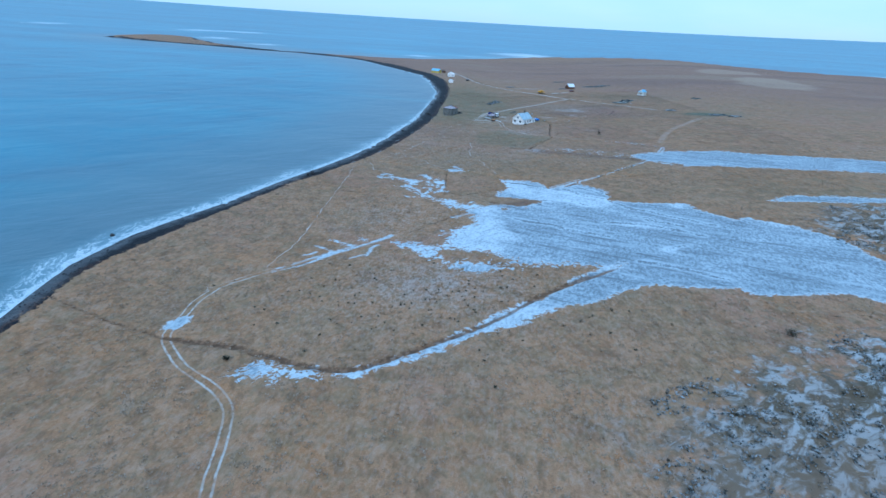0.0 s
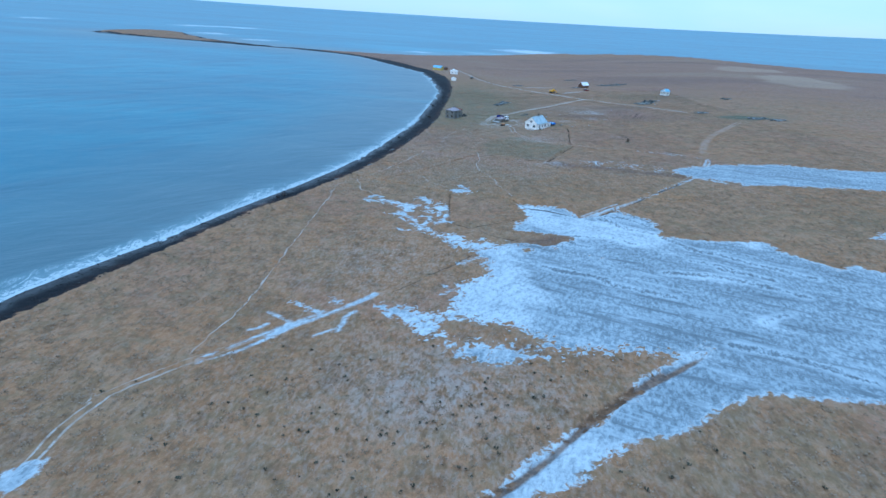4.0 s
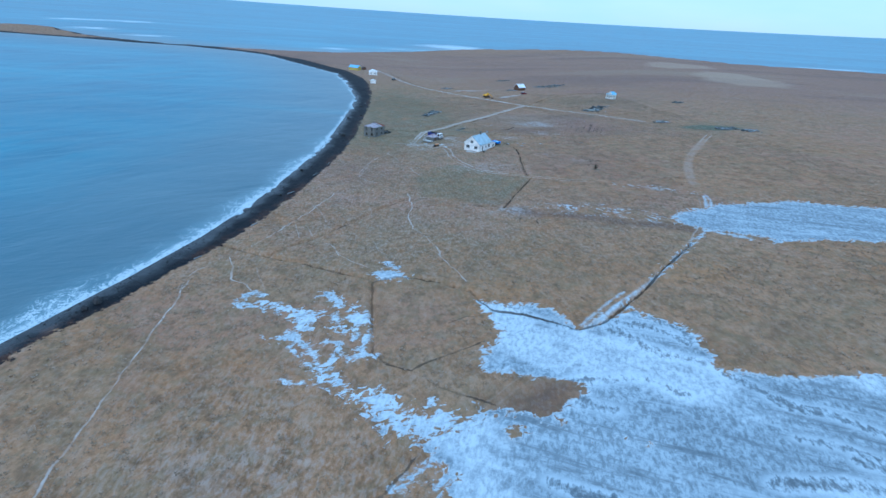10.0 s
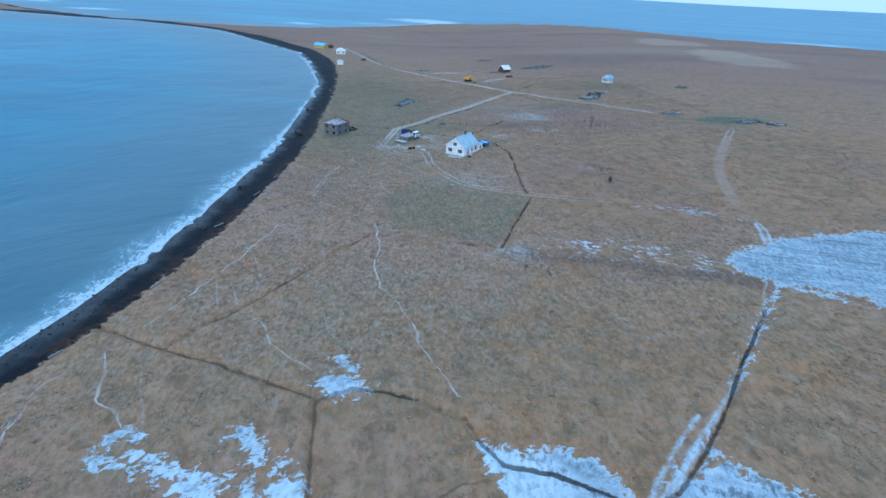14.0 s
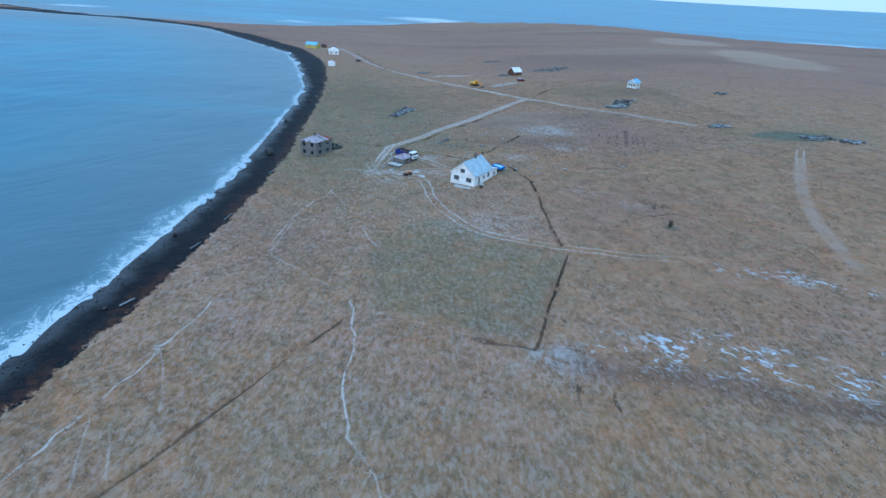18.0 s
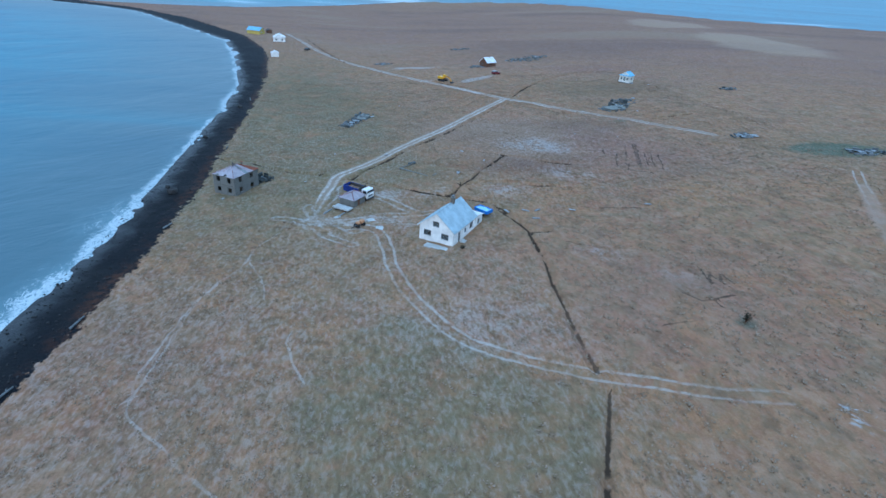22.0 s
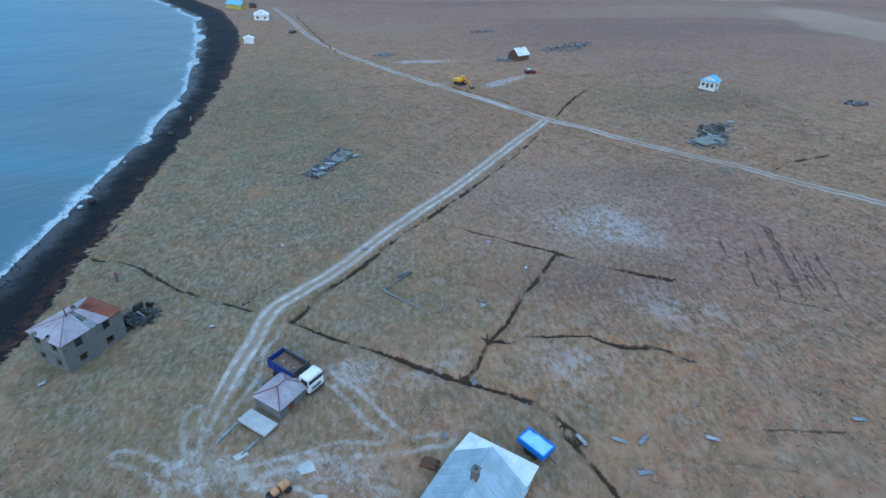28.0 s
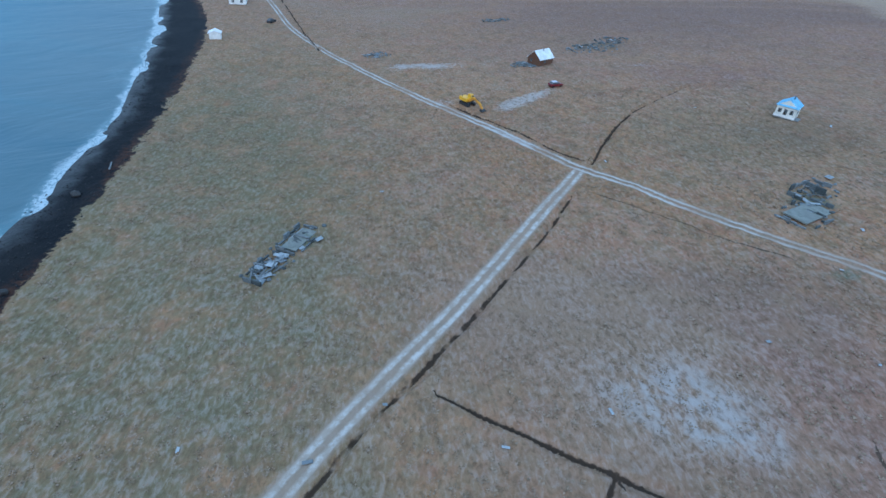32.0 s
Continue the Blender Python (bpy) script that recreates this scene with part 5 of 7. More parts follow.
CONCRETE = painted("old_concrete", (0.16, 0.155, 0.14), 0.9, (0.06, 0.062, 0.048), 0.85, scale=0.7)
PALE_CONCRETE = painted("pale_concrete", (0.45, 0.46, 0.45), 0.88, (0.27, 0.27, 0.26), 0.6)
DARK_FRAME = painted("dark_frame", (0.11, 0.12, 0.13), 0.6)
WHITE_FRAME = painted("white_frame", (0.7, 0.7, 0.68), 0.5)
DARK_WOOD = painted("brown_cladding", (0.13, 0.062, 0.035), 0.75, (0.06, 0.035, 0.025), 0.6)
BRICK = painted("sooty_chimney", (0.15, 0.125, 0.1), 0.9, (0.06, 0.05, 0.045), 0.7)
GREY_WOOD = by_piece("weathered_timber", (0.08, 0.085, 0.085), (0.3, 0.32, 0.33))
OLD_FLOOR = painted("mossy_floor", (0.2, 0.205, 0.185), 0.9, (0.09, 0.11, 0.075), 0.85, scale=0.9)
RUBBLE = by_piece("ruin_stone", (0.045, 0.053, 0.052), (0.2, 0.215, 0.22))
SHEETS = by_piece("loose_sheets", (0.13, 0.145, 0.155), (0.42, 0.45, 0.47), 0.55)
BLACK_ROCK = by_piece("black_rock", (0.015, 0.015, 0.017), (0.045, 0.042, 0.04), 0.7)
BLUE = painted("blue_paint", (0.012, 0.03, 0.18), 0.45, (0.05, 0.06, 0.15), 0.4)
BRIGHT_BLUE = painted("bright_blue_paint", (0.02, 0.16, 0.55), 0.45, (0.06, 0.12, 0.25), 0.4)
TARP = painted("light_blue_tarpaulin", (0.32, 0.6, 0.85), 0.55, (0.5, 0.66, 0.8), 0.4)
SKY_ROOF = painted("light_blue_roof", (0.2, 0.45, 0.64), 0.5, (0.25, 0.45, 0.6), 0.4)
TRUCK_WHITE = painted("white_cab_paint", (0.75, 0.75, 0.74), 0.35, (0.4, 0.38, 0.36), 0.25)
YELLOW = painted("yellow_machine_paint", (0.75, 0.4, 0.02), 0.45, (0.25, 0.14, 0.05), 0.4)
YELLOW_WALL = painted("yellow_wall", (0.5, 0.38, 0.09), 0.7, (0.3, 0.24, 0.1), 0.5)
ORANGE = painted("orange_paint", (0.5, 0.25, 0.12), 0.7, (0.2, 0.09, 0.05), 0.7)
RED_CAR = painted("red_car_paint", (0.16, 0.018, 0.022), 0.4, (0.12, 0.02, 0.02), 0.3)
FROST = painted("frosted_panel", (0.55, 0.55, 0.6), 0.7, (0.4, 0.38, 0.42), 0.4)
RUBBER = painted("tyre_rubber", (0.02, 0.02, 0.021), 0.85, (0.07, 0.06, 0.05), 0.5)
STEEL = painted("dark_steel", (0.07, 0.07, 0.07), 0.55, (0.12, 0.07, 0.04), 0.5, metal=0.4)
GRAVEL_LOAD = painted("frosty_gravel", (0.17, 0.1, 0.065), 0.95, (0.5, 0.5, 0.51), 0.8, scale=1.2)
DARK_GLASS = painted("dark_glass", (0.018, 0.022, 0.026), 0.12, (0.06, 0.06, 0.06), 0.2)
LAMP_GLASS = painted("lamp_lens", (0.6, 0.58, 0.52), 0.2)
BUSH = tuft_material("bare_twigs", (0.03, 0.032, 0.022), (0.075, 0.07, 0.05))
GRASS = tuft_material("dry_grass", (0.17, 0.118, 0.075), (0.29, 0.215, 0.155))
HEATH = tuft_material("rimed_heather", (0.028, 0.028, 0.018), (0.3, 0.315, 0.32))
ARM_PAINT = painted("orange_machine_paint", (0.62, 0.28, 0.03), 0.5, (0.2, 0.1, 0.05), 0.5)
DARK_RUBBLE = by_piece("sooty_rubble", (0.015, 0.018, 0.016), (0.075, 0.08, 0.075))
# ---- building helpers ----
def ground_at(x, y):
    return float(level(np.array([x]), np.array([y]))[0][0])


def part(name, bm, material, parent, label="", smooth_shade=False):
    me = bpy.data.meshes.new(name)
    bm.normal_update()
    bm.to_mesh(me)
    bm.free()
    me.materials.append(material)
    if smooth_shade:
        me.polygons.foreach_set("use_smooth", np.ones(len(me.polygons), bool))
    ob = new(name, me)
    ob.parent = parent
    if label:
        tagged(ob, label)
    return ob


def thing(name, x, y, turn, label, category, group="", sink=0.0, z=None):
    """An empty at the base of a thing, turned about its upright axis."""
    ob = new(name)
    ob.matrix_world = pose(x, y, (ground_at(x, y) if z is None else z) - sink, 0, 0, turn)
    return tagged(ob, label, category, group)


def box(bm, cx, cy, cz, sx, sy, sz, m=None, bevel=0.0):
    """A box about (cx, cy, cz), with softened edges if bevel is given."""
    made = bmesh.ops.create_cube(bm, size=1.0, matrix=(m or Matrix()) @ Matrix.Translation((cx, cy, cz)) @ Matrix.Diagonal((sx, sy, sz, 1)))
    if bevel:
        edges = {e for v in made["verts"] for e in v.link_edges}
        bmesh.ops.bevel(bm, geom=list(edges), offset=bevel, segments=1, affect="EDGES")
    return bm


def boxed(*args, **more):
    return box(bmesh.new(), *args, **more)


def rod(bm, a, b, r0, r1=None, seg=8):
    a, b = Vector(a), Vector(b)
    m = Matrix.Translation((a + b) / 2) @ (b - a).to_track_quat("Z", "Y").to_matrix().to_4x4()
    bmesh.ops.create_cone(bm, cap_ends=True, segments=seg, radius1=r0, radius2=r0 if r1 is None else r1, depth=(b - a).length, matrix=m)
    return bm


def prism(bm, outline, lo, hi, axis="y", m=None):
    """A solid from an outline of (u, v) drawn square to the axis, from lo to hi along it."""
    def place(u, v, w):
        p = Vector((u, w, v)) if axis == "y" else Vector((w, u, v)) if axis == "x" else Vector((u, v, w))
        return m @ p if m else p
    a = [bm.verts.new(place(u, v, lo)) for u, v in outline]
    b = [bm.verts.new(place(u, v, hi)) for u, v in outline]
    bm.faces.new(a)
    bm.faces.new(b[::-1])
    for i in range(len(a)):
        j = (i + 1) % len(a)
        bm.faces.new((a[j], a[i], b[i], b[j]))
    bmesh.ops.recalc_face_normals(bm, faces=bm.faces)
    return bm


def wall(bm, width, top, holes, thick, m, extra=()):
    """A wall along local x, from -width/2 to width/2, its upper edge at top(x), with openings (x0, x1, z0, z1) right through it."""
    cuts = sorted({-width / 2, width / 2, *extra, *(h[0] for h in holes), *(h[1] for h in holes)})
    for x0, x1 in zip(cuts, cuts[1:]):
        z = 0.0
        spans = sorted((h[2], h[3]) for h in holes if h[0] <= x0 + 1e-6 and h[1] >= x1 - 1e-6)
        for z0, z1 in spans:
            if z0 > z + 0.01:
                prism(bm, [(x0, z), (x1, z), (x1, z0), (x0, z0)], 0, thick, "y", m)
            z = z1
        if min(top(x0), top(x1)) > z - 0.01 and max(top(x0), top(x1)) > z + 0.01:
            ring = [(x0, z), (x1, z)] + ([(x1, top(x1))] if top(x1) > z + 0.01 else []) + ([(x0, top(x0))] if top(x0) > z + 0.01 else [])
            prism(bm, ring, 0, thick, "y", m)
    bmesh.ops.remove_doubles(bm, verts=bm.verts, dist=0.0005)
    return bm


def window(parent, m, x0, x1, z0, z1, frame_material, mullions=1, sill=True):
    """A glazed window filling an opening of a wall."""
    bm = bmesh.new()
    w, h = x1 - x0, z1 - z0
    for x in (x0 + 0.04, x1 - 0.04):
        box(bm, x, 0.05, (z0 + z1) / 2, 0.08, 0.09, h, m)
    for z in (z0 + 0.04, z1 - 0.04):
        box(bm, (x0 + x1) / 2, 0.05, z, w - 0.16, 0.09, 0.08, m)
    for i in range(mullions):
        box(bm, x0 + w * (i + 1) / (mullions + 1), 0.05, (z0 + z1) / 2, 0.07, 0.07, h - 0.16, m)
    ob = part("window", bm, frame_material, parent)
    for i in range(mullions + 1):
        a, b = x0 + w * i / (mullions + 1) + 0.06, x0 + w * (i + 1) / (mullions + 1) - 0.06
        part("pane", boxed((a + b) / 2, 0.06, (z0 + z1) / 2, b - a, 0.012, h - 0.18, m), GLASS, ob)
    if sill:
        part("sill", boxed((x0 + x1) / 2, -0.05, z0 - 0.04, w + 0.16, 0.16, 0.06, m), PALE_CONCRETE, ob)
    return ob


def slope(bm, a, b, c, d, thick=0.08, ribs=0):
    """A roof slope over the corners a, b (eave) and c, d (ridge; c above b), its upper face folded into raised seams."""
    a, b, c, d = (Vector(v) for v in (a, b, c, d))
    n = (b - a).cross(d - a).normalized()
    k = max(1, ribs)
    stops = [0.0] + [v for i in range(1, k) for v in (i / k - 0.12 / k, i / k, i / k + 0.12 / k)] + [1.0]
    lift = [0.0] + [v for i in range(1, k) for v in (0.0, 0.05, 0.0)] + [0.0]
    low = [(bm.verts.new(a.lerp(b, s)), bm.verts.new(d.lerp(c, s))) for s in stops]
    top = [(bm.verts.new(a.lerp(b, s) + n * (thick + h)), bm.verts.new(d.lerp(c, s) + n * (thick + h))) for s, h in zip(stops, lift)]
    for i in range(len(stops) - 1):
        bm.faces.new((top[i][0], top[i + 1][0], top[i + 1][1], top[i][1]))
        bm.faces.new((low[i][1], low[i + 1][1], low[i + 1][0], low[i][0]))
        bm.faces.new((low[i][0], low[i + 1][0], top[i + 1][0], top[i][0]))
        bm.faces.new((top[i][1], top[i + 1][1], low[i + 1][1], low[i][1]))
    bm.faces.new((low[0][1], low[0][0], top[0][0], top[0][1]))
    bm.faces.new((low[-1][0], low[-1][1], top[-1][1], top[-1][0]))
    return bm


def wheel(parent, x, y, z, r, width, rim=STEEL):
    """A road wheel on an axle along local x."""
    bm = bmesh.new()
    side = [(0.55 * r, -0.5), (0.9 * r, -0.5), (r, -0.3), (r, 0.3), (0.9 * r, 0.5), (0.55 * r, 0.5)]
    rings = [[bm.verts.new((x + w * width, y + q * math.cos(a), z + q * math.sin(a))) for q, w in side] for a in (math.tau * i / 18 for i in range(18))]
    for i in range(18):
        for k in range(6):
            bm.faces.new((rings[i][k], rings[i][(k + 1) % 6], rings[(i + 1) % 18][(k + 1) % 6], rings[(i + 1) % 18][k]))
    bmesh.ops.recalc_face_normals(bm, faces=bm.faces)
    hub = new("wheel")
    hub.parent = parent
    part("tyre", bm, RUBBER, hub)
    part("rim", rod(rod(bmesh.new(), (x - width * 0.3, y, z), (x + width * 0.3, y, z), 0.55 * r, seg=14), (x - width * 0.42, y, z), (x + width * 0.42, y, z), 0.2 * r), rim, hub)


def stone(bm, x, y, z, r, rng, flat=0.6):
    """A rough boulder: a pushed-about icosphere."""
    made = bmesh.ops.create_icosphere(bm, subdivisions=1, radius=1.0)
    sx, sy, sz = r * rng.uniform(0.7, 1.2), r * rng.uniform(0.7, 1.2), r * flat * rng.uniform(0.7, 1.2)
    m = pose(x, y, z, rng.uniform(-15, 15), rng.uniform(-15, 15), rng.uniform(0, 360))
    for v in made["verts"]:
        k = rng.uniform(0.78, 1.15)
        v.co = m @ Vector((v.co.x * sx * k, v.co.y * sy * k, v.co.z * sz * k))
    return bm

# ---- the white farmhouse ----
def farmhouse():
    W, L, E, R = 7.0, 9.4, 3.1, 5.9
    f = thing("farmhouse", 46.3, 311.75, -42, "white rendered farmhouse with blue-grey gable roof and sooty chimney", "house", sink=0.15)
    gable = lambda x: E + (R - E) * (1 - abs(x) / (W / 2))
    flat = lambda x: E
    front, back = Matrix(), pose(0, L, 0, 0, 0, 180)
    left, right = pose(-W / 2, L / 2, 0, 0, 0, -90), pose(W / 2, L / 2, 0, 0, 0, 90)
    f_holes = [(-2.55, -1.05, 1.15, 2.2), (1.05, 2.55, 1.15, 2.2), (-0.75, 0.5, 3.25, 4.2)]
    r_holes = [(2.2, 3.5, 1.2, 2.3), (-0.1, 0.7, 1.3, 2.1), (-2.6, -1.7, 0.25, 2.2)]
    l_holes = [(-3.2, -1.9, 1.2, 2.2), (1.6, 2.9, 1.2, 2.2)]
    side = 0.012
    part("front_wall", wall(bmesh.new(), W - 0.02, gable, f_holes, 0.25, front, (0,)), WHITE_WALL, f)
    part("back_wall", wall(bmesh.new(), W - 0.02, gable, [], 0.25, back, (0,)), WHITE_WALL, f)
    part("side_wall", wall(bmesh.new(), L - 0.52, flat, r_holes, 0.25, right), WHITE_WALL, f)
    part("side_wall", wall(bmesh.new(), L - 0.52, flat, l_holes, 0.25, left), WHITE_WALL, f)
    for x0, x1, z0, z1 in f_holes:
        window(f, front, x0, x1, z0, z1, DARK_FRAME, 1)
    for x0, x1, z0, z1 in r_holes[:2]:
        window(f, right, x0, x1, z0, z1, DARK_FRAME, 1 if x1 - x0 > 1 else 0)
    for x0, x1, z0, z1 in l_holes:
        window(f, left, x0, x1, z0, z1, DARK_FRAME, 1)
    door = part("door", boxed(-2.15, 0.1, 1.22, 0.9, 0.06, 1.94, right, 0.01), GREY_WOOD, f, "weathered grey side door")
    part("handle", rod(bmesh.new(), right @ Vector((-1.85, 0.03, 1.2)), right @ Vector((-1.85, 0.1, 1.2)), 0.03), STEEL, door)
    part("floor", boxed(0, L / 2, 0.1, W - 0.6, L - 0.6, 0.12), GREY_WOOD, f)
    o, e = 0.28, 0.3
    drop = (R - E) / (W / 2) * o
    for sign, name in ((-1, "roof_slope"), (1, "roof_slope")):
        a, b = (sign * (W / 2 + o), -e, E - drop), (sign * (W / 2 + o), L + e - 0.1, E - drop)
        c, d = (0, L + e - 0.1, R), (0, -e, R)
        if sign > 0:
            bm = slope(bmesh.new(), a, b, c, d, 0.09, 9)
        else:
            bm = slope(bmesh.new(), b, a, d, c, 0.09, 9)
        part(name, bm, ZINC, f)
        part("bargeboard", prism(bmesh.new(), [(sign * (W / 2 + o), E - drop - 0.16), (0, R - 0.16), (0, R + 0.02), (sign * (W / 2 + o), E - drop + 0.02)], -e - 0.045, -e - 0.005), WHITE_FRAME, f)
        part("gutter", rod(bmesh.new(), (sign * (W / 2 + o + 0.05), -e, E - drop), (sign * (W / 2 + o + 0.05), L + e, E - drop), 0.06), ZINC, f)
    part("ridge_cap", rod(bmesh.new(), (0, -e, R + 0.09), (0, L + e - 0.1, R + 0.09), 0.1), ZINC, f)
    chimney = part("chimney", boxed(0, 6.0, R + 0.35, 0.62, 0.62, 1.5, bevel=0.03), BRICK, f, "sooty concrete chimney")
    part("chimney_cap", boxed(0, 6.0, R + 1.13, 0.74, 0.74, 0.1), CONCRETE, chimney)
    part("flue", rod(bmesh.new(), (0, 6.0, R + 1.1), (0, 6.0, R + 1.35), 0.15), STEEL, chimney)
    # lean-to across the back
    x0, y0, y1, zl, zh = W / 2, L + 0.02, L + 3.3, 2.25, 2.95
    part("annex_wall", wall(bmesh.new(), W, lambda x: zl, [(1.3, 2.3, 1.0, 1.8)], 0.2, pose(0, y1, 0, 0, 0, 180)), WHITE_WALL, f)
    for sign in (-1, 1):
        m = pose(sign * x0, (y0 + y1) / 2, 0, 0, 0, 90 * sign)
        half = (y1 - y0) / 2
        hole = [(-0.5, 0.4, 0.9, 1.8)] if sign > 0 else [(-0.6, 0.35, 0.1, 2.0)]
        top = (lambda x: zh + (zl - zh) * (x + half) / (2 * half)) if sign > 0 else (lambda x: zh + (zl - zh) * (half - x) / (2 * half))
        part("annex_wall", wall(bmesh.new(), 2 * half - 0.42, top, hole, 0.2, m), WHITE_WALL, f)
        if sign > 0:
            window(f, m, *hole[0], DARK_FRAME, 0)
        else:
            part("door", boxed(-0.12, 0.08, 1.05, 0.93, 0.05, 1.88, m), GREY_WOOD, f)
    part("annex_roof", slope(bmesh.new(), (x0 + 0.25, y1 + 0.25, zl - 0.04), (-x0 - 0.25, y1 + 0.25, zl - 0.04), (-x0 - 0.25, y0 + 0.2, zh + 0.03), (x0 + 0.25, y0 + 0.2, zh + 0.03), 0.08, 12), PALE_ROOF, f, "pale sheet lean-to roof")
    # broken terrace and step
    step = thing("concrete_terrace", 45.6, 310.0, -42, "cracked pale concrete terrace before the white house", "terrace", sink=0.1)
    for i, (x, w) in enumerate(((-1.1, 1.5), (0.5, 1.6), (2.0, 1.3))):
        part("slab", boxed(x, 0.1 * i, 0.12 + 0.03 * i, w, 1.5 - 0.2 * i, 0.24, bevel=0.03), PALE_CONCRETE, step)
    stair = thing("side_step", 51.4, 311.0, -42, "small grey concrete doorstep by the house wall", "step", sink=0.05)
    part("tread", boxed(0, 0, 0.1, 0.9, 1.2, 0.24, bevel=0.02), PALE_CONCRETE, stair)
    part("tread", boxed(-0.25, 0, 0.3, 0.4, 1.2, 0.18, bevel=0.02), PALE_CONCRETE, stair)


# ---- the derelict two-storey house by the beach ----
def derelict_house():
    W, L, E, R = 5.7, 7.8, 4.55, 5.85
    f = thing("derelict_house", 6.5, 345.1, -36, "derelict two-storey concrete house with a broken faded red hip roof", "house", sink=0.25)
    flat = lambda x: E
    rows = [(0.9, 1.95), (3.1, 4.35)]
    front = [(x - 0.5, x + 0.5, *z) for x in (-1.45, 1.4) for z in rows]
    side = [(x - 0.5, x + 0.5, *z) for x in (-1.9, 1.7) for z in rows]
    for name, width, holes, m in (("front_wall", W, front, Matrix()), ("back_wall", W, front, pose(0, L, 0, 0, 0, 180)), ("side_wall", L - 0.6, side, pose(W / 2, L / 2, 0, 0, 0, 90)), ("side_wall", L - 0.6, side, pose(-W / 2, L / 2, 0, 0, 0, -90))):
        part(name, wall(bmesh.new(), width, flat, holes, 0.3, m), CONCRETE, f)
        if m != Matrix.Identity(4) and name == "back_wall":
            continue
        for i, h in enumerate(holes):
            part("lintel", boxed((h[0] + h[1]) / 2, -0.03, h[3] + 0.08, 1.3, 0.1, 0.14, m), CONCRETE, f)
            if i % 3 == 0:
                part("window_frame", boxed(h[0] + 0.05, 0.12, (h[2] + h[3]) / 2, 0.07, 0.08, h[3] - h[2], m), GREY_WOOD, f)
    part("upper_floor", boxed(0, L / 2, 2.55, W - 0.7, L - 0.7, 0.18), CONCRETE, f)
    part("string_course", boxed(0, -0.03, 2.52, W + 0.06, 0.08, 0.16), CONCRETE, f)
    o = 0.16
    a, b, c, d = (-W / 2 - o, -o, E - 0.05), (W / 2 + o, -o, E - 0.05), (W / 2 + o, L + o, E - 0.05), (-W / 2 - o, L + o, E - 0.05)
    p, q = (0, 2.9, R), (0, L - 2.9, R)
    def tri(u, v, w):
        u, v, w = Vector(u), Vector(v), Vector(w)
        return slope(bmesh.new(), u, v, v.lerp(w, 0.985), u.lerp(w, 0.985), 0.07, 12)
    A, B, Pk = Vector(a), Vector(b), Vector(p)
    for lo, hi, k, j in ((0.0, 0.13, 0.0, 0.02), (0.14, 0.3, 0.16, 0.1), (0.3, 0.52, 0.01, 0.0), (0.53, 0.66, 0.22, 0.2), (0.66, 1.0, 0.0, 0.0)):
        u, v = A.lerp(B, lo), A.lerp(B, hi)
        part("roof_sheet", slope(bmesh.new(), u.lerp(Pk, k), v.lerp(Pk, j), v.lerp(Pk, 0.985), u.lerp(Pk, 0.985), 0.07, 2), RED_ROOF, f)
    for x in (-2.2, -1.3, 0.6):
        part("rafter", rod(bmesh.new(), (x, -o, E - 0.1), Vector((x, -o, E - 0.1)).lerp(Pk, 0.4), 0.06, seg=4), GREY_WOOD, f)
    part("roof_slope", slope(bmesh.new(), b, Vector(b).lerp(Vector(c), 0.46), Vector(p).lerp(Vector(q), 0.35), p, 0.07, 9), RED_ROOF, f)
    part("roof_slope", slope(bmesh.new(), Vector(b).lerp(Vector(c), 0.78), c, q, Vector(p).lerp(Vector(q), 0.9), 0.07, 5), RUST, f, "rust-red roof sheet")
    part("roof_slope", slope(bmesh.new(), Vector(b).lerp(Vector(c), 0.6), Vector(b).lerp(Vector(c), 0.775), Vector(p).lerp(Vector(q), 0.88), Vector(p).lerp(Vector(q), 0.55), 0.07, 5), RED_ROOF, f)
    part("roof_slope", slope(bmesh.new(), d, a, p, q, 0.07, 16), RED_ROOF, f)
    part("roof_slope", tri(c, d, q), RUST, f)
    for i in range(4):
        k = 0.47 + 0.04 * i
        u, v = Vector(b).lerp(Vector(c), k), Vector(p).lerp(Vector(q), 0.37 + 0.06 * i)
        part("rafter", rod(bmesh.new(), u, v, 0.06, seg=4), GREY_WOOD, f)
    part("loose_sheet", slope(bmesh.new(), Vector(b).lerp(Vector(c), 0.42), Vector(b).lerp(Vector(c), 0.55), Vector(c).lerp(Vector(q), 0.35).lerp(Vector(p), 0.2), Vector(b).lerp(Vector(p), 0.5).lerp(Vector(c), 0.2), 0.04, 4), SHEETS, f, "bare silver roof sheet")
    for u, v in ((a, p), (b, p), (c, q), (d, q), (p, q)):
        part("hip_cap", rod(bmesh.new(), Vector(u) + Vector((0, 0, 0.08)), Vector(v) + Vector((0, 0, 0.06)), 0.05, seg=6), RED_TRIM, f)
    part("chimney", boxed(-0.9, 4.6, R - 0.3, 0.4, 0.4, 0.9, bevel=0.03), BRICK, f)
    part("vent_pipe", rod(bmesh.new(), (0.2, 3.0, R), (0.2, 3.0, R + 1.1), 0.07), STEEL, f)
    post = thing("standing_post", 8.7, 362.8, 10, "dark weathered post standing in the grass", "post", sink=0.2)
    part("shaft", boxed(0, 0, 0.8, 0.42, 0.38, 1.8, bevel=0.04), BRICK, post)
    part("cap", boxed(0.03, 0, 1.75, 0.5, 0.46, 0.14, bevel=0.02), RUST, post)


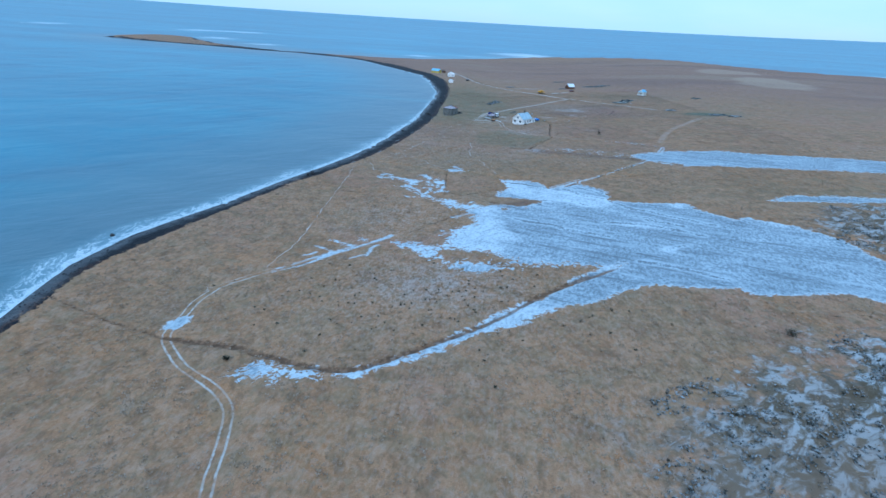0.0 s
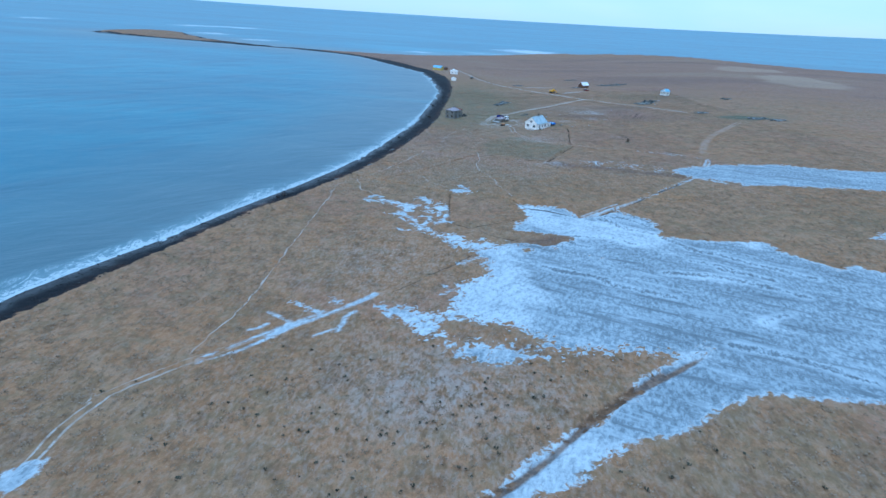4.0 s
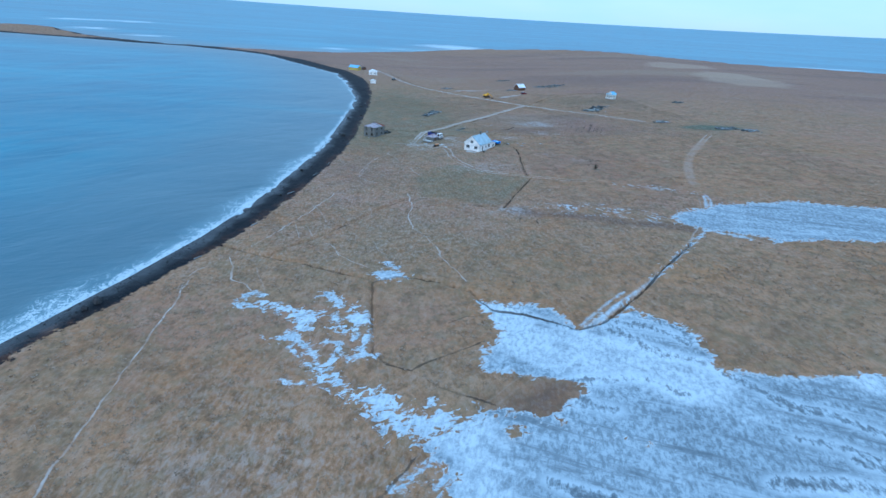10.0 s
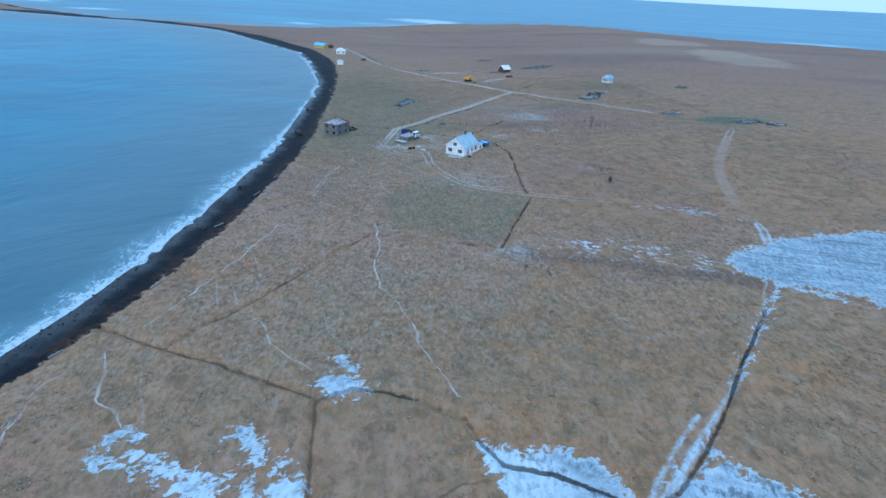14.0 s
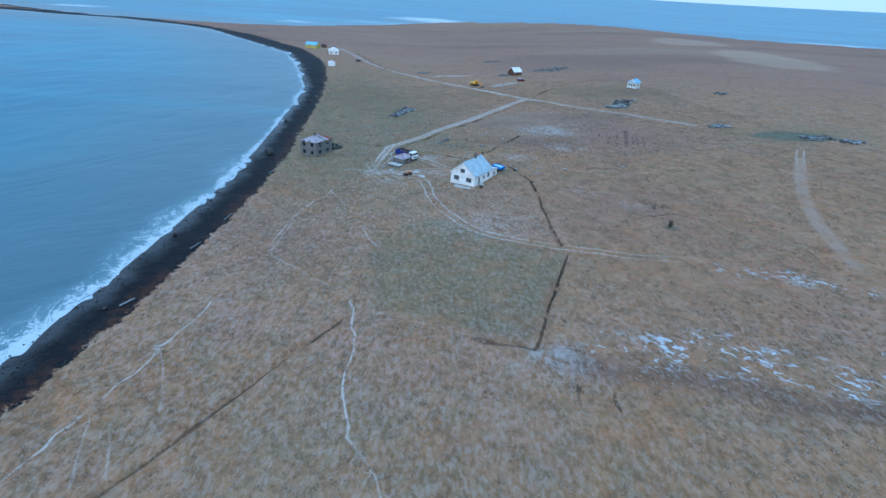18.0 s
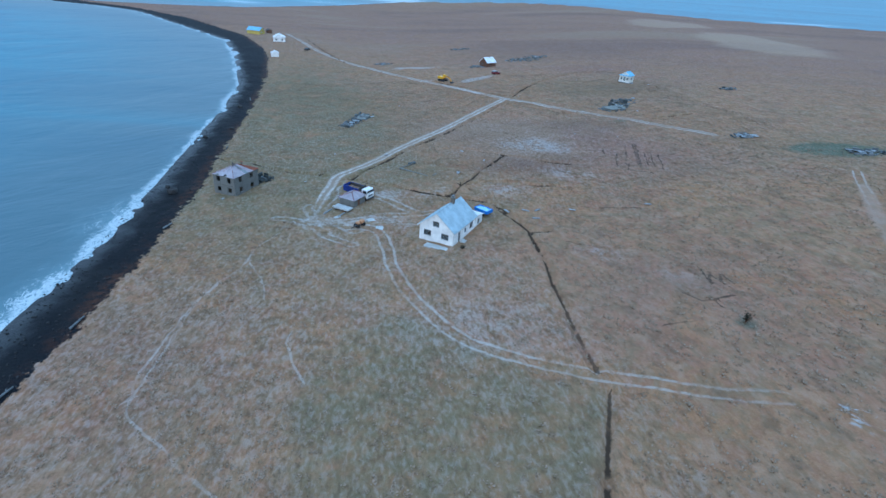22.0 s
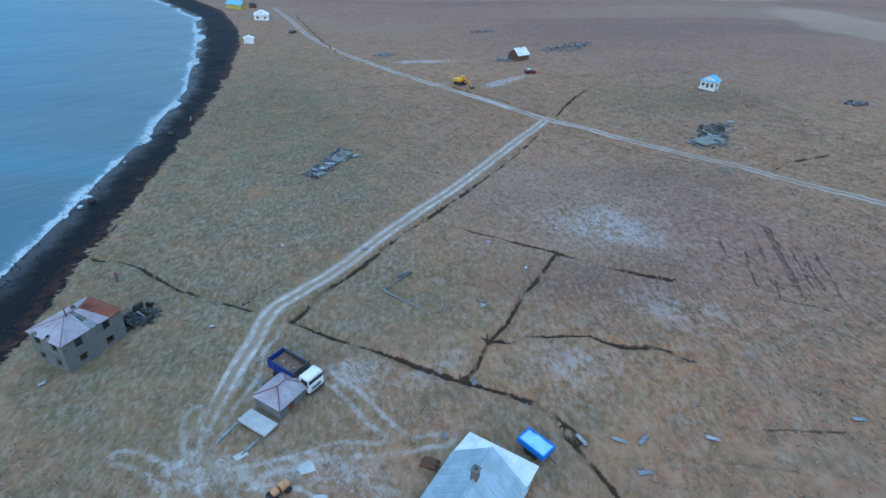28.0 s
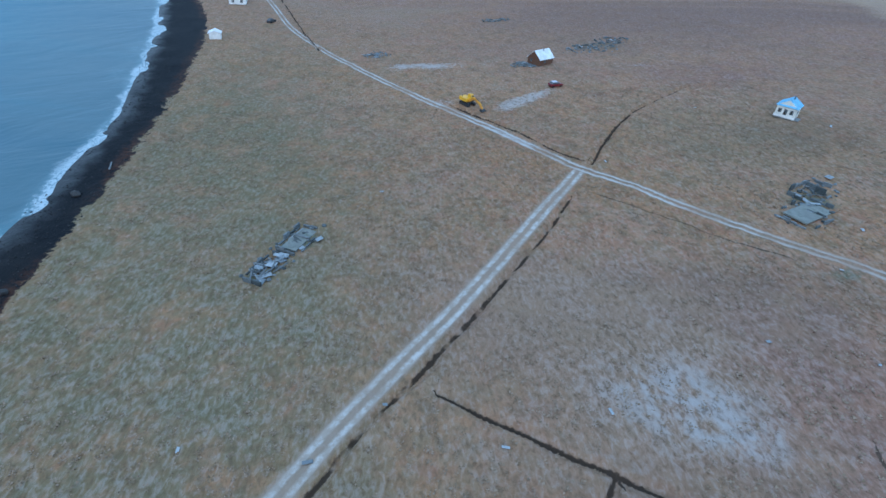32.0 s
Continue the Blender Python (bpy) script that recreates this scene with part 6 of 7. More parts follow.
# ---- the shed, the tipper lorry and the yard ----
def hip_shed():
    W, L, E, R = 3.7, 4.5, 1.75, 2.7
    f = thing("hip_roof_shed", 31.95, 332.3, -42, "low grey concrete shed with a faded pink-red hip roof", "shed", sink=0.1)
    flat = lambda x: E
    for name, width, holes, m in (("front_wall", W, [], Matrix()), ("back_wall", W, [], pose(0, L, 0, 0, 0, 180)), ("side_wall", L - 0.42, [(-1.0, -0.1, 0.0, 1.6)], pose(W / 2, L / 2, 0, 0, 0, 90)), ("side_wall", L - 0.42, [(0.4, 1.0, 0.8, 1.3)], pose(-W / 2, L / 2, 0, 0, 0, -90))):
        part(name, wall(bmesh.new(), width, flat, holes, 0.2, m), CONCRETE, f)
    part("door", boxed(-0.55, 0.08, 0.8, 0.88, 0.05, 1.56, pose(W / 2, L / 2, 0, 0, 0, 90)), DARK_WOOD, f)
    o = 0.2
    a, b, c, d = (-W / 2 - o, -o, E), (W / 2 + o, -o, E), (W / 2 + o, L + o, E), (-W / 2 - o, L + o, E)
    p, q = (0, 1.75, R), (0, L - 1.6, R)
    for u, v, w, x in ((b, c, q, p), (d, a, p, q)):
        part("roof_slope", slope(bmesh.new(), u, v, w, x, 0.06, 9), RED_ROOF, f)
    for u, v, w in ((a, b, p), (c, d, q)):
        u, v, w = Vector(u), Vector(v), Vector(w)
        part("roof_slope", slope(bmesh.new(), u, v, v.lerp(w, 0.98), u.lerp(w, 0.98), 0.06, 8), RED_ROOF, f)
    for u, v in ((a, p), (b, p), (c, q), (d, q), (p, q)):
        part("hip_cap", rod(bmesh.new(), Vector(u) + Vector((0, 0, 0.07)), Vector(v) + Vector((0, 0, 0.07)), 0.075, seg=6), RED_TRIM, f)
    s = thing("loading_platform", 31.0, 330.9, -42, "frosty concrete platform on short legs beside the shed", "platform", sink=0.1)
    part("deck", boxed(0, 0, 0.62, 3.9, 1.9, 0.28, bevel=0.04), PALE_CONCRETE, s)
    part("raised_edge", boxed(0, -0.8, 0.82, 3.8, 0.3, 0.14, bevel=0.02), PALE_CONCRETE, s)
    for x in (-1.6, 0, 1.6):
        for y in (-0.7, 0.7):
            part("leg", boxed(x, y, 0.26, 0.25, 0.25, 0.52), CONCRETE, s)
    for x, y, t, l in ((27.9, 330.5, 52, 3.0), (30.5, 328.3, 50, 2.6)):
        b = thing("timber_beam", x, y, t, "grey weathered timber beam lying on the ground", "beam", "beams by the shed")
        part("plank", boxed(0, 0, 0.1, l, 0.28, 0.2, bevel=0.02), GREY_WOOD, b)
    k = thing("broken_slab", 29.6, 327.3, 30, "broken pale concrete slab lying in the yard", "slab")
    part("piece", boxed(0, 0, 0.1, 1.3, 0.7, 0.2, bevel=0.04), PALE_CONCRETE, k)
    d = thing("oil_drum", 30.9, 336.6, 0, "pale dented drum standing behind the shed", "drum")
    part("body", rod(bmesh.new(), (0, 0, 0), (0, 0, 0.75), 0.36, seg=16), SHEETS, d)
    part("lid", rod(bmesh.new(), (0, 0, 0.75), (0, 0, 0.79), 0.31, seg=16), SHEETS, d)


def tipper_lorry():
    f = thing("tipper_lorry", 34.5, 337.15, -135.5, "blue tipper lorry with white cab and a frosty gravel load", "lorry")
    # local -y is the rear, +x along the axle; the cab looks along +y
    f.matrix_world = pose(34.5, 337.15, ground_at(34.5, 337.15), 0, 0, -135.5)
    for x in (-0.42, 0.42):
        part("chassis_rail", boxed(x, 0.35, 0.85, 0.14, 6.3, 0.24), STEEL, f)
    for x in (-1.0, 1.0):
        for y in (-1.6, -0.35):
            wheel(f, x, y, 0.5, 0.5, 0.42)
        wheel(f, x, 3.05, 0.5, 0.5, 0.3)
    bed = part("tipper_body", boxed(0, -0.55, 1.18, 2.45, 4.3, 0.14, bevel=0.02), BLUE, f)
    for x in (-1.2, 1.2):
        part("side_board", boxed(x, -0.55, 1.85, 0.1, 4.3, 1.2, bevel=0.02), BLUE, bed)
        for i in range(5):
            part("rib", boxed(x * 1.05, -2.5 + i * 0.97, 1.8, 0.08, 0.12, 1.1), BLUE, bed)
        # a thin dark sheet added just inside each side board
        part("inner_side", boxed(x * 0.94, -0.55, 1.86, 0.04, 4.1, 1.14), STEEL, bed, "dark inner side")
    part("tailboard", boxed(0, -2.68, 1.85, 2.3, 0.09, 1.2, bevel=0.02), BLUE, bed)
    part("headboard", boxed(0, 1.6, 2.0, 2.5, 0.1, 1.55, bevel=0.02), STEEL, bed, "dark headboard")
    load = bmesh.new()
    g = [[load.verts.new((-1.14 + 2.28 * i / 12, -2.6 + 4.1 * j / 20, 1.72 + 0.3 * math.sin(math.pi * i / 12) * math.sin(math.pi * j / 20) + 0.12 * random.random())) for i in range(13)] for j in range(21)]
    for j in range(20):
        for i in range(12):
            load.faces.new((g[j][i], g[j][i + 1], g[j + 1][i + 1], g[j + 1][i]))
    part("gravel_load", load, GRAVEL_LOAD, f, "frosted gravel load")
    cab = part("cab", prism(bmesh.new(), [(2.3, 0.75), (3.8, 0.75), (3.86, 1.5), (3.66, 2.5), (3.5, 2.65), (2.4, 2.65), (2.3, 2.55)], -1.1, 1.1, "x"), TRUCK_WHITE, f, "white lorry cab")
    ws = pose(0, 3.78, 2.0, -11, 0, 0)
    part("windscreen", boxed(0, 0.01, 0, 1.95, 0.04, 0.8, ws), DARK_GLASS, cab)
    part("windscreen_surround", boxed(0, -0.025, 0, 2.08, 0.04, 0.88, ws), DARK_FRAME, cab)
    for x in (-1.115, 1.115):
        part("side_window", boxed(x, 3.12, 2.02, 0.03, 0.92, 0.72), DARK_GLASS, cab)
        part("mirror", boxed(x * 1.14, 3.75, 1.9, 0.12, 0.1, 0.45, bevel=0.02), DARK_FRAME, cab)
        part("headlight", boxed(x * 0.75, 3.86, 0.95, 0.34, 0.08, 0.2, bevel=0.02), LAMP_GLASS, cab)
        part("mudguard", boxed(x * 0.86, 3.05, 1.08, 0.34, 1.25, 0.08, bevel=0.02), STEEL, f)
    part("bumper", boxed(0, 3.9, 0.62, 2.25, 0.2, 0.32, bevel=0.04), STEEL, f)
    part("grille", boxed(0, 3.85, 1.25, 1.4, 0.05, 0.35, bevel=0.01), DARK_FRAME, cab)
    part("fuel_tank", rod(bmesh.new(), (0.95, 0.6, 0.8), (0.95, 1.8, 0.8), 0.3, seg=14), STEEL, f)


def yard_things():
    r = thing("rusty_roller", 33.5, 322.1, 38, "small rusty orange machine on dark rollers in the yard", "machine")
    part("chassis", boxed(0, 0, 0.5, 2.4, 0.7, 0.16, bevel=0.03), STEEL, r)
    part("drawbar", rod(bmesh.new(), (-1.2, 0, 0.5), (-2.1, 0.1, 0.2), 0.09), STEEL, r)
    part("hood", boxed(0.65, 0, 0.85, 1.0, 0.8, 0.6, bevel=0.12), ORANGE, r, "faded orange hood")
    part("tank", boxed(-0.35, 0.05, 0.8, 0.7, 0.75, 0.5, bevel=0.1), ORANGE, r)
    for x in (-0.7, 0.75):
        part("roller", rod(bmesh.new(), (x, -0.55, 0.36), (x, 0.55, 0.36), 0.36, seg=18), RUBBER, r)
    for x, y, turn, rad in ((37.3, 320.6, 20, 0.95), (36.0, 324.5, 70, 0.9)):
        w = thing("broken_slab", x, y, turn, "broken pale slab lying flat in the frosty yard", "slab", "slabs in the yard")
        rim = [(rad * k * math.cos(a), rad * k * math.sin(a)) for a, k in ((0.1, 1.0), (1.0, 0.75), (1.9, 1.05), (2.9, 0.9), (3.9, 0.7), (4.6, 1.1), (5.5, 0.85))]
        part("piece", prism(bmesh.new(), rim, -0.05, 0.1, "z"), PALE_CONCRETE, w)
    t = thing("blue_trailer", 58.6, 321.8, -57, "blue flat trailer covered with a light blue tarpaulin", "trailer")
    part("bed", boxed(0, 0, 0.8, 3.2, 1.9, 0.12, bevel=0.02), STEEL, t)
    for y in (-0.95, 0.95):
        part("side_board", boxed(0, y, 1.08, 3.3, 0.14, 0.62, bevel=0.02), BRIGHT_BLUE, t)
    for x in (-1.58, 1.58):
        part("end_board", boxed(x, 0, 1.08, 0.14, 1.76, 0.62, bevel=0.02), BRIGHT_BLUE, t)
    cover = bmesh.new()
    g = [[cover.verts.new((-1.5 + 3.0 * i / 10, -0.87 + 1.74 * j / 6, 1.26 + 0.09 * math.sin(i * 1.1) * math.sin(j * 0.9))) for i in range(11)] for j in range(7)]
    for j in range(6):
        for i in range(10):
            cover.faces.new((g[j][i], g[j][i + 1], g[j + 1][i + 1], g[j + 1][i]))
    part("tarpaulin", cover, TARP, t, "light blue tarpaulin", True)
    hub = [(-0.35, -0.85), (-0.35, 0.85), (0.5, -0.85), (0.5, 0.85)]
    for x, y in hub:
        part("tyre", rod(bmesh.new(), (x, y - 0.1, 0.36), (x, y + 0.1, 0.36), 0.36, seg=16), RUBBER, t)
    part("drawbar", rod(bmesh.new(), (1.6, 0, 0.7), (2.6, 0, 0.45), 0.07), STEEL, t)
    p = thing("firewood_pile", 47.9, 322.4, -30, "brown heap of boards and logs against the house", "pile")
    rng = random.Random(3)
    for i in range(12):
        part("log", rod(bmesh.new(), (-0.8 + rng.uniform(-0.2, 0.2), -0.5 + 0.2 * (i % 6), 0.12 + 0.2 * (i // 6)), (0.8 + rng.uniform(-0.2, 0.3), -0.5 + 0.2 * (i % 6), 0.12 + 0.2 * (i // 6)), 0.1, seg=6), DARK_WOOD, p)


# ---- cabins, huts and far houses ----
def cabin(name, x, y, turn, W, L, E, R, walls, roof, label, category="cabin", front_windows=(), side_windows=(), door=None, planks=False, frames=WHITE_FRAME, flue=True, hip=0.0, sink=0.12):
    """A small gabled house with its gable facing local -y."""
    f = thing(name, x, y, turn, label, category, sink=sink)
    f.matrix_world = f.matrix_world @ pose(0, -L / 2, 0)
    gable = lambda u: E + (R - E) * (1 - abs(u) / (W / 2))
    flat = lambda u: E
    front, back, right, left = Matrix(), pose(0, L, 0, 0, 0, 180), pose(W / 2, L / 2, 0, 0, 0, 90), pose(-W / 2, L / 2, 0, 0, 0, -90)
    holes = list(front_windows) + ([door] if door else [])
    part("front_wall", wall(bmesh.new(), W - 0.02, gable, holes, 0.16, front, (0,)), walls, f)
    part("back_wall", wall(bmesh.new(), W - 0.02, gable, [], 0.16, back, (0,)), walls, f)
    part("side_wall", wall(bmesh.new(), L - 0.34, flat, side_windows, 0.16, right), walls, f)
    part("side_wall", wall(bmesh.new(), L - 0.34, flat, [], 0.16, left), walls, f)
    for h in front_windows:
        window(f, front, *h, frames, 1 if h[1] - h[0] > 0.9 else 0, False)
    for h in side_windows:
        window(f, right, *h, frames, 1 if h[1] - h[0] > 0.9 else 0, False)
    if door:
        part("door", boxed((door[0] + door[1]) / 2, 0.07, (door[2] + door[3]) / 2, door[1] - door[0] - 0.03, 0.05, door[3] - door[2] - 0.03), DARK_WOOD, f)
    if planks:
        n = int(W / 0.32)
        for i in range(n + 1):
            u = -W / 2 + W * i / n
            clear = [h for h in holes if h[0] - 0.04 < u < h[1] + 0.04]
            if not clear:
                part("batten", boxed(u * 0.99, -0.018, gable(u) / 2 - 0.03, 0.05, 0.03, gable(u) - 0.1), walls, f)
    o = 0.3
    drop = (R - E) / (W / 2) * o
    for sign in (-1, 1):
        a, b = (sign * (W / 2 + o), -o, E - drop), (sign * (W / 2 + o), L + o, E - drop)
        c, d = (0, L + o, R), (0, -o + hip, R)
        bm = slope(bmesh.new(), a, b, c, d, 0.08, 14) if sign > 0 else slope(bmesh.new(), b, a, d, c, 0.08, 14)
        part("roof_slope", bm, roof, f)
    if hip:
        u, v, w = Vector((-W / 2 - o, -o, E - drop)), Vector((W / 2 + o, -o, E - drop)), Vector((0, -o + hip, R))
        part("roof_slope", slope(bmesh.new(), u, v, v.lerp(w, 0.97), u.lerp(w, 0.97), 0.08, 8), roof, f)
    part("ridge_cap", rod(bmesh.new(), (0, -o + hip, R + 0.07), (0, L + o, R + 0.07), 0.08, seg=6), roof, f)
    if flue:
        part("stove_pipe", rod(bmesh.new(), (0.4, L * 0.55, R - 0.4), (0.4, L * 0.55, R + 0.75), 0.1), STEEL, f)
    part("plinth", boxed(0, L / 2, 0.06, W + 0.06, L + 0.06, 0.3), CONCRETE, f)
    return f


def far_buildings():
    c = cabin("timber_cabin", 117.0, 498.0, -60, 5.0, 6.4, 2.3, 4.4, DARK_WOOD, PALE_ROOF, "dark brown timber cabin with a pale metal gable roof", front_windows=[(-1.5, -0.6, 1.0, 1.9)], side_windows=[(-1.2, -0.3, 1.0, 1.8)], door=(0.4, 1.3, 0.2, 2.1), planks=True, frames=DARK_FRAME)
    part("porch_deck", boxed(-0.4, -1.1, 0.2, 4.2, 1.8, 0.16, bevel=0.02), GREY_WOOD, c)
    part("porch_step", boxed(0.8, -2.3, 0.08, 1.4, 0.5, 0.16), GREY_WOOD, c)
    h = cabin("blue_roofed_hut", 161.5, 441.6, -54, 4.5, 4.6, 3.1, 4.5, painted("cream_board", (0.72, 0.7, 0.62), 0.7), SKY_ROOF, "cream wooden hut with a light blue hipped roof", "hut", front_windows=[(-1.75, -0.95, 1.3, 2.3), (-0.4, 0.4, 0.9, 2.3), (0.95, 1.75, 1.3, 2.3)], side_windows=[(-0.5, 0.5, 1.3, 2.2)], frames=DARK_FRAME, hip=1.5, sink=0.0)
    part("skirting", boxed(0, -0.06, 0.55, 4.9, 0.08, 0.5), WHITE_WALL, h)
    part("entry_deck", boxed(2.9, 1.4, 0.2, 1.0, 2.4, 0.3, bevel=0.02), GREY_WOOD, h)
    cabin("shore_house", 13.6, 599.5, 0, 7.0, 6.0, 3.0, 4.6, WHITE_WALL, PALE_ROOF, "white house with pale roof by the shingle beach", "house", front_windows=[(-2.3, -1.2, 1.0, 2.1), (1.2, 2.3, 1.0, 2.1)], frames=DARK_FRAME, hip=2.2)
    cabin("shore_shed", 12.4, 539.6, 4, 3.9, 3.4, 2.3, 3.1, WHITE_WALL, PALE_ROOF, "small white shed near the shingle beach", "shed", flue=False)
    cabin("yellow_house", -2.2, 634.5, 60, 6.0, 9.5, 2.6, 4.4, YELLOW_WALL, SKY_ROOF, "yellow-walled house with a bright blue roof behind the beach", "house", front_windows=[(-1.5, -0.5, 1.0, 2.0)], side_windows=[(-2.5, -1.3, 1.0, 2.0), (1.3, 2.5, 1.0, 2.0)])
    cabin("dark_boathouse", 6.0, 641.0, 20, 3.0, 4.0, 1.9, 2.7, DARK_WOOD, STEEL, "small dark boathouse beside the yellow house", "shed", flue=False)


def excavator():
    f = thing("excavator", 85.6, 465.6, -62, "yellow tracked excavator with its arm lowered to the ground", "excavator")
    for y in (-1.0, 1.0):
        track = part("track", prism(bmesh.new(), [(-1.9, 0.35), (-1.6, 0.02), (1.6, 0.02), (1.9, 0.35), (1.9, 0.55), (1.6, 0.85), (-1.6, 0.85), (-1.9, 0.55)], y - 0.28, y + 0.28, "y"), RUBBER, f)
        for i in range(5):
            part("track_roller", rod(bmesh.new(), (-1.3 + 0.65 * i, y - 0.3, 0.35), (-1.3 + 0.65 * i, y + 0.3, 0.35), 0.22, seg=10), STEEL, track)
    part("undercarriage", boxed(0, 0, 0.75, 2.0, 1.6, 0.3), STEEL, f)
    body = part("upper_body", boxed(-0.6, 0, 1.5, 2.8, 2.4, 0.9, bevel=0.12), YELLOW, f)
    part("counterweight", boxed(-2.0, 0, 1.45, 0.6, 2.4, 1.0, bevel=0.15), YELLOW, body)
    part("exhaust", rod(bmesh.new(), (-1.4, -0.7, 1.9), (-1.4, -0.7, 2.4), 0.07), STEEL, body)
    cab = part("cab", prism(bmesh.new(), [(-0.3, 1.2), (1.0, 1.2), (1.15, 1.9), (0.8, 2.85), (-0.3, 2.85)], 0.2, 1.15, "y"), YELLOW, f)
    part("cab_window", boxed(0.35, 1.16, 2.3, 0.9, 0.03, 0.75), GLASS, cab)
    part("cab_window", boxed(1.03, 0.67, 2.3, 0.03, 0.75, 0.8, pose(0, 0, 0)), GLASS, cab)
    boom = part("boom", prism(bmesh.new(), [(0.7, 1.4), (1.3, 1.3), (2.8, 2.35), (4.6, 1.85), (4.75, 2.15), (2.9, 2.85), (2.3, 2.75)], -0.5, -0.1, "y"), ARM_PAINT, f)
    part("boom_ram", rod(bmesh.new(), (1.3, -0.3, 1.2), (2.6, -0.3, 2.0), 0.09), STEEL, boom)
    arm = part("dipper_arm", prism(bmesh.new(), [(4.3, 2.2), (4.8, 2.35), (6.3, 0.85), (6.0, 0.65)], -0.47, -0.13, "y"), ARM_PAINT, f)
    part("arm_ram", rod(bmesh.new(), (3.3, -0.3, 2.85), (4.6, -0.3, 2.45), 0.08), STEEL, arm)
    part("bucket", prism(bmesh.new(), [(5.8, 0.85), (6.4, 0.95), (6.9, 0.5), (6.65, 0.05), (6.0, 0.08), (5.7, 0.45)], -0.95, 0.3, "y"), STEEL, f, "dark steel bucket")


def car(x, y, turn, paint, label, roof=None):
    f = thing("parked_car", x, y, turn, label, "car")
    body = part("body", prism(bmesh.new(), [(-2.0, 0.35), (2.05, 0.35), (2.1, 0.7), (1.95, 0.9), (0.9, 1.0), (-1.9, 1.02), (-2.05, 0.75)], -0.85, 0.85, "y"), paint, f)
    part("cabin", prism(bmesh.new(), [(-1.75, 1.0), (0.9, 1.0), (0.3, 1.45), (-1.4, 1.48)], -0.76, 0.76, "y"), DARK_FRAME, body)
    part("roof", boxed(-0.55, 0, 1.5, 1.75, 1.45, 0.06, bevel=0.02), roof or paint, body)
    part("windscreen", prism(bmesh.new(), [(0.92, 1.01), (0.95, 1.03), (0.36, 1.46), (0.33, 1.44)], -0.68, 0.68, "y"), DARK_GLASS, body)
    for yy in (-0.6, 0.6):
        part("headlight", boxed(2.06, yy, 0.72, 0.06, 0.3, 0.14), LAMP_GLASS, body)
        part("tail_light", boxed(-2.06, yy, 0.8, 0.05, 0.22, 0.2), RED_CAR, body)
    for xx in (-1.25, 1.3):
        for yy in (-0.8, 0.8):
            part("tyre", rod(bmesh.new(), (xx, yy - 0.1, 0.32), (xx, yy + 0.1, 0.32), 0.32, seg=14), RUBBER, f)


# ---- ruins, rubble and litter ----
def ruin(x, y, turn, w, d, label, seed, stones=60, planks=14, sheets=5, tall=1.0, name="ruined_building", rock=None, floor=False):
    """Wall stumps of old concrete and stone, with fallen timber and sheets in between."""
    rng = random.Random(seed)
    rock = rock or RUBBLE
    f = thing(name, x, y, turn, label, "ruin", "ruins on the croft")
    base = f.matrix_world.translation.z
    inv = f.matrix_world.inverted()

    def down(u, v):
        p = f.matrix_world @ Vector((u, v, 0))
        return (inv @ Vector((p.x, p.y, ground_at(p.x, p.y)))).z

    for u, v, length, t in ((-w / 2, 0, d * 0.8, 90), (w / 2, d * 0.1, d * 0.6, 90), (-w * 0.1, -d / 2, w * 0.5, 0), (w * 0.05, d / 2, w * 0.75, 0), (w * 0.08, 0, d * 0.7, 90)):
        n = max(2, int(length / 1.3))
        for i in range(n):
            if rng.random() < 0.2:
                continue
            k = (i + 0.5) / n - 0.5
            uu, vv = u + (length * k if t == 0 else 0), v + (length * k if t else 0)
            h = tall * rng.choice((0.35, 0.5, 0.7, 1.1))
            m = pose(uu, vv, down(uu, vv) - 0.1, rng.uniform(-4, 4), rng.uniform(-4, 4), t + rng.uniform(-4, 4))
            part("wall_stump", boxed(0, 0, h / 2, length / n * 0.98, 0.32, h + 0.1, m, 0.05), rock, f)
    if floor:
        part("floor_slab", boxed(0, 0, max(down(-w * 0.4, 0), down(w * 0.4, 0), down(0, 0)) + 0.02, w * 0.8, d * 0.62, 0.34, bevel=0.06), OLD_FLOOR, f, "pale mossy concrete floor")
    for i in range(stones):
        u, v = rng.gauss(0, w * 0.28), rng.gauss(0, d * 0.28)
        r = rng.uniform(0.16, 0.5)
        part("stone", stone(bmesh.new(), u, v, down(u, v) + r * 0.25, r, rng), rock, f)
    for i in range(planks):
        u, v = rng.gauss(0, w * 0.24), rng.gauss(0, d * 0.24)
        m = pose(u, v, down(u, v) + 0.2 + rng.random() * 0.3 * tall, rng.uniform(-8, 8), rng.uniform(-12, 12), rng.uniform(0, 180))
        part("plank", boxed(0, 0, 0, rng.uniform(1.5, 3.8), 0.22, 0.08, m), GREY_WOOD, f)
    for i in range(sheets):
        u, v = rng.gauss(0, w * 0.25), rng.gauss(0, d * 0.25)
        m = pose(u, v, down(u, v) + 0.22 + rng.random() * 0.25 * tall, rng.uniform(-14, 14), rng.uniform(-14, 14), rng.uniform(0, 180))
        part("sheet", boxed(0, 0, 0, rng.uniform(1.2, 2.4), rng.uniform(0.7, 1.3), 0.05, m), SHEETS, f)


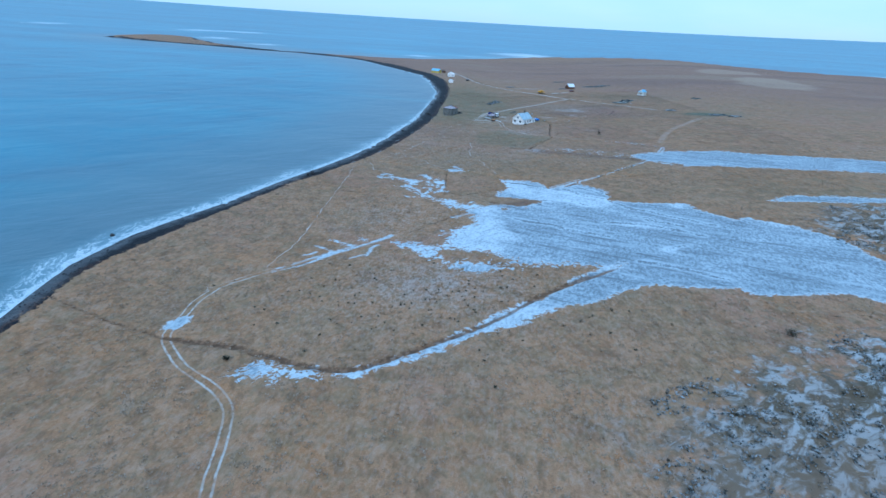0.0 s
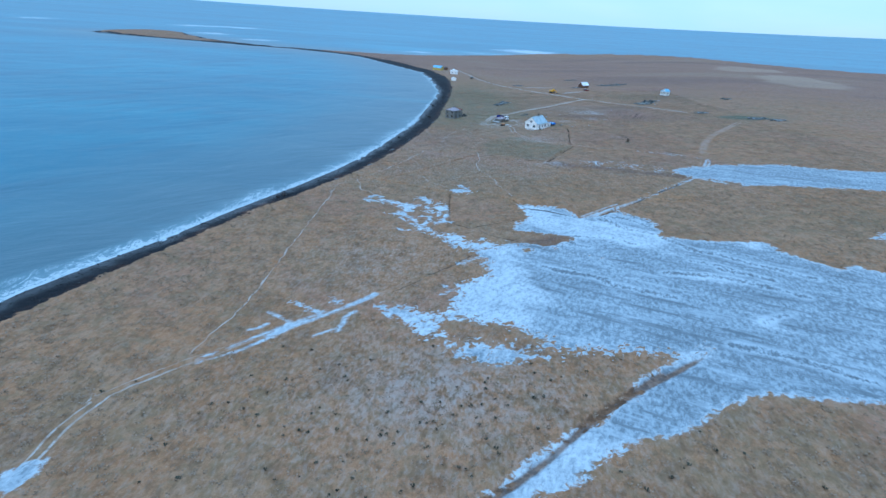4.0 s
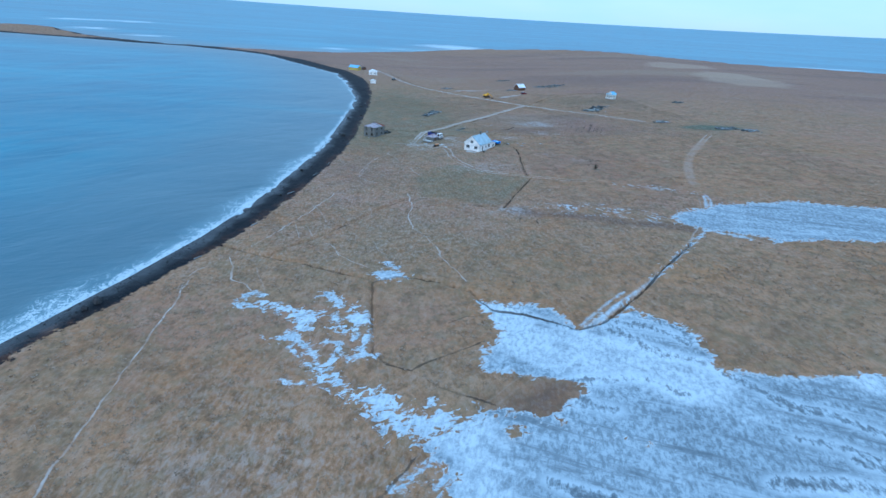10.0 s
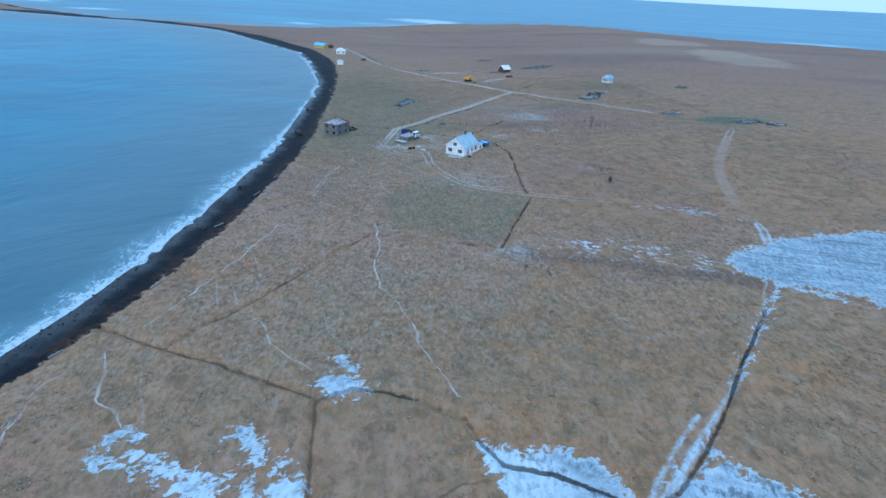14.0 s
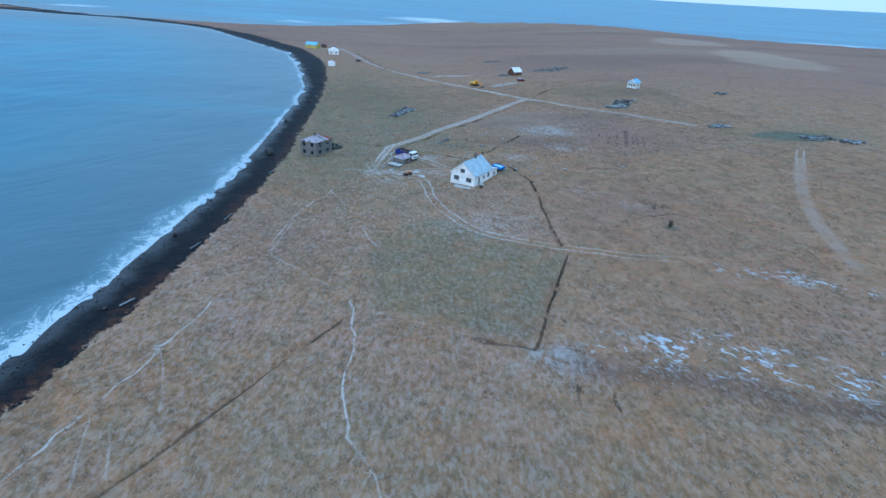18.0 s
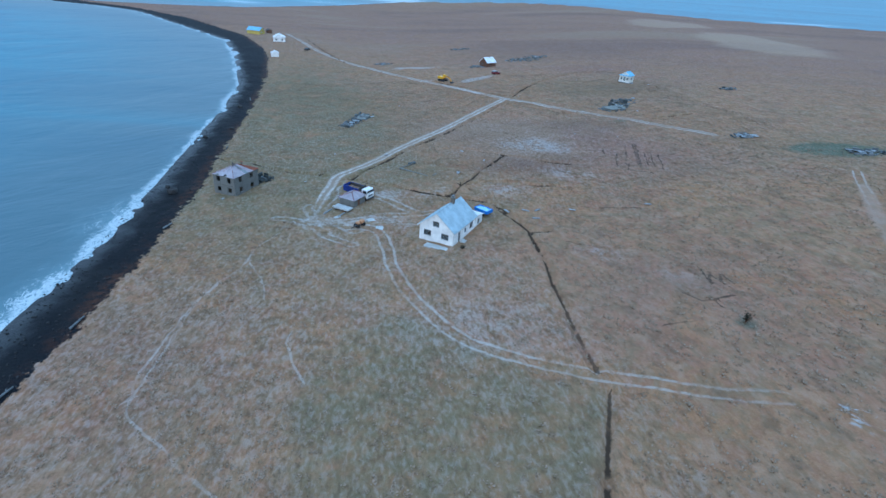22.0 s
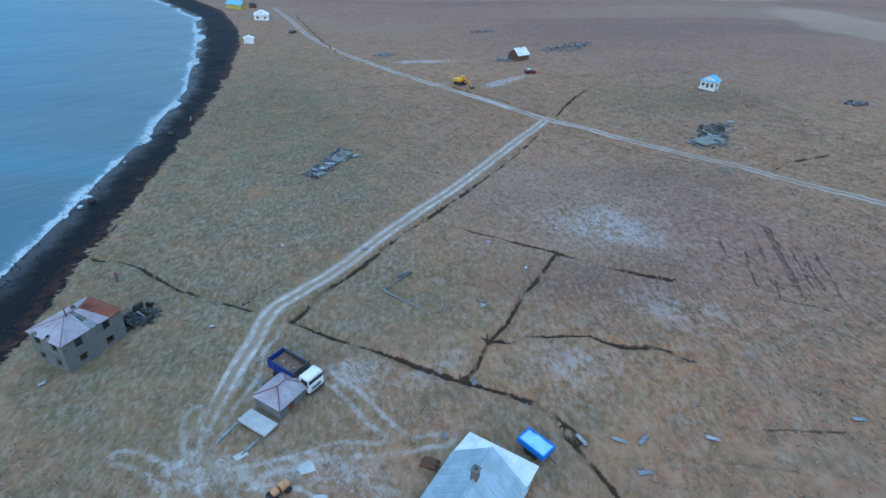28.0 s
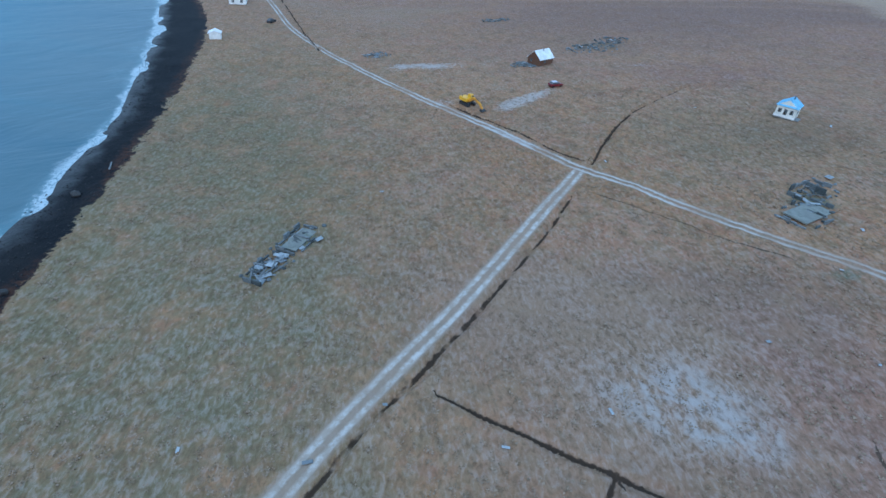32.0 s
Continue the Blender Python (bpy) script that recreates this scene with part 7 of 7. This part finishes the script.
def ruins():
    ruin(39.0, 400.0, 58, 7.4, 4.2, "collapsed timber outbuilding with grey planks and sheets in the grass", 11, 34, 26, 8, 0.7)
    ruin(43.6, 407.2, 58, 8.0, 4.4, "roofless stone foundation with a mossy pale floor", 12, 30, 4, 2, 1.0, floor=True)
    ruin(132.0, 398.8, 20, 11.0, 7.0, "ruined stone house foundation with a pale floor and scattered slabs", 13, 36, 3, 6, 0.7, floor=True)
    ruin(138.5, 405.5, 20, 9.0, 5.5, "heap of fallen walls and dark timber beside the lane", 14, 46, 5, 2, 1.2)
    ruin(141, 512, 10, 16, 9, "low overgrown farm ruin of grey stones and timber", 15, 90, 5, 2, 0.7)
    ruin(153, 521, 15, 12, 8, "low grassy ruin with scattered grey stones", 16, 70, 3, 1, 0.6)
    ruin(120, 561, 0, 11, 3.5, "dark low mound of stones in the far pasture", 17, 40, 6, 0, 0.7)
    ruin(194, 417.5, -8, 6.5, 3.0, "dark collapsed stack of timber in the heath", 18, 20, 16, 1, 0.9)
    ruin(150.3, 356.8, -10, 6.5, 4.0, "heap of white roofing sheets and dark rubble", 19, 30, 8, 16, 0.9, "rubble_heap")
    ruin(171, 335.5, -35, 8, 5, "grey-blue rubble of a fallen building on a frosty patch", 20, 60, 12, 10, 0.9)
    ruin(178, 329.5, -35, 8, 5, "pale broken slabs and stones on a frosty patch", 21, 50, 6, 12, 0.6)
    ruin(14.2, 353.2, 54, 4.2, 3.4, "dark heap of fallen masonry behind the derelict house", 22, 80, 1, 0, 1.5, "rubble_heap", DARK_RUBBLE)
    ruin(110.6, 497.5, 20, 6, 4, "grey timber and stones beside the cabin", 23, 26, 5, 2, 0.5, "rubble_heap")
    ruin(66.5, 517, 10, 7, 5, "grey overgrown stone heap near the lane", 24, 40, 6, 3, 0.5, "rubble_heap")
    f = thing("croft_foundation", 49.5, 349.0, -48, "low concrete foundation wall of a vanished outbuilding", "foundation")
    for i in range(6):
        part("wall_stump", boxed(-3.6 + 1.45 * i, 0, 0.04, 1.42, 0.2, 0.36 - 0.05 * (i % 3), bevel=0.04), OLD_FLOOR, f)
    part("wall_stump", boxed(5.2, 1.3, 0.1, 0.26, 2.2, 0.45, pose(0, 0, 0, 0, 0, 8), 0.04), CONCRETE, f)
    for i in range(4):
        part("wall_stump", boxed(-4.1, 0.5 + 1.5 * i, 0.02, 0.2, 1.46, 0.26 - 0.05 * (i % 2), bevel=0.04), CONCRETE, f)
    g = thing("dark_wall_stump", 50.3, 355.6, 25, "short dark stump of an old wall", "wall stump")
    part("wall_stump", boxed(0, 0, 0.25, 2.1, 0.45, 0.8, bevel=0.06), RUBBLE, g)
    part("stone", stone(bmesh.new(), 1.2, 0.1, 0.2, 0.35, random.Random(5)), RUBBLE, g)


def litter():
    rng = random.Random(9)
    spots = [(32.0, 369.1), (78.6, 365.1), (103.3, 371.5), (113.8, 365.2), (50.0, 325.4), (55.0, 331.9), (69.0, 353.9), (65.6, 362.7), (23.8, 349.2), (6.4, 341.9), (58.6, 421.4), (124.1, 382.7), (105.8, 425.5), (142.5, 451.0), (53.8, 370.5), (38.0, 64.5), (49.1, 67.2), (136.7, 392.0)]
    for x, y in spots:
        f = thing("white_sheet_scrap", x, y, rng.uniform(0, 180), "scrap of pale sheeting lying in the grass", "debris", "scraps in the grass")
        part("sheet", boxed(0, 0, 0.14, rng.uniform(0.5, 0.95), rng.uniform(0.3, 0.55), 0.06, pose(0, 0, 0.05, rng.uniform(-12, 12), rng.uniform(-12, 12), 0), 0.01), SHEETS, f)
    for x, y, t, l in ((67.5, 321.0, -35, 1.9), (69.9, 320.5, 32, 2.2), (68.2, 317.0, -3, 1.9), (63.8, 322.0, -70, 1.9), (94.2, 318.3, -10, 2.0), (77.2, 319.3, -25, 1.8), (167.2, 433.3, 45, 2.4), (45.3, 365.0, 5, 1.4)):
        f = thing("pale_board", x, y, t, "pale board lying flat in the grass", "board", "boards in the grass")
        part("plank", boxed(0, 0, 0.12, l * 0.8, 0.42, 0.07, pose(0, 0, 0.03, 2, 3, 0), 0.01), SHEETS, f)
    b = thing("water_tank", 59.9, 345.8, 20, "small white tank with a dark cap in the field", "tank")
    part("body", boxed(0, 0, 0.3, 0.75, 0.5, 0.6, bevel=0.1), SHEETS, b)
    part("cap", rod(bmesh.new(), (0.1, 0, 0.6), (0.1, 0, 0.7), 0.2), STEEL, b)


def shore_things():
    rng = random.Random(21)
    for x, y, r in ((-4.7, 348.3, 1.3), (3.2, 428.6, 0.9), (-45.0, 197.5, 1.1), (-46.2, 195.0, 0.8), (-82.0, 130.5, 0.9), (-6.5, 352.0, 0.6), (-17.5, 290.0, 0.7), (3.0, 400.0, 0.7), (-21.0, 262.5, 0.6), (-3.5, 392.0, 0.8)):
        f = thing("shore_boulder", x, y, 0, "dark wet boulder on the black shingle beach", "boulder", "boulders on the beach")
        part("rock", stone(bmesh.new(), 0, 0, r * 0.35, r, rng, 0.75), BLACK_ROCK, f)
    for x, y, t, l in ((-12.2, 284.2, 62, 3.2), (-8.7, 298.8, 70, 3.0), (-18.2, 264.0, 50, 2.6), (-2.5, 330.0, 58, 2.4), (-24.0, 236.5, 55, 2.2), (3.6, 380.0, 80, 2.4), (6.0, 440.0, 95, 3.0), (-32.5, 216.5, 50, 2.0)):
        f = thing("driftwood_log", x, y, t, "bleached driftwood log at the head of the beach", "driftwood", "driftwood on the beach")
        part("trunk", rod(bmesh.new(), (-l / 2, 0, 0.16), (l / 2, 0.1, 0.22), 0.17, 0.11), GREY_WOOD, f)
        part("branch_stub", rod(bmesh.new(), (l * 0.2, 0.03, 0.22), (l * 0.3, 0.4, 0.35), 0.06, 0.03), GREY_WOOD, f)


def bush(x, y, r, h, seed, label):
    """A bare shrub: forked stems and a haze of short twigs."""
    rng = random.Random(seed)
    f = thing("bare_bush", x, y, 0, label, "bush", "shrubs on the pasture")
    stems, twigs = bmesh.new(), bmesh.new()
    for i in range(9):
        a, lean = rng.uniform(0, math.tau), rng.uniform(0.15, 0.9)
        tip = Vector((math.cos(a) * r * lean, math.sin(a) * r * lean, h * rng.uniform(0.6, 1.0)))
        rod(stems, (0, 0, -0.1), tip * 0.5 + Vector((0, 0, 0.1)), 0.06, 0.035, 5)
        rod(stems, tip * 0.5 + Vector((0, 0, 0.1)), tip, 0.035, 0.012, 4)
        for j in range(60):
            p = tip * rng.uniform(0.35, 1.0) + Vector((rng.gauss(0, r * 0.2), rng.gauss(0, r * 0.2), rng.gauss(0, h * 0.12)))
            d = Vector((rng.gauss(0, 1), rng.gauss(0, 1), rng.uniform(0.1, 1))).normalized() * rng.uniform(0.15, 0.35)
            s = d.cross(Vector((rng.gauss(0, 1), rng.gauss(0, 1), 1))).normalized() * 0.03
            p.z = max(p.z, 0.05)
            twigs.faces.new([twigs.verts.new(q) for q in (p - s, p + s, p + d)])
    part("stems", stems, DARK_WOOD, f)
    tagged(part("twigs", twigs, BUSH, f), kind="stuff")


farmhouse()
derelict_house()
hip_shed()
tipper_lorry()
yard_things()
far_buildings()
excavator()
car(113.4, 474.8, 15, RED_CAR, "small dark red car with a frosted roof parked on the grass", FROST)
car(29.6, 565.0, 60, STEEL, "dark car parked beside the far lane")
ruins()
litter()
shore_things()
bush(82.9, 276.2, 0.9, 1.7, 31, "small dark bare bush standing alone in the pasture")
bush(64.3, 81.2, 1.6, 0.9, 32, "low brown heather bush on the frosty slope")
bush(-32.7, 75.5, 0.7, 0.7, 33, "small dark shrub beside the cart track")
bush(50.3, 308.0, 0.5, 0.5, 34, "small dark shrub below the farmhouse wall")

# ---- grass tufts, heather and shingle: more than anyone could count ----
def scatter(name, x, y, height, spread_out, blades, material, label, category, seed, lean=0.5):
    """Tufts of pointed blades, joined into one mesh; each tuft is an island of its own."""
    rng = np.random.RandomState(seed)
    n = len(x)
    z = level(x, y)[0]
    v = np.zeros((n, 1 + 2 * blades, 3))
    v[:, 0] = np.stack([x, y, z - 0.05], -1)
    turn = rng.rand(n) * math.tau
    size = rng.uniform(0.6, 1.3, n)
    for b in range(blades):
        a = turn + math.tau * b / blades + rng.uniform(-0.4, 0.4, n)
        r, w, h = spread_out * size * rng.uniform(0.6, 1.1, n), 0.5 * spread_out * size, height * size * rng.uniform(0.5, 1.1, n)
        for k, da in ((0, -0.45), (1, 0.45)):
            v[:, 1 + 2 * b + k] = np.stack([x + np.cos(a + da) * r + lean * w, y + np.sin(a + da) * r - 0.4 * lean * w, z + h * (1.0 if k else 0.75)], -1)
    base = (np.arange(n) * (1 + 2 * blades))[:, None]
    tris = np.concatenate([np.stack([base[:, 0], base[:, 0] + 1 + 2 * b, base[:, 0] + 2 + 2 * b], -1) for b in range(blades)]).astype(np.int32)
    me = bpy.data.meshes.new(name)
    me.vertices.add(v.size // 3)
    me.vertices.foreach_set("co", v.reshape(-1).astype(np.float32))
    me.loops.add(tris.size)
    me.loops.foreach_set("vertex_index", tris.ravel())
    me.polygons.add(len(tris))
    me.polygons.foreach_set("loop_start", np.arange(0, tris.size, 3, dtype=np.int32))
    me.update(calc_edges=True)
    me.materials.append(material)
    tagged(new(name, me), label, category, kind="stuff")


def grow():
    rng = np.random.RandomState(40)
    n = 170000
    x, y = rng.uniform(-80, 170, n), rng.uniform(40, 470, n)
    keep = (inside(x, y, BANK) > 1.5) & (x < 60 + 0.45 * y) & (x > -95 + 0.12 * y - 0.0)
    keep &= (nearest(x, y, LANES + DIRT) > 2.2) & (nearest(x, y, TRACKS) > 1.5) & (nearest(x, y, DITCHES) > 0.7)
    for ring, bias, ragged in ICES:
        keep[keep] &= inside(x[keep], y[keep], ring) + bias < -0.8
    for cx, cy, r in ((48.5, 316, 9.5), (8.5, 348, 7), (33, 333.5, 6), (117, 498, 6), (161, 441, 5), (58.6, 321.8, 2.5)):
        keep &= np.hypot(x - cx, y - cy) > r
    clump = value_noise(x, y, 0.35) * 0.6 + value_noise(x, y, 0.06) * 0.4
    keep &= clump > rng.uniform(0.25, 0.65, n)
    scatter("grass_tufts", x[keep], y[keep], 0.15, 0.32, 3, GRASS, "bleached dry grass tufts over the pasture", "grass", 41)
    n = 60000
    x, y = rng.uniform(20, 120, n), rng.uniform(36, 170, n)
    s = np.maximum(inside(x, y, SCRUB), inside(x, y, SCRUB2))
    keep = (s + 22 * (value_noise(x, y, 0.13) - 0.5) > 2) & (value_noise(x, y, 0.8) > 0.42)
    scatter("heather_scrub", x[keep], y[keep], 0.26, 0.22, 5, HEATH, "low dark heather scrub touched with rime", "heather", 42, 0.2)

    n = 170
    x, y = rng.normal(2, 17, n), rng.normal(96, 11, n)
    keep = nearest(x, y, BANKS) > 3
    for ring, bias, ragged in ICES:
        keep &= inside(x, y, ring) < -1
    scatter("dark_tussocks", x[keep], y[keep], 0.3, 0.28, 6, BUSH, "dark sedge tussocks dotted over the marsh", "sedge", 43, 0.1)


def shingle():
    rng = random.Random(50)
    npr = np.random.RandomState(51)
    x, y = npr.uniform(-85, 12, 60000), npr.uniform(80, 520, 60000)
    keep = (inside(x, y, COAST) > 0.3) & (inside(x, y, BANK) < 0.2)
    x, y = x[keep][:3200], y[keep][:3200]
    z = level(x, y)[0]
    src = bmesh.new()
    bmesh.ops.create_icosphere(src, subdivisions=1, radius=1.0)
    co = np.array([v.co[:] for v in src.verts])
    tri = np.array([[v.index for v in f.verts] for f in src.faces], np.int32)
    src.free()
    n, k = len(x), len(co)
    size = npr.uniform(0.07, 0.24, (n, 1, 1)) * npr.uniform(0.6, 1.2, (n, 1, 1)) * np.array([1, 1, 0.55]) * npr.uniform(0.7, 1.2, (n, 1, 3))
    v = co[None] * size * npr.uniform(0.8, 1.15, (n, k, 1)) + np.stack([x, y, z + 0.03], -1)[:, None]
    t = (tri[None] + (np.arange(n) * k)[:, None, None]).reshape(-1, 3).astype(np.int32)
    me = bpy.data.meshes.new("beach_stones")
    me.vertices.add(n * k)
    me.vertices.foreach_set("co", v.reshape(-1).astype(np.float32))
    me.loops.add(t.size)
    me.loops.foreach_set("vertex_index", t.ravel())
    me.polygons.add(len(t))
    me.polygons.foreach_set("loop_start", np.arange(0, t.size, 3, dtype=np.int32))
    me.update(calc_edges=True)
    me.materials.append(BEACH_STONE)
    tagged(new("beach_stones", me), "black and grey stones strewn over the shingle beach", "stones", kind="stuff")


BEACH_STONE = by_piece("beach_stone", (0.005, 0.005, 0.006), (0.022, 0.022, 0.023), 0.7, island=True)
grow()
shingle()
